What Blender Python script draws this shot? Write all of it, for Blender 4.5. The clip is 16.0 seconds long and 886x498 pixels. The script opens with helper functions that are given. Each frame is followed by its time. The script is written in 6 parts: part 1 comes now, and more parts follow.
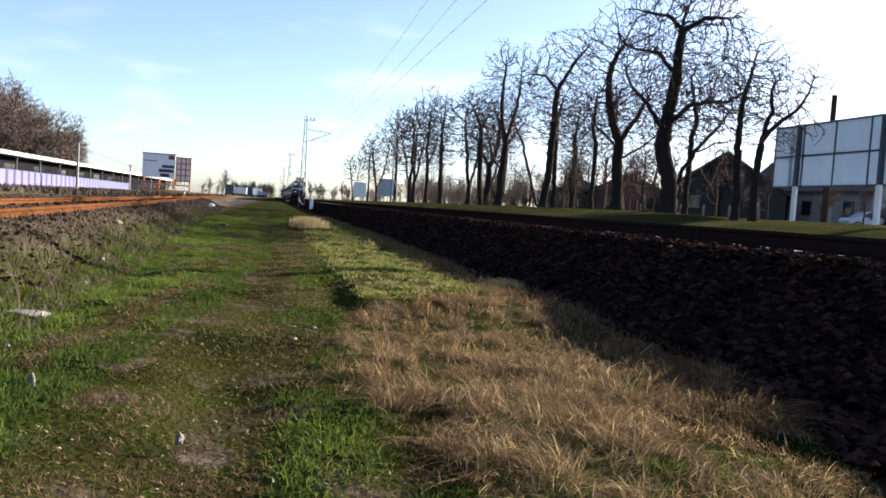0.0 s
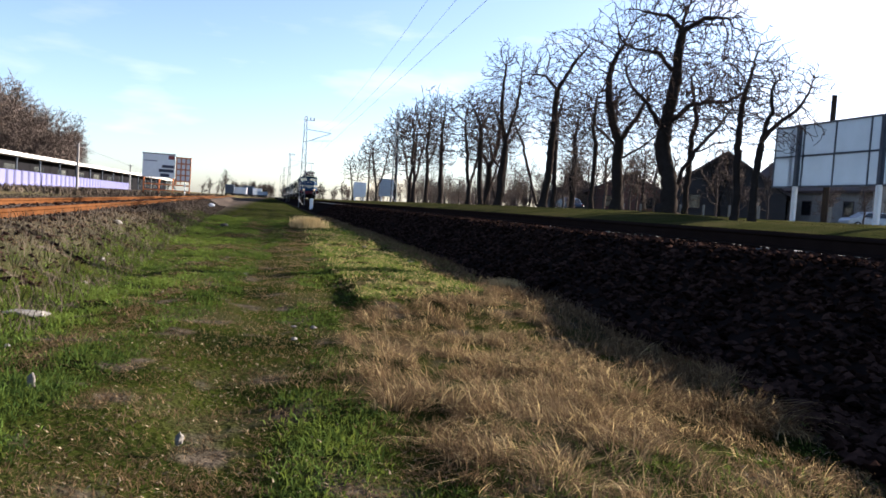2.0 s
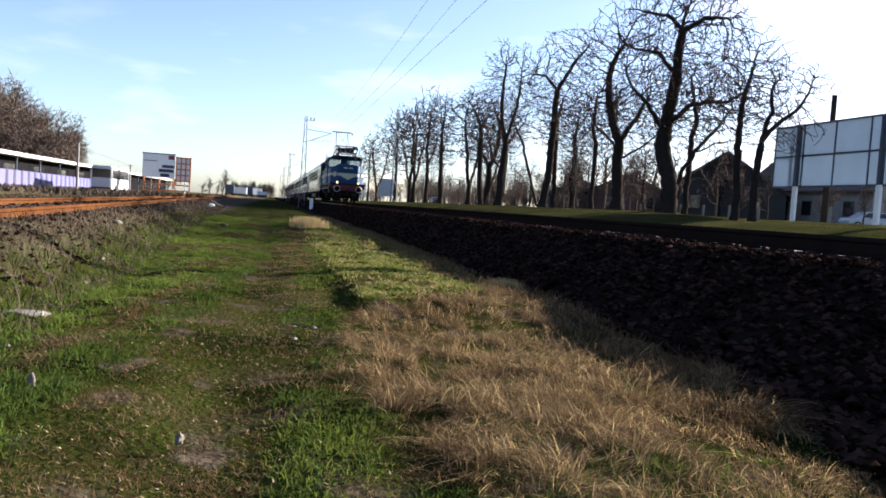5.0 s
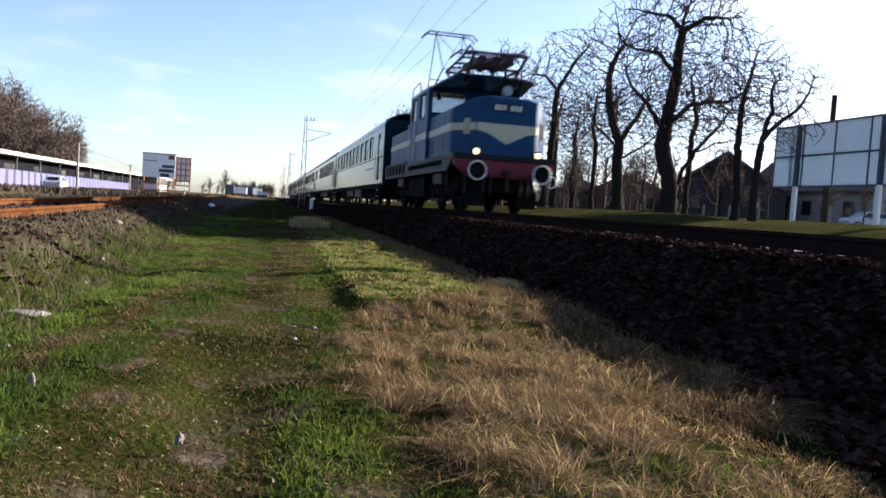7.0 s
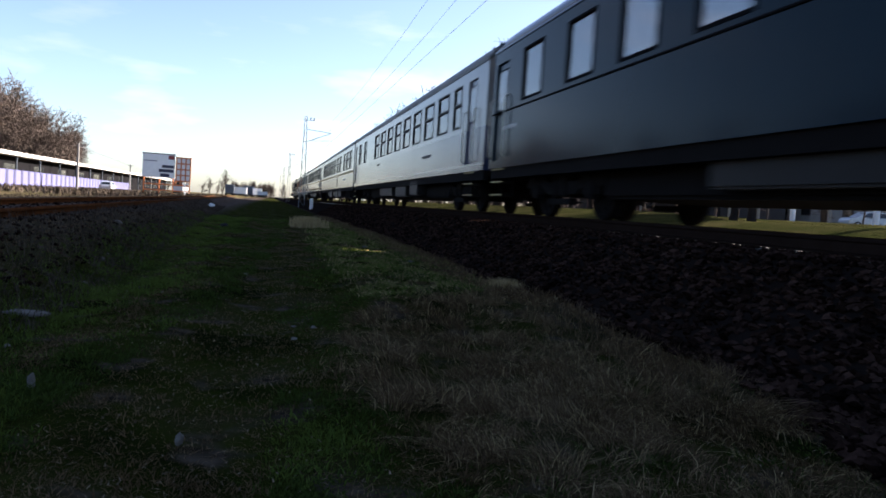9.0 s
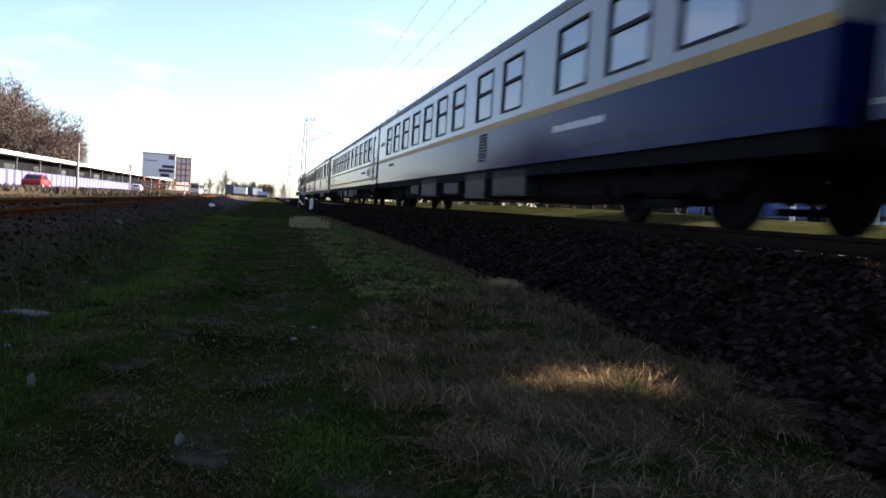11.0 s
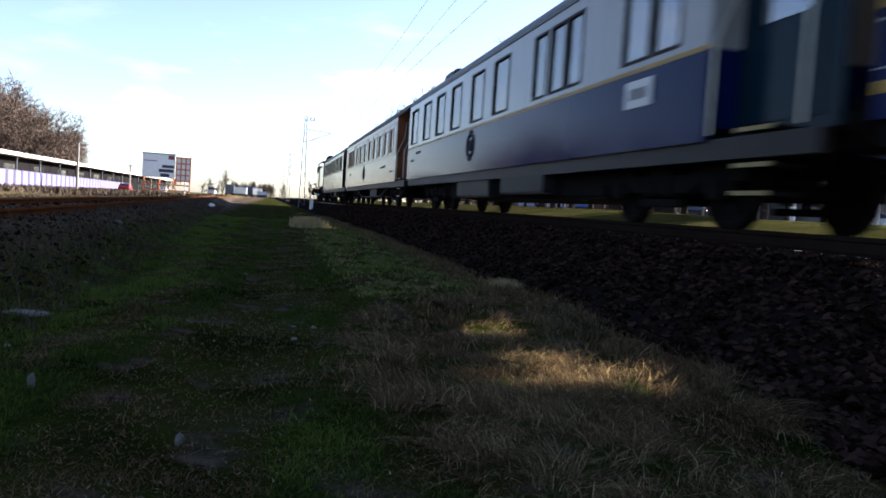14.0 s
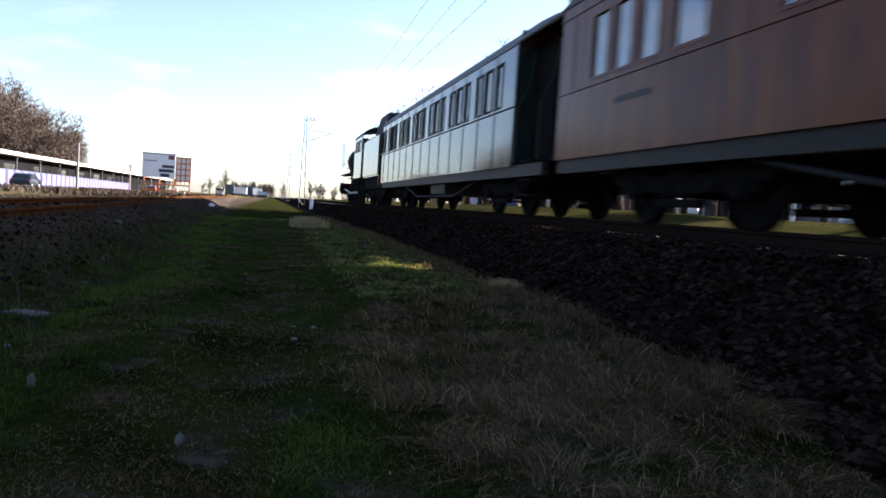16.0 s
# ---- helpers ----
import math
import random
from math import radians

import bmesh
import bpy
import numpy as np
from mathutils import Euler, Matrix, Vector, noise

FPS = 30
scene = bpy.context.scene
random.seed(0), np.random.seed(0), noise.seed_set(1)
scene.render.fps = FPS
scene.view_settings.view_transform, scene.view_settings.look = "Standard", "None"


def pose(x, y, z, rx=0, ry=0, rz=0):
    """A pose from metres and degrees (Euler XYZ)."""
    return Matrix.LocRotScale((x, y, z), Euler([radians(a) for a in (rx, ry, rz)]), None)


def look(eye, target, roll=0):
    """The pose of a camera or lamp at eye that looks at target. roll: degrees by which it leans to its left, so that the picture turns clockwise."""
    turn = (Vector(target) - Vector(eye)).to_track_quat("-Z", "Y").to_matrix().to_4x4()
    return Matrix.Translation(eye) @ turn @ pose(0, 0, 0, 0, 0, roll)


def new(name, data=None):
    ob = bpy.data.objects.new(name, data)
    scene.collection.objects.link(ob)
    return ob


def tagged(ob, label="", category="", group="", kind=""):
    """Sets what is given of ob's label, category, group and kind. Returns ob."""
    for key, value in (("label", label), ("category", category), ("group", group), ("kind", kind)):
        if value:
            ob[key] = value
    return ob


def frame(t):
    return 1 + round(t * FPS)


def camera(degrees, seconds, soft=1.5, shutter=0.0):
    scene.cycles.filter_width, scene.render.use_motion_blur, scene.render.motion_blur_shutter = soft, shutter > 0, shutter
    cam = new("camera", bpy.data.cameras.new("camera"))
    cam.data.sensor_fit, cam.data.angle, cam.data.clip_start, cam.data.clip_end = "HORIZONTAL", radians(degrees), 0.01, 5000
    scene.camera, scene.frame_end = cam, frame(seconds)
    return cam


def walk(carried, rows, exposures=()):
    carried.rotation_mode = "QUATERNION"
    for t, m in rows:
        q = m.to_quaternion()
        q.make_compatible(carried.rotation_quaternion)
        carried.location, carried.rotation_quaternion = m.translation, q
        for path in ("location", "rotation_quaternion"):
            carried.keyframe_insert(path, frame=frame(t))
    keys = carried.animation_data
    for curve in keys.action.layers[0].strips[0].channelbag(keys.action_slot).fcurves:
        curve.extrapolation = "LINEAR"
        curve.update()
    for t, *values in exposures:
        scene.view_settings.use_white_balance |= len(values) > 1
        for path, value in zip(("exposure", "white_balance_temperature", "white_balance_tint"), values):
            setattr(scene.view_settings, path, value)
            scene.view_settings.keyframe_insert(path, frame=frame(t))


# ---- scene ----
# ---------- camera ----------
EYE = Vector((0.0, 0.0, 0.92))
YAW, PITCH, ROLL = radians(12.843), radians(-3.039), 3.73
AHEAD = Vector((math.sin(YAW) * math.cos(PITCH), math.cos(YAW) * math.cos(PITCH), math.sin(PITCH)))
cam = camera(60.02, 16.0, soft=1.7, shutter=0.4)
STAND = look(EYE, EYE + AHEAD, ROLL)
walk(cam, [(0.0, STAND), (16.0, STAND)],
     exposures=[(0.0, 2.4, 6200, 16), (6.6, 2.35, 6200, 16), (7.5, 2.3, 6200, 17), (8.1, 2.12, 6250, 17), (9.0, 2.5, 6350, 18), (11.3, 2.75, 6400, 18), (16.0, 2.75, 6400, 18)])

# ---------- light ----------
SUN_EL, SUN_AZ = radians(18.5), radians(74)     # azimuth from the track's line towards the right
world = bpy.data.worlds.new("sky")
scene.world = world
world.use_nodes = True
wn = world.node_tree
for n in list(wn.nodes):
    wn.nodes.remove(n)
w_out = wn.nodes.new("ShaderNodeOutputWorld")
w_bg = wn.nodes.new("ShaderNodeBackground")
w_sky = wn.nodes.new("ShaderNodeTexSky")
w_sky.sky_type = "NISHITA"
w_sky.sun_disc = False
w_sky.sun_elevation = SUN_EL
w_sky.sun_rotation = SUN_AZ
w_sky.air_density, w_sky.dust_density, w_sky.ozone_density = 0.75, 1.0, 1.5
w_bg.inputs["Strength"].default_value = 0.056
w_co = wn.nodes.new("ShaderNodeTexCoord")               # thin high cloud in faint wisps
w_map = wn.nodes.new("ShaderNodeMapping")
w_map.inputs["Scale"].default_value = (2.2, 2.2, 9.0)
w_noise = wn.nodes.new("ShaderNodeTexNoise")
w_noise.inputs["Scale"].default_value, w_noise.inputs["Detail"].default_value = 2.4, 6
w_range = wn.nodes.new("ShaderNodeMapRange")
w_range.inputs[1].default_value, w_range.inputs[2].default_value = 0.54, 0.78
w_range.inputs[3].default_value, w_range.inputs[4].default_value = 0.0, 0.5
w_mix = wn.nodes.new("ShaderNodeMix")
w_mix.data_type, w_mix.blend_type = "RGBA", "MIX"
w_pale = wn.nodes.new("ShaderNodeMix")
w_pale.data_type, w_pale.blend_type = "RGBA", "MULTIPLY"
w_pale.inputs[0].default_value = 1.0
w_pale.inputs[7].default_value = (2.1, 1.5, 1.15, 1)
wn.links.new(w_co.outputs["Generated"], w_map.inputs[0])
wn.links.new(w_map.outputs[0], w_noise.inputs["Vector"])
wn.links.new(w_noise.outputs["Fac"], w_range.inputs[0])
wn.links.new(w_range.outputs[0], w_mix.inputs[0])
wn.links.new(w_sky.outputs[0], w_mix.inputs[6])
wn.links.new(w_sky.outputs[0], w_pale.inputs[6])
wn.links.new(w_pale.outputs[2], w_mix.inputs[7])
wn.links.new(w_mix.outputs[2], w_bg.inputs["Color"])
wn.links.new(w_bg.outputs[0], w_out.inputs["Surface"])
sun_data = bpy.data.lights.new("sun", "SUN")
sun_data.energy, sun_data.angle, sun_data.color = 5.0, radians(0.6), (1.0, 0.9, 0.76)
sun = new("sun", sun_data)
SUN_DIR = Vector((math.cos(SUN_EL) * math.sin(SUN_AZ), math.cos(SUN_EL) * math.cos(SUN_AZ), math.sin(SUN_EL)))
sun.matrix_world = look(SUN_DIR * 60, (0, 0, 0))


# ---------- materials ----------
def material(name, color, rough=0.7, metal=0.0, vary=0.25, scale=6.0, color2=None, bump=0.0, fine=60.0, rnd=0.0, spec=0.5):
    """Two scales of noise mix two colours, shade them and give relief; rnd varies each object a little."""
    m = bpy.data.materials.new(name)
    m.use_nodes = True
    t = m.node_tree
    b = t.nodes["Principled BSDF"]
    b.inputs["Roughness"].default_value = rough
    b.inputs["Metallic"].default_value = metal
    b.inputs["Specular IOR Level"].default_value = spec
    co = t.nodes.new("ShaderNodeTexCoord")
    n1 = t.nodes.new("ShaderNodeTexNoise")
    n1.inputs["Scale"].default_value, n1.inputs["Detail"].default_value = scale, 5
    n2 = t.nodes.new("ShaderNodeTexNoise")
    n2.inputs["Scale"].default_value, n2.inputs["Detail"].default_value = fine, 3
    for n in (n1, n2):
        t.links.new(co.outputs["Object"], n.inputs["Vector"])
    add = t.nodes.new("ShaderNodeMath")
    add.operation = "MULTIPLY_ADD"
    t.links.new(n2.outputs["Fac"], add.inputs[0])
    add.inputs[1].default_value = 0.6
    t.links.new(n1.outputs["Fac"], add.inputs[2])
    ramp = t.nodes.new("ShaderNodeValToRGB")
    c2 = color2 or tuple(c * (1 - vary) for c in color)
    ramp.color_ramp.elements[0].position, ramp.color_ramp.elements[1].position = 0.55, 1.05
    ramp.color_ramp.elements[0].color = (*c2, 1)
    ramp.color_ramp.elements[1].color = (*color, 1)
    t.links.new(add.outputs[0], ramp.inputs[0])
    last = ramp.outputs[0]
    if rnd:
        oi = t.nodes.new("ShaderNodeObjectInfo")
        hsv = t.nodes.new("ShaderNodeHueSaturation")
        mr = t.nodes.new("ShaderNodeMapRange")
        mr.inputs[3].default_value, mr.inputs[4].default_value = 1 - rnd, 1 + rnd
        t.links.new(oi.outputs["Random"], mr.inputs[0])
        t.links.new(mr.outputs[0], hsv.inputs["Value"])
        t.links.new(last, hsv.inputs["Color"])
        last = hsv.outputs[0]
    t.links.new(last, b.inputs["Base Color"])
    if bump:
        bp = t.nodes.new("ShaderNodeBump")
        bp.inputs["Strength"].default_value = bump
        bp.inputs["Distance"].default_value = 0.02
        t.links.new(add.outputs[0], bp.inputs["Height"])
        t.links.new(bp.outputs[0], b.inputs["Normal"])
    return m


def island(m, low, high):
    """Shade each loose piece of a joined mesh a little differently."""
    t = m.node_tree
    b = t.nodes["Principled BSDF"]
    src = b.inputs["Base Color"].links[0].from_socket
    g = t.nodes.new("ShaderNodeNewGeometry")
    mr = t.nodes.new("ShaderNodeMapRange")
    mr.inputs[3].default_value, mr.inputs[4].default_value = low, high
    hsv = t.nodes.new("ShaderNodeHueSaturation")
    t.links.new(g.outputs["Random Per Island"], mr.inputs[0])
    t.links.new(mr.outputs[0], hsv.inputs["Value"])
    t.links.new(src, hsv.inputs["Color"])
    t.links.new(hsv.outputs[0], b.inputs["Base Color"])
    return m


def glow(name, color, strength):
    m = bpy.data.materials.new(name)
    m.use_nodes = True
    b = m.node_tree.nodes["Principled BSDF"]
    b.inputs["Base Color"].default_value = (*color, 1)
    b.inputs["Emission Color"].default_value = (*color, 1)
    b.inputs["Emission Strength"].default_value = strength
    return m


M = dict(
    # stones and bed far below brown stone, the bank's shade in their colour
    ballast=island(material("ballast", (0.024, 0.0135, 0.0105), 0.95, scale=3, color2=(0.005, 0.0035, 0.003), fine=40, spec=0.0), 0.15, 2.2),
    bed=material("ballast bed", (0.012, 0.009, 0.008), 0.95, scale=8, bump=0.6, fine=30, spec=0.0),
    rail=material("rail steel rusty", (0.018, 0.012, 0.010), 0.8, 0.0, scale=4, spec=0.0),
    shine=material("worn rail head", (0.6, 0.6, 0.6), 0.25, 1.0, scale=2),
    orange=material("orange rust", (0.085, 0.036, 0.014), 0.9, 0.0, scale=3, color2=(0.042, 0.017, 0.007), bump=0.3, spec=0.0),
    concrete=material("concrete", (0.20, 0.19, 0.175), 0.9, scale=5, bump=0.3, rnd=0.1),
    bark=material("bark", (0.026, 0.022, 0.020), 0.95, scale=5, color2=(0.02, 0.016, 0.013), bump=0.5, fine=35, spec=0.0),
    oldwood=material("rotten sleeper wood", (0.055, 0.038, 0.028), 0.95, scale=6, bump=0.4),
    twig=material("twigs", (0.036, 0.027, 0.023), 0.95, scale=2, spec=0.0),
    white=material("white paint", (0.78, 0.78, 0.76), 0.5, scale=2, vary=0.12),
    maststeel=material("weathered mast steel", (0.13, 0.14, 0.15), 0.6, 0.2, scale=3),
    galv=material("galvanised steel", (0.50, 0.51, 0.52), 0.5, 0.6, scale=3),
    dark=material("dark grimy steel", (0.022, 0.022, 0.023), 0.75, 0.1, scale=3, fine=20, spec=0.2),
    black=material("black rubber and soot", (0.010, 0.010, 0.011), 0.85, scale=3, spec=0.0),
)


# ---------- mesh helpers ----------
def part(name, bm, mat, parent=None, label="", smooth=False):
    me = bpy.data.meshes.new(name)
    bm.normal_update()
    bm.to_mesh(me)
    bm.free()
    for mm in (mat if isinstance(mat, (list, tuple)) else [mat]):
        me.materials.append(mm)
    if smooth:
        for p in me.polygons:
            p.use_smooth = True
    ob = new(name, me)
    if parent is not None:
        ob.parent = parent
    if label:
        ob["label"] = label
    return ob


def box(bm, lo, hi, bevel=0.0):
    """A box from corner to corner, with its edges rounded."""
    lo, hi = Vector(lo), Vector(hi)
    r = bmesh.ops.create_cube(bm, size=1.0, matrix=Matrix.Translation((lo + hi) / 2) @ Matrix.Diagonal((*(hi - lo), 1)))
    if bevel:
        es = list({e for v in r["verts"] for e in v.link_edges})
        bmesh.ops.bevel(bm, geom=es, offset=bevel, segments=2, affect="EDGES")
    return bm


def boxes(*pairs, bevel=0.0):
    bm = bmesh.new()
    for lo, hi in pairs:
        box(bm, lo, hi, bevel)
    return bm


def rod(bm, a, b, r, r2=None, n=8):
    a, b = Vector(a), Vector(b)
    d = b - a
    m = Matrix.Translation((a + b) / 2) @ d.to_track_quat("Z", "Y").to_matrix().to_4x4()
    bmesh.ops.create_cone(bm, cap_ends=True, segments=n, radius1=r, radius2=r if r2 is None else r2, depth=d.length, matrix=m)
    return bm


def rods(pts, r, n=6):
    bm = bmesh.new()
    for a, b in zip(pts, pts[1:]):
        rod(bm, a, b, r, n=n)
    return bm


def loft(bm, rings, close=True, cap=True):
    """Skin a row of rings with equal numbers of points."""
    vs = [[bm.verts.new(p) for p in ring] for ring in rings]
    for a, b in zip(vs, vs[1:]):
        n = len(a)
        for i in range(n if close else n - 1):
            bm.faces.new((a[i], a[(i + 1) % n], b[(i + 1) % n], b[i]))
    if cap and close:
        bm.faces.new(list(reversed(vs[0])))
        bm.faces.new(vs[-1])
    return bm


def empty(name, m=None):
    e = new(name)
    e.empty_display_size = 0.3
    if m is not None:
        e.matrix_world = m
    return e


# ---------- the ground ----------
RAIL_X, RAIL_Z, GAUGE = 5.99, 0.90, 0.75      # main track: centre line, rail top, half gauge


def smooth01(a, b, v):
    k = min(1.0, max(0.0, (v - a) / (b - a)))
    return k * k * (3 - 2 * k)


def siding_x(y):
    return -3.85 - 0.033 * (y - 10)


def ground_z(x, y):
    """Height of the soil under grass and ballast."""
    z = 0.0
    z += 0.55 * smooth01(3.0, 4.4, x)                                   # main bank
    z += 0.55 * smooth01(7.6, 12.5, x) + 0.25 * smooth01(14, 22, x)     # verge beyond the track
    z += 0.26 * math.exp(-((x - 15) / 2.2) ** 2) * smooth01(23.5, 27.5, y)   # mound under the trees
    sx = siding_x(y)
    d = x - sx
    z += 0.46 * smooth01(2.2, 1.0, d) * (1.0 if d > -1.5 else 1 - 0.35 * smooth01(-1.5, -6, d))
    if -3 < x < 4.5 and y < 60:
        z += 0.045 * noise.noise((x * 0.9, y * 0.5, 1.3)) + 0.034 * noise.noise((x * 2.6, y * 2.2, 5.0))
        z -= 0.05 * math.exp(-((x + 0.15) / 0.28) ** 2) + 0.04 * math.exp(-((x + 1.45) / 0.26) ** 2)   # wheel ruts
        edge = 0.80 + 0.07 * noise.noise((y * 0.8, 2.0, 0.0)) + 0.012 * (y - 7)
        z += (0.02 + 0.05 * smooth01(9.5, 7.5, y)) * smooth01(edge - 0.06, edge + 0.10, x) * smooth01(5.6, 6.8, y) * smooth01(30, 16, y)      # low turf step beside the track path
    return z


def toe(y):
    """Foot of the ballast bank, drawn outwards so dark stones stand for its shadow."""
    return 2.34 + 0.50 * smooth01(2.2, 4.6, y) + 0.18 * smooth01(9.0, 17.0, y)


def graded(stops):
    """Grid lines from (start, step) pairs, the last being the end."""
    out = []
    for (a, s), (b, _) in zip(stops, stops[1:]):
        n = max(1, round((b - a) / s))
        out += [a + (b - a) * i / n for i in range(n)]
    return out + [stops[-1][0]]


def ground_material():
    m = bpy.data.materials.new("grassy soil")
    m.use_nodes = True
    t = m.node_tree
    b = t.nodes["Principled BSDF"]
    b.inputs["Roughness"].default_value = 0.95
    b.inputs["Specular IOR Level"].default_value = 0.0
    g = t.nodes.new("ShaderNodeNewGeometry")
    sep = t.nodes.new("ShaderNodeSeparateXYZ")
    t.links.new(g.outputs["Position"], sep.inputs[0])

    def noise_tex(scale, detail=5):
        n = t.nodes.new("ShaderNodeTexNoise")
        n.inputs["Scale"].default_value, n.inputs["Detail"].default_value = scale, detail
        t.links.new(g.outputs["Position"], n.inputs["Vector"])
        return n.outputs["Fac"]

    def ramp(src, stops):
        r = t.nodes.new("ShaderNodeValToRGB")
        while len(r.color_ramp.elements) < len(stops):
            r.color_ramp.elements.new(0.5)
        for e, (p, c) in zip(r.color_ramp.elements, stops):
            e.position, e.color = p, (*c, 1)
        t.links.new(src, r.inputs[0])
        return r.outputs[0]

    def mix(fac, a, c):
        x = t.nodes.new("ShaderNodeMix")
        x.data_type = "RGBA"
        t.links.new(fac, x.inputs[0])
        t.links.new(a, x.inputs[6])
        t.links.new(c, x.inputs[7])
        return x.outputs[2]

    def band(src, a, b_, c, d, wobble=0.0):
        """1 between b_ and c, falling to 0 at a and d."""
        s = src
        if wobble:
            k = t.nodes.new("ShaderNodeMath")
            k.operation = "MULTIPLY_ADD"
            t.links.new(noise_tex(0.9), k.inputs[0])
            k.inputs[1].default_value = wobble
            t.links.new(src, k.inputs[2])
            s = k.outputs[0]
        up = t.nodes.new("ShaderNodeMapRange")
        up.inputs[1].default_value, up.inputs[2].default_value = a, b_
        dn = t.nodes.new("ShaderNodeMapRange")
        dn.inputs[1].default_value, dn.inputs[2].default_value = c, d
        dn.inputs[3].default_value, dn.inputs[4].default_value = 1, 0
        mu = t.nodes.new("ShaderNodeMath")
        mu.operation = "MULTIPLY"
        for i, q in enumerate((up, dn)):
            t.links.new(s, q.inputs[0])
            t.links.new(q.outputs[0], mu.inputs[i])
        return mu.outputs[0]

    grass = ramp(noise_tex(1.1, 8), [(0.36, (0.008, 0.011, 0.003)), (0.50, (0.020, 0.025, 0.005)), (0.62, (0.028, 0.028, 0.011))])
    soil = ramp(noise_tex(9, 8), [(0.35, (0.022, 0.018, 0.013)), (0.65, (0.070, 0.057, 0.042))])
    cess = ramp(noise_tex(7, 8), [(0.35, (0.032, 0.026, 0.022)), (0.65, (0.09, 0.073, 0.06))])
    field = ramp(noise_tex(0.25, 8), [(0.35, (0.075, 0.058, 0.032)), (0.5, (0.11, 0.088, 0.048)), (0.65, (0.05, 0.055, 0.02))])
    verge = ramp(noise_tex(0.7, 8), [(0.35, (0.022, 0.026, 0.008)), (0.65, (0.046, 0.042, 0.018))])
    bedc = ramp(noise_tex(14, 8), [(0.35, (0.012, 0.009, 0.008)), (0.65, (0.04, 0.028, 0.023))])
    col = mix(band(noise_tex(2.3, 6), 0.56, 0.66, 1.5, 2), grass, soil)
    col = mix(band(sep.outputs["X"], -900, -800, -2.7, -1.3, 1.2), col, cess)
    col = mix(band(sep.outputs["X"], -3000, -2900, -8.5, -6.5, 1.6), col, field)
    # dark bed colour runs past the bank's foot in place of its cast shadow
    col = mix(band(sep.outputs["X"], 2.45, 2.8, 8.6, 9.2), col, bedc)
    col = mix(band(sep.outputs["X"], 8.8, 9.4, 3000, 3100, 1.0), col, verge)
    t.links.new(col, b.inputs["Base Color"])
    bp = t.nodes.new("ShaderNodeBump")
    bp.inputs["Strength"].default_value, bp.inputs["Distance"].default_value = 0.9, 0.03
    t.links.new(noise_tex(28, 6), bp.inputs["Height"])
    t.links.new(bp.outputs[0], b.inputs["Normal"])
    return m


def build_ground():
    xs = graded([(-1500, 300), (-300, 50), (-100, 12), (-30, 2), (-10, 0.35), (-3, 0.14), (0.4, 0.06), (1.3, 0.14), (4.4, 0.3), (14, 3), (50, 20), (200, 130), (1500, 1)])
    ys = graded([(-250, 40), (-20, 4), (0, 0.3), (12, 0.5), (40, 3), (120, 15), (400, 120), (2500, 1)])
    vs = [(x, y, ground_z(x, y)) for y in ys for x in xs]
    w = len(xs)
    fs = [(j * w + i, j * w + i + 1, (j + 1) * w + i + 1, (j + 1) * w + i) for j in range(len(ys) - 1) for i in range(w - 1)]
    me = bpy.data.meshes.new("ground")
    me.from_pydata(vs, [], fs)
    me.materials.append(ground_material())
    for p in me.polygons:
        p.use_smooth = True
    return tagged(new("ground", me), "flat trackside ground with patchy winter grass and bare soil", "ground", kind="structure")


# ---------- railway ----------
RAIL_PROFILE = [(-0.075, 0), (0.075, 0), (0.075, 0.012), (0.012, 0.03), (0.012, 0.12), (0.036, 0.132), (0.036, 0.152),
                (0.022, 0.172), (-0.022, 0.172), (-0.036, 0.152), (-0.036, 0.132), (-0.012, 0.12), (-0.012, 0.03), (-0.075, 0.012)]


def rail_bm(path):
    """A rail along points of its head; the head's faces take the second material."""
    bm = bmesh.new()
    loft(bm, [[(x + px, y, z - 0.172 + pz) for px, pz in RAIL_PROFILE] for x, y, z in path])
    return bm


def build_track(name, label, cx, z, y0, y1, rail_mat, head_mat, sleeper_mat, sleepers):
    track = tagged(empty(name), label, "railway track", kind="structure")
    n = 40
    for s in (-GAUGE, GAUGE):
        path = [(cx(y) + s, y, z) for y in (y0 + (y1 - y0) * i / n for i in range(n + 1))]
        r = part("rail", rail_bm(path), [rail_mat, head_mat], track)
        for p in r.data.polygons:
            if p.normal.z > 0.4 and p.center.z > z - 0.03:
                p.material_index = 1
    sl = None
    for i in range(sleepers):
        y = -4 + 0.62 * i
        if sl is None:
            sl = part("sleeper", boxes(((-1.25, -0.12, -0.16), (1.25, 0.12, 0.0)), bevel=0.02), sleeper_mat, track)
            ob = sl
        else:
            ob = new("sleeper", sl.data)
            ob.parent = track
        ob.location = (cx(y), y, z - 0.19 + 0.004 * math.sin(i * 7.1))
    return track


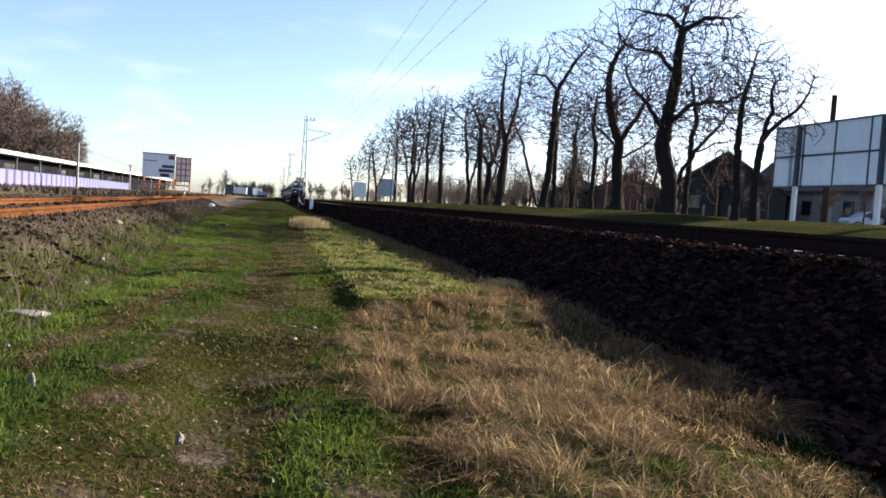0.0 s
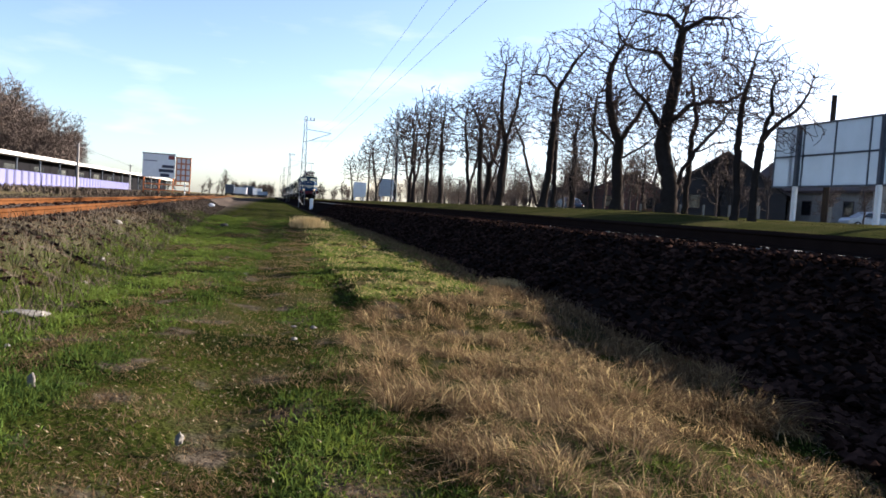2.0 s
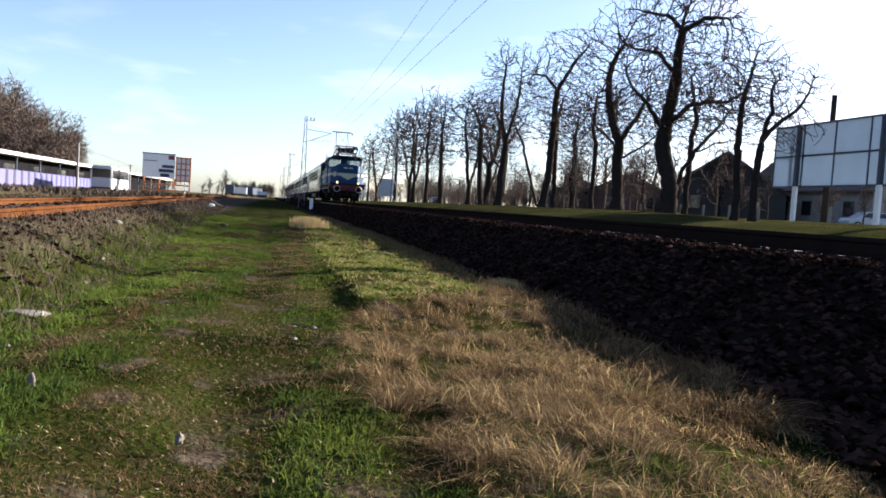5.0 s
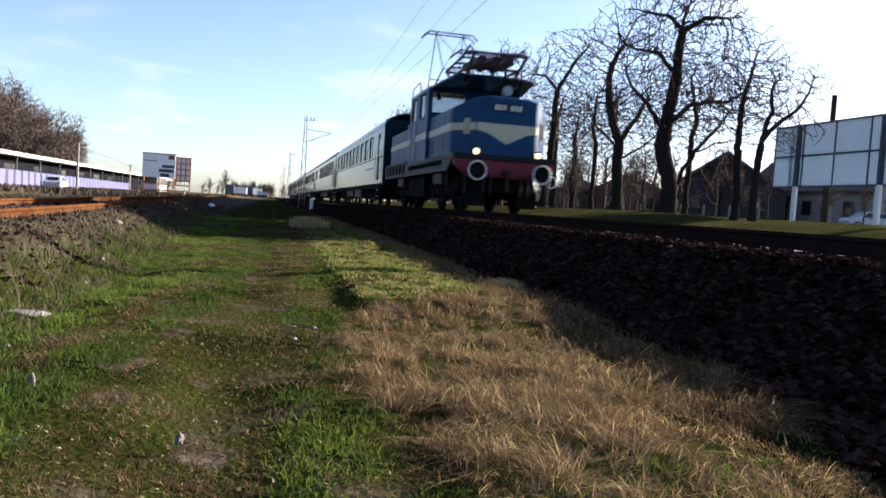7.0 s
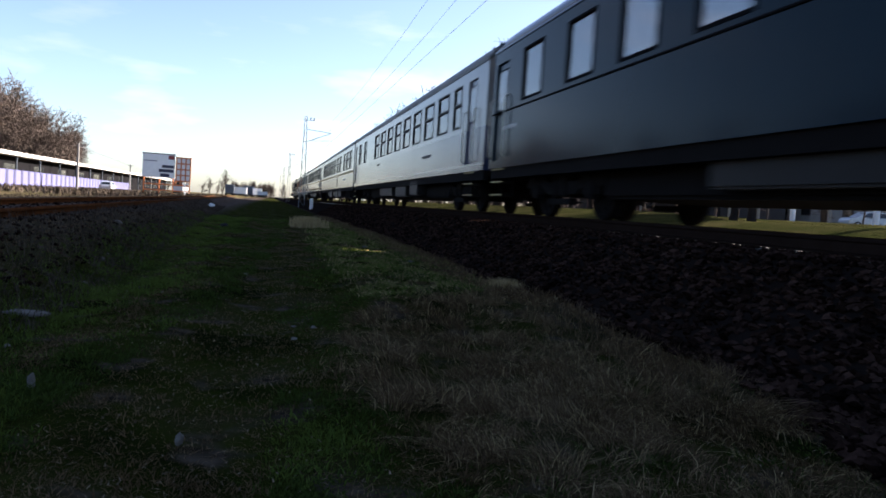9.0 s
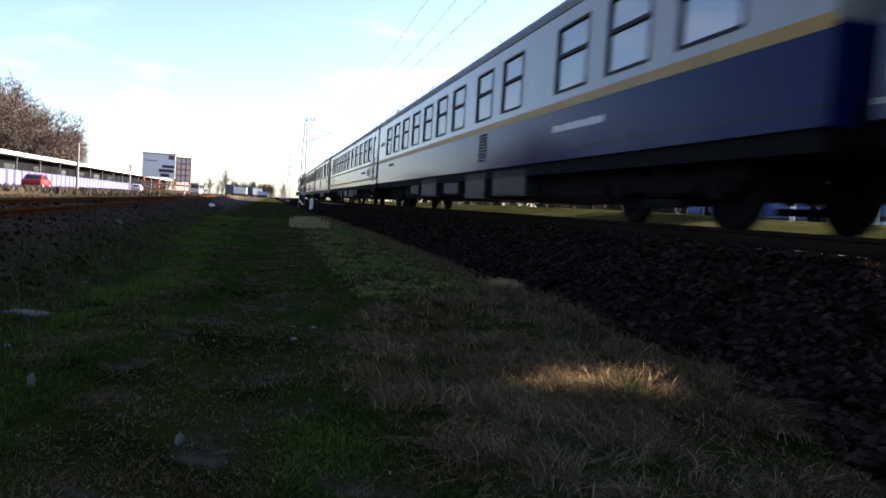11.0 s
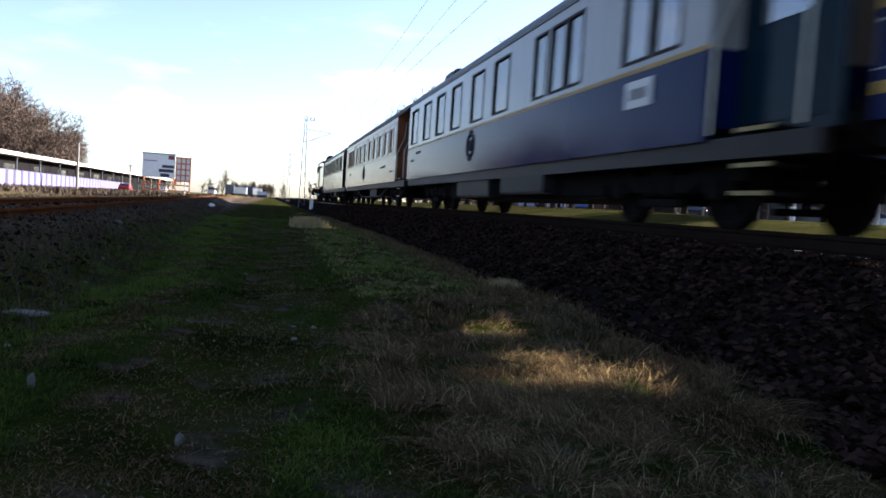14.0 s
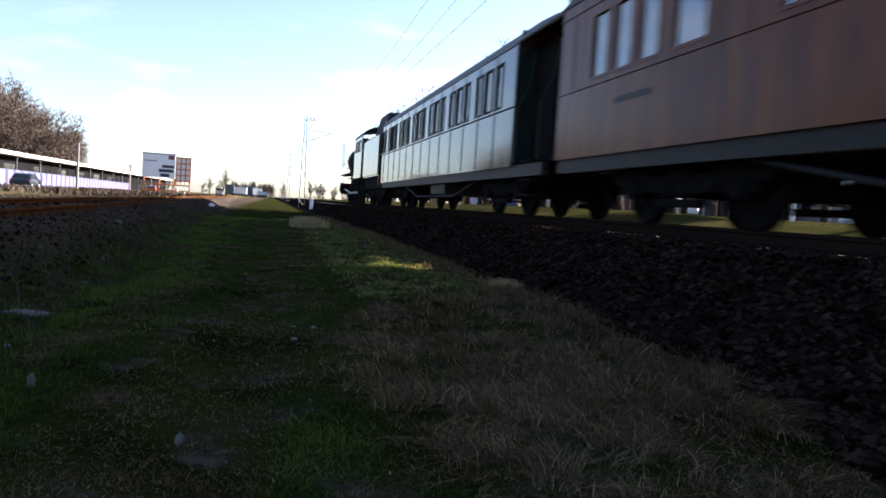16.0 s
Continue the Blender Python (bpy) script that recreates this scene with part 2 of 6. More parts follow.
def pebbles(name, spots, mat, label):
    """Angular stones: squashed, jittered octahedra."""
    rng = np.random.default_rng(4)
    n = len(spots)
    base = np.array([(1, 0, 0), (-1, 0, 0), (0, 1, 0), (0, -1, 0), (0, 0, 1), (0, 0, -1), (0.7, 0.7, 0.5), (-0.7, -0.6, 0.5)], float)
    tri = np.array([(4, 6, 2), (4, 0, 6), (6, 0, 2), (4, 2, 1), (4, 7, 3), (4, 1, 7), (7, 1, 3), (4, 3, 0), (5, 2, 0), (5, 1, 2), (5, 3, 1), (5, 0, 3)])
    sp = np.array(spots)
    v = base[None] * (0.75 + 0.5 * rng.random((n, 8, 1)))
    a = rng.random(n) * 6.283
    c, s = np.cos(a)[:, None], np.sin(a)[:, None]
    x, y = v[:, :, 0] * c - v[:, :, 1] * s, v[:, :, 0] * s + v[:, :, 1] * c
    k = rng.random((n, 1)) - 0.5
    z = v[:, :, 2] * 0.7 + k * x
    v = np.stack([x, y, z], 2) * sp[:, 3][:, None, None] + sp[:, None, :3]
    f = (tri[None] + 8 * np.arange(n)[:, None, None]).reshape(-1, 3)
    me = bpy.data.meshes.new(name)
    me.from_pydata(v.reshape(-1, 3).tolist(), [], f.tolist())
    me.materials.append(mat)
    return tagged(new(name, me), label, "ballast", kind="stuff")


def ballast_z(x):
    """Top of the crushed-stone bed of the main track over its cross-section."""
    d = abs(x - RAIL_X)
    return RAIL_Z - 0.205 if d < 1.78 else RAIL_Z - 0.205 - (d - 1.78) * 0.543


def build_railway():
    bm = bmesh.new()
    prof = [(3.0, -0.1), (3.04, 0.05), (RAIL_X - 1.78, RAIL_Z - 0.215), (RAIL_X + 1.78, RAIL_Z - 0.215), (8.9, 0.1), (8.9, -0.1)]
    ys = graded([(-30, 10), (0, 2), (60, 20), (900, 1)])
    loft(bm, [[(x, y, z) for x, z in prof] for y in ys])
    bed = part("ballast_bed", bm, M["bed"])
    tagged(bed, "raised bed of dark brown crushed stone under the main track", "ballast", kind="structure")
    build_track("track", "main railway track, worn bright rail heads on concrete sleepers", lambda y: RAIL_X, RAIL_Z, -30, 900,
                M["rail"], M["shine"], M["concrete"], 150)
    build_track("siding_track", "disused siding with orange rusted rails", siding_x, 0.575, -12, 240,
                M["orange"], M["orange"], M["oldwood"], 70)
    rng = random.Random(3)
    spots = []
    for _ in range(31000):
        y = 1.5 + 50 * rng.random() ** 1.8 if rng.random() > 0.12 else rng.uniform(-6, 1.5)
        x = toe(y) - 0.05 + (5.3 - toe(y)) * rng.random()
        if rng.random() < 0.12:
            x = 5.2 + 1.6 * rng.random()
        spots.append((x, y, max(ballast_z(x), ground_z(x, y), 0.02) + rng.uniform(-0.008, 0.014), rng.uniform(0.020, 0.045)))
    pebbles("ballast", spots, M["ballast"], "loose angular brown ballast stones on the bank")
    spots = []
    for _ in range(5000):
        y = 4 + 45 * rng.random() ** 1.5
        x = siding_x(y) + rng.uniform(-1.6, 1.9)
        spots.append((x, y, ground_z(x, y) + rng.uniform(0.0, 0.02), rng.uniform(0.012, 0.035)))
    pebbles("gravel", spots, M["ballast"], "scattered rusty brown gravel along the siding")


# ---------- trees ----------
def tube_tree(seed, height, radius, lean=0.0, spread=1.0, depth=5, single=0.9, thin=0.009, first=0.28):
    """A bare gnarled tree: rings swept along jittered branches. Returns vertex and face lists of the trunk and of the crown."""
    rng = random.Random(seed)
    trunk, crown = ([], []), ([], [])

    def tube(store, pts, radii, sides):
        vs, fs = store
        base = len(vs)
        for i, (p, r) in enumerate(zip(pts, radii)):
            d = (pts[min(i + 1, len(pts) - 1)] - pts[max(i - 1, 0)]).normalized()
            u = d.orthogonal().normalized()
            w = d.cross(u)
            for k in range(sides):
                a = 6.2832 * k / sides
                q = p + (u * math.cos(a) + w * math.sin(a)) * r
                vs.append((q.x, q.y, q.z))
        for i in range(len(pts) - 1):
            for k in range(sides):
                a, b = base + i * sides + k, base + i * sides + (k + 1) % sides
                fs.append((a, b, b + sides, a + sides))

    def grow(p, d, length, r, level):
        steps = (7, 6, 4, 3, 3, 3)[level]
        pts, radii = [p.copy()], [r * (1.35 if level == 0 else 1.0)]
        kids = []
        bend = Vector((rng.uniform(-1, 1), rng.uniform(-1, 1), rng.uniform(-0.3, 0.6))) * 0.12
        for i in range(steps):
            jit = (0.09, 0.30, 0.40, 0.46, 0.50, 0.52)[level]
            d = (d + bend + Vector((rng.gauss(0, jit), rng.gauss(0, jit), rng.gauss(0, jit) + 0.06))).normalized()
            p = p + d * (length / steps)
            k = (i + 1) / steps
            pts.append(p.copy())
            radii.append(r * (1 - (0.45 if level < 2 else 0.6) * k))
            if level < depth and k > (first if level == 0 else 0.2):
                for _ in range(1 if rng.random() < single else 2):
                    kids.append((p.copy(), d.copy(), radii[-1]))
        tube(trunk if level == 0 else crown, pts, radii, (10, 6, 4, 3, 3, 3, 3)[level])
        if level >= depth:
            return
        for q, dd, rr in kids:
            side = Vector((rng.gauss(0, 1), rng.gauss(0, 1), rng.gauss(0.25, 0.5))).normalized()
            nd = (dd * (0.55 if level else 0.45) + side * 0.75 * spread).normalized()
            grow(q, nd, length * rng.uniform(0.42, 0.68) * (0.85 if level == 0 else 1), max(rr * rng.uniform(0.36, 0.55) * (1.15 if level == 0 else 0.92), thin), level + 1)
        grow(p, (d + Vector((rng.gauss(0, 0.3), rng.gauss(0, 0.3), 0.1))).normalized(), length * 0.6, radii[-1] * 0.9, level + 1)

    grow(Vector((0, 0, -0.15)), Vector((lean, rng.uniform(-0.06, 0.06), 1)).normalized(), height * 0.58, radius, 0)
    return trunk, crown


def mesh_from(name, store, mat):
    me = bpy.data.meshes.new(name)
    me.from_pydata(store[0], [], store[1])
    me.materials.append(mat)
    for p in me.polygons:
        p.use_smooth = True
    return me


TREE_KINDS = {}


def tree(kind, x, y, z, turn, size, label, group=""):
    t = tagged(empty("tree", pose(x, y, z, 0, 0, turn)), label, "tree", group)
    t.scale = (size, size, size)
    for nm, me in zip(("trunk", "crown"), TREE_KINDS[kind]):
        o = new(nm, me)
        o.parent = t
    return t


def grown_tree(seed, limbs, crowns, spacing=0.42, step=0.17, thin=0.010, bole=0.3, kink=0.34, reach=2.2):
    """A bare tree whose branches grow towards free space: limbs are the main stems as (x, y, z) rows from the
    ground or from another limb, crowns the ellipsoids (centre, radii) that the twigs fill. Thickness adds up from the tips."""
    rng = np.random.default_rng(seed)
    pos, parent = [np.array((0.0, 0.0, -0.2))], [-1]

    def nearest(q):
        return int(np.argmin([np.sum((p - q) ** 2) for p in pos]))

    for limb in limbs:
        pts = [np.array(p, float) for p in limb]
        last = nearest(pts[0])
        for b in pts:
            a = pos[last]
            n = max(1, int(np.linalg.norm(b - a) / step))
            side = rng.normal(0, 0.05, 3)
            for k in range(1, n + 1):
                u = k / n
                pos.append(a + (b - a) * u + side * math.sin(3.14159 * u) + rng.normal(0, 0.012, 3))
                parent.append(last)
                last = len(pos) - 1
    goals = []
    for centre, radii in crowns:
        c, r = np.array(centre, float), np.array(radii, float)
        n = int(26 * r[0] * r[1] * r[2] / spacing ** 3)
        q = rng.uniform(-1, 1, (n, 3))
        q = q[np.sum(q * q, 1) < rng.uniform(0.72, 1.12, n)]
        q = q[[noise.noise(Vector(p * r) * 0.9 + Vector((seed, 0, 0))) > -0.28 for p in q]]
        goals.append(c + q * r)
    goals = np.concatenate(goals)
    near = np.zeros(len(goals), int)
    dist = np.full(len(goals), 1e9)

    def update(first):
        new_pos = np.array(pos[first:])
        d = np.linalg.norm(goals[:, None] - new_pos[None], axis=2)
        k = np.argmin(d, 1)
        dk = d[np.arange(len(goals)), k]
        m = dk < dist
        near[m], dist[m] = k[m] + first, dk[m]

    update(0)
    for _ in range(90):
        keep = dist > 0.62 * spacing
        goals, near, dist = goals[keep], near[keep], dist[keep]
        if len(goals) == 0:
            break
        first = len(pos)
        ok = dist < reach
        if not ok.any():
            ok = dist < dist.min() + 0.3
        for k in np.unique(near[ok]):
            g = goals[ok & (near == k)] - pos[k]
            d = (g / np.linalg.norm(g, axis=1)[:, None]).mean(0)
            up = pos[k] - pos[parent[k]] if parent[k] >= 0 else d
            d = d / (np.linalg.norm(d) + 1e-6) + 0.45 * up / (np.linalg.norm(up) + 1e-6) + rng.normal(0, kink, 3)
            q = pos[k] + d / np.linalg.norm(d) * step
            pos.append(q)
            parent.append(int(k))
        update(first)
    kids = [[] for _ in pos]
    for k, p in enumerate(parent):
        if p >= 0:
            kids[p].append(k)
    for k in range(len(pos)):                               # a fine twig at every tip and along the thin shoots
        if k > 30 and len(kids[k]) < 2 and (len(kids[k]) == 0 or rng.random() < 0.22):
            d = rng.normal(0, 0.7, 3) + (pos[k] - pos[parent[k]]) / step + (0, 0, 0.25)
            last = k
            for _ in range(int(rng.integers(1, 4))):
                pos.append(pos[last] + d / np.linalg.norm(d) * step * 0.8)
                parent.append(last)
                kids.append([])
                kids[last].append(len(pos) - 1)
                last = len(pos) - 1
                d = d + rng.normal(0, 0.5, 3)
    n = len(pos)
    flow = np.zeros(n)
    for k in range(n - 1, -1, -1):
        if not kids[k]:
            flow[k] = 1.0
        if parent[k] >= 0:
            flow[parent[k]] += flow[k]
    rad = thin * flow ** 0.60
    rad = thin + (rad - thin) * (bole - thin) / max(1e-6, rad[0] - thin)
    trunk, crown = ([], []), ([], [])
    todo = [(0, -1)]
    while todo:
        k, before = todo.pop()
        chain = ([before] if before >= 0 else []) + [k]
        while kids[k]:
            order = sorted(kids[k], key=lambda c: -flow[c])
            todo += [(c, k) for c in order[1:]]
            k = order[0]
            chain.append(k)
        big = rad[chain[min(1, len(chain) - 1)]]
        sides = 10 if big > 0.12 else 6 if big > 0.05 else 4 if big > 0.022 else 3
        store = trunk if before < 0 else crown
        vs, fs = store
        base = len(vs)
        pts = [Vector(pos[c]) for c in chain]
        u = Vector((1, 0.1, 0))
        for i, c in enumerate(chain):
            d = (pts[min(i + 1, len(pts) - 1)] - pts[max(i - 1, 0)]).normalized()
            u = (u - d * u.dot(d))
            u = u.normalized() if u.length > 1e-3 else d.orthogonal().normalized()
            w = d.cross(u)
            r = rad[c] if not (i == 0 and before >= 0) else min(rad[c], rad[chain[1]] * 1.1)
            if before < 0:
                r *= 1 + 0.55 * math.exp(-max(0.0, pts[i].z) / 0.22)
            for q in range(sides):
                a = 6.28319 * q / sides
                v = pts[i] + (u * math.cos(a) + w * math.sin(a)) * r * (1 + (0.10 * math.sin(3 * a + 2 * i) if big > 0.1 else 0))
                vs.append((v.x, v.y, v.z))
        for i in range(len(chain) - 1):
            for q in range(sides):
                a, b = base + i * sides + q, base + i * sides + (q + 1) % sides
                fs.append((a, b, b + sides, a + sides))
    return trunk, crown


def build_trees():
    grown = {
        "big": grown_tree(3, [[(-0.05, 0, 1.6), (-0.3, 0.1, 3.0), (-0.12, 0, 4.2), (0.0, 0.1, 5.3), (0.1, -0.1, 6.9), (0.3, 0, 8.0)],
                              [(-0.3, 0.1, 3.0), (-0.8, -0.4, 3.8), (-1.35, -0.6, 4.4), (-1.9, -0.9, 5.4)],
                              [(-0.2, 0.1, 3.4), (0.5, -0.5, 4.0), (1.9, -0.9, 4.15), (2.5, -1.0, 4.6)],
                              [(0.15, 0.2, 0.1), (0.5, 0.4, 1.7), (0.9, 0.6, 2.4), (1.7, 0.9, 3.4), (2.2, 1.1, 4.2)],
                              [(0.9, 0.6, 2.4), (1.6, 0.2, 2.7), (2.7, -0.2, 2.9)],
                              [(0.0, 0.1, 5.3), (-0.7, 0.5, 6.2), (-2.0, 0.9, 6.5)], [(0.1, -0.1, 6.9), (-0.5, -0.3, 7.5), (-1.6, -0.6, 7.6)],
                              [(0.1, -0.1, 6.9), (0.8, 0.2, 7.4), (1.7, 0.4, 7.5)]],
                         [((0.1, 0, 6.5), (2.7, 2.4, 2.6)), ((0.2, 0, 4.2), (2.9, 2.2, 1.7))], 0.36, 0.15, 0.012, 0.32),
        "fork": grown_tree(7, [[(-0.05, 0, 1.5), (-0.1, 0.1, 3.0), (-0.6, 0, 4.6), (-0.75, 0.2, 6.0), (-0.2, 0, 7.4)], [(-0.1, 0.1, 2.9), (0.6, 0.2, 4.2), (1.1, -0.2, 5.2)],
                               [(0, 0, 2.3), (0.7, -0.5, 2.7), (1.5, -0.8, 3.4)]],
                          [((-0.3, 0, 6.3), (2.1, 2.0, 3.0)), ((0.3, 0, 4.4), (2.1, 1.8, 1.7))], 0.38, 0.16, 0.011, 0.24),
        "lean": grown_tree(11, [[(0.2, 0, 1.5), (0.25, 0.1, 3.0), (0.35, 0, 5.0), (0.4, 0.1, 6.6), (1.3, -0.3, 8.2), (2.1, -0.5, 9.2)], [(0.4, 0.1, 6.6), (-0.3, 0.4, 7.4), (-1.3, 0.6, 7.5)],
                                [(-0.35, 0.1, 0.1), (-0.8, 0.2, 1.7), (-1.3, 0.3, 3.4), (-2.1, 0.4, 5.2)]],
                          [((0.9, 0, 8.4), (1.9, 1.8, 1.7)), ((-0.1, 0, 6.0), (2.4, 1.9, 2.6)), ((-0.9, 0.2, 4.6), (1.3, 1.2, 1.4))], 0.40, 0.17, 0.013, 0.22),
        "tall": grown_tree(13, [[(0.1, 0, 2.0), (0.3, 0, 4.4), (-0.1, 0.2, 6.6), (0.0, 0, 9.5)], [(0.3, 0, 4.4), (0.9, -0.3, 6.8), (1.1, 0, 9.4)], [(0.2, 0, 2.4), (-0.6, 0.2, 3.4), (-1.2, 0.3, 5.6)]],
                          [((0.3, 0, 8.6), (2.1, 1.9, 3.0)), ((-0.3, 0, 5.4), (2.2, 1.8, 2.3))], 0.44, 0.18, 0.015, 0.24),
        "slim": grown_tree(17, [[(0.0, 0, 1.5), (-0.05, 0, 3.2), (0.1, 0.1, 4.6), (0.3, 0, 5.6)]],
                          [((0.1, 0, 4.6), (1.7, 1.5, 2.1))], 0.34, 0.15, 0.011, 0.11),
        "sway": grown_tree(19, [[(0.0, 0, 1.6), (0.1, 0, 3.0), (0.4, 0.1, 4.2), (0.4, 0, 5.2)], [(0.1, 0, 2.9), (0.9, -0.2, 3.9), (1.6, -0.3, 4.9)]],
                          [((0.5, 0, 4.9), (1.9, 1.5, 1.45)), ((0.7, 0, 3.6), (1.6, 1.3, 1.1))], 0.34, 0.15, 0.011, 0.13),
        "far_tall": grown_tree(23, [[(0.0, 0, 2.0), (0.2, 0, 5.0), (0.0, 0, 8.5)], [(0.1, 0, 3.2), (-1.0, 0.3, 6.0)]],
                              [((0, 0, 7.6), (2.2, 2.2, 3.4)), ((-0.3, 0, 4.4), (1.9, 1.8, 1.6))], 0.62, 0.26, 0.024, 0.17, reach=3.0),
        "far_fork": grown_tree(29, [[(0.0, 0, 1.5), (-0.5, 0, 4.0), (-0.8, 0.3, 7.0)], [(0, 0, 1.6), (0.8, -0.2, 4.0), (1.4, 0, 6.5)]],
                              [((0, 0, 6.2), (2.7, 2.4, 3.4))], 0.62, 0.26, 0.024, 0.18, reach=3.0),
    }
    for kind, (tr, cr) in grown.items():
        TREE_KINDS[kind] = (mesh_from("trunk", tr, M["bark"]), mesh_from("crown", cr, M["twig"]))
    for kind, tall_m, wide, args in (
        ("bush", 4.6, 1.0, (47, 4.0, 0.07, 0.1, 1.2, 3, 0.95, 0.018)), ("speck", 13.0, 1.0, (71, 11.0, 0.25, 0.0, 1.0, 3, 0.45, 0.045)),
        ("wood_tall", 15.5, 1.1, (83, 13.0, 0.22, 0.0, 0.9, 3, 0.55, 0.045)), ("wood_fork", 14.5, 1.1, (87, 12.0, 0.22, 0.08, 1.0, 3, 0.55, 0.045)),
    ):
        tr, cr = tube_tree(*args)
        f = tall_m / max(v[2] for v in cr[0])
        tr, cr = (([(x * f * wide, y * f * wide, z * f) for x, y, z in vs], fs) for vs, fs in (tr, cr))
        # wood and bush kinds get the paler bark copy, tinted as sunlit and hazy
        lit = kind.startswith("wood") or kind == "bush"
        TREE_KINDS[kind] = (mesh_from("trunk", tr, M["wood_hazy"] if lit else M["bark"]), mesh_from("crown", cr, M["wood_hazy"] if lit else M["twig"]))
    row = "bare trees along the verge"
    lb = "bare gnarled winter tree with dark bark on the grass verge"
    for kind, x, y, turn, size in (("big", 15, 27.3, -29, 1.0), ("fork", 15.3, 32.3, -26, 1.0), ("lean", 15, 41.3, -20, 1.0), ("tall", 15, 50.2, -17, 0.98),
                                   ("slim", 15.6, 23.7, -33, 1.0), ("sway", 15.5, 22.5, -35, 0.88), ("slim", 15.4, 35.4, 80, 1.0), ("fork", 16.4, 58.0, 150, 1.0), ("slim", 17.4, 30.0, 200, 1.05), ("sway", 18.2, 38.5, 160, 1.1), ("slim", 17.0, 45.0, 20, 1.25), ("fork", 19.5, 48.0, 70, 0.8), ("lean", 18.8, 62.0, 10, 0.8),
                                   ("lean", 15.6, 56.5, 150, 0.9), ("far_fork", 16.0, 62, 45, 1.0), ("tall", 15.3, 70, 100, 0.92), ("far_fork", 15.8, 89, 130, 1.2), ("far_tall", 15.2, 76, 140, 1.05),
                                   ("far_fork", 15, 82, 300, 1.15), ("far_tall", 15.5, 98, 80, 1.1), ("far_fork", 15, 112, 15, 1.1), ("far_tall", 16, 130, 95, 0.95), ("far_fork", 16, 155, 30, 1.0)):
        tree(kind, x, y, ground_z(x, y), turn, size, lb, row)


# ---------- train ----------
def paint(name, color, rough=0.28, dirt=(0.07, 0.06, 0.05), amount=0.5, spec=0.3, start=0.5):
    """Gloss paint with a film of dust and faint streaks."""
    m = material(name, color, rough, 0.0, vary=0.12, scale=1.3, fine=25, spec=spec)
    t = m.node_tree
    b = t.nodes["Principled BSDF"]
    src = b.inputs["Base Color"].links[0].from_socket
    co = t.nodes.new("ShaderNodeTexCoord")
    mp = t.nodes.new("ShaderNodeMapping")
    mp.inputs["Scale"].default_value = (2.0, 5.0, 0.5)
    n = t.nodes.new("ShaderNodeTexNoise")
    n.inputs["Scale"].default_value, n.inputs["Detail"].default_value = 1.6, 6
    mr = t.nodes.new("ShaderNodeMapRange")
    mr.inputs[1].default_value, mr.inputs[2].default_value, mr.inputs[4].default_value = start, start + 0.28, amount
    mx = t.nodes.new("ShaderNodeMix")
    mx.data_type = "RGBA"
    t.links.new(co.outputs["Object"], mp.inputs[0])
    t.links.new(mp.outputs[0], n.inputs["Vector"])
    t.links.new(n.outputs["Fac"], mr.inputs[0])
    t.links.new(mr.outputs[0], mx.inputs[0])
    t.links.new(src, mx.inputs[6])
    mx.inputs[7].default_value = (*dirt, 1)
    t.links.new(mx.outputs[2], b.inputs["Base Color"])
    r2 = t.nodes.new("ShaderNodeMapRange")
    r2.inputs[3].default_value, r2.inputs[4].default_value = rough, rough + 0.08
    t.links.new(n.outputs["Fac"], r2.inputs[0])
    r2.inputs[1].default_value, r2.inputs[2].default_value = 0.4, 0.8
    t.links.new(r2.outputs[0], b.inputs["Roughness"])
    return m


def glass_material():
    m = bpy.data.materials.new("window glass")
    m.use_nodes = True
    t = m.node_tree
    out = t.nodes["Material Output"]
    t.nodes.remove(t.nodes["Principled BSDF"])
    tr = t.nodes.new("ShaderNodeBsdfTransparent")
    tr.inputs[0].default_value = (0.62, 0.68, 0.70, 1)
    gl = t.nodes.new("ShaderNodeBsdfGlossy")
    gl.inputs["Roughness"].default_value = 0.03
    fr = t.nodes.new("ShaderNodeFresnel")
    fr.inputs[0].default_value = 3.8
    mx = t.nodes.new("ShaderNodeMixShader")
    t.links.new(fr.outputs[0], mx.inputs[0])
    t.links.new(tr.outputs[0], mx.inputs[1])
    t.links.new(gl.outputs[0], mx.inputs[2])
    t.links.new(mx.outputs[0], out.inputs["Surface"])
    return m


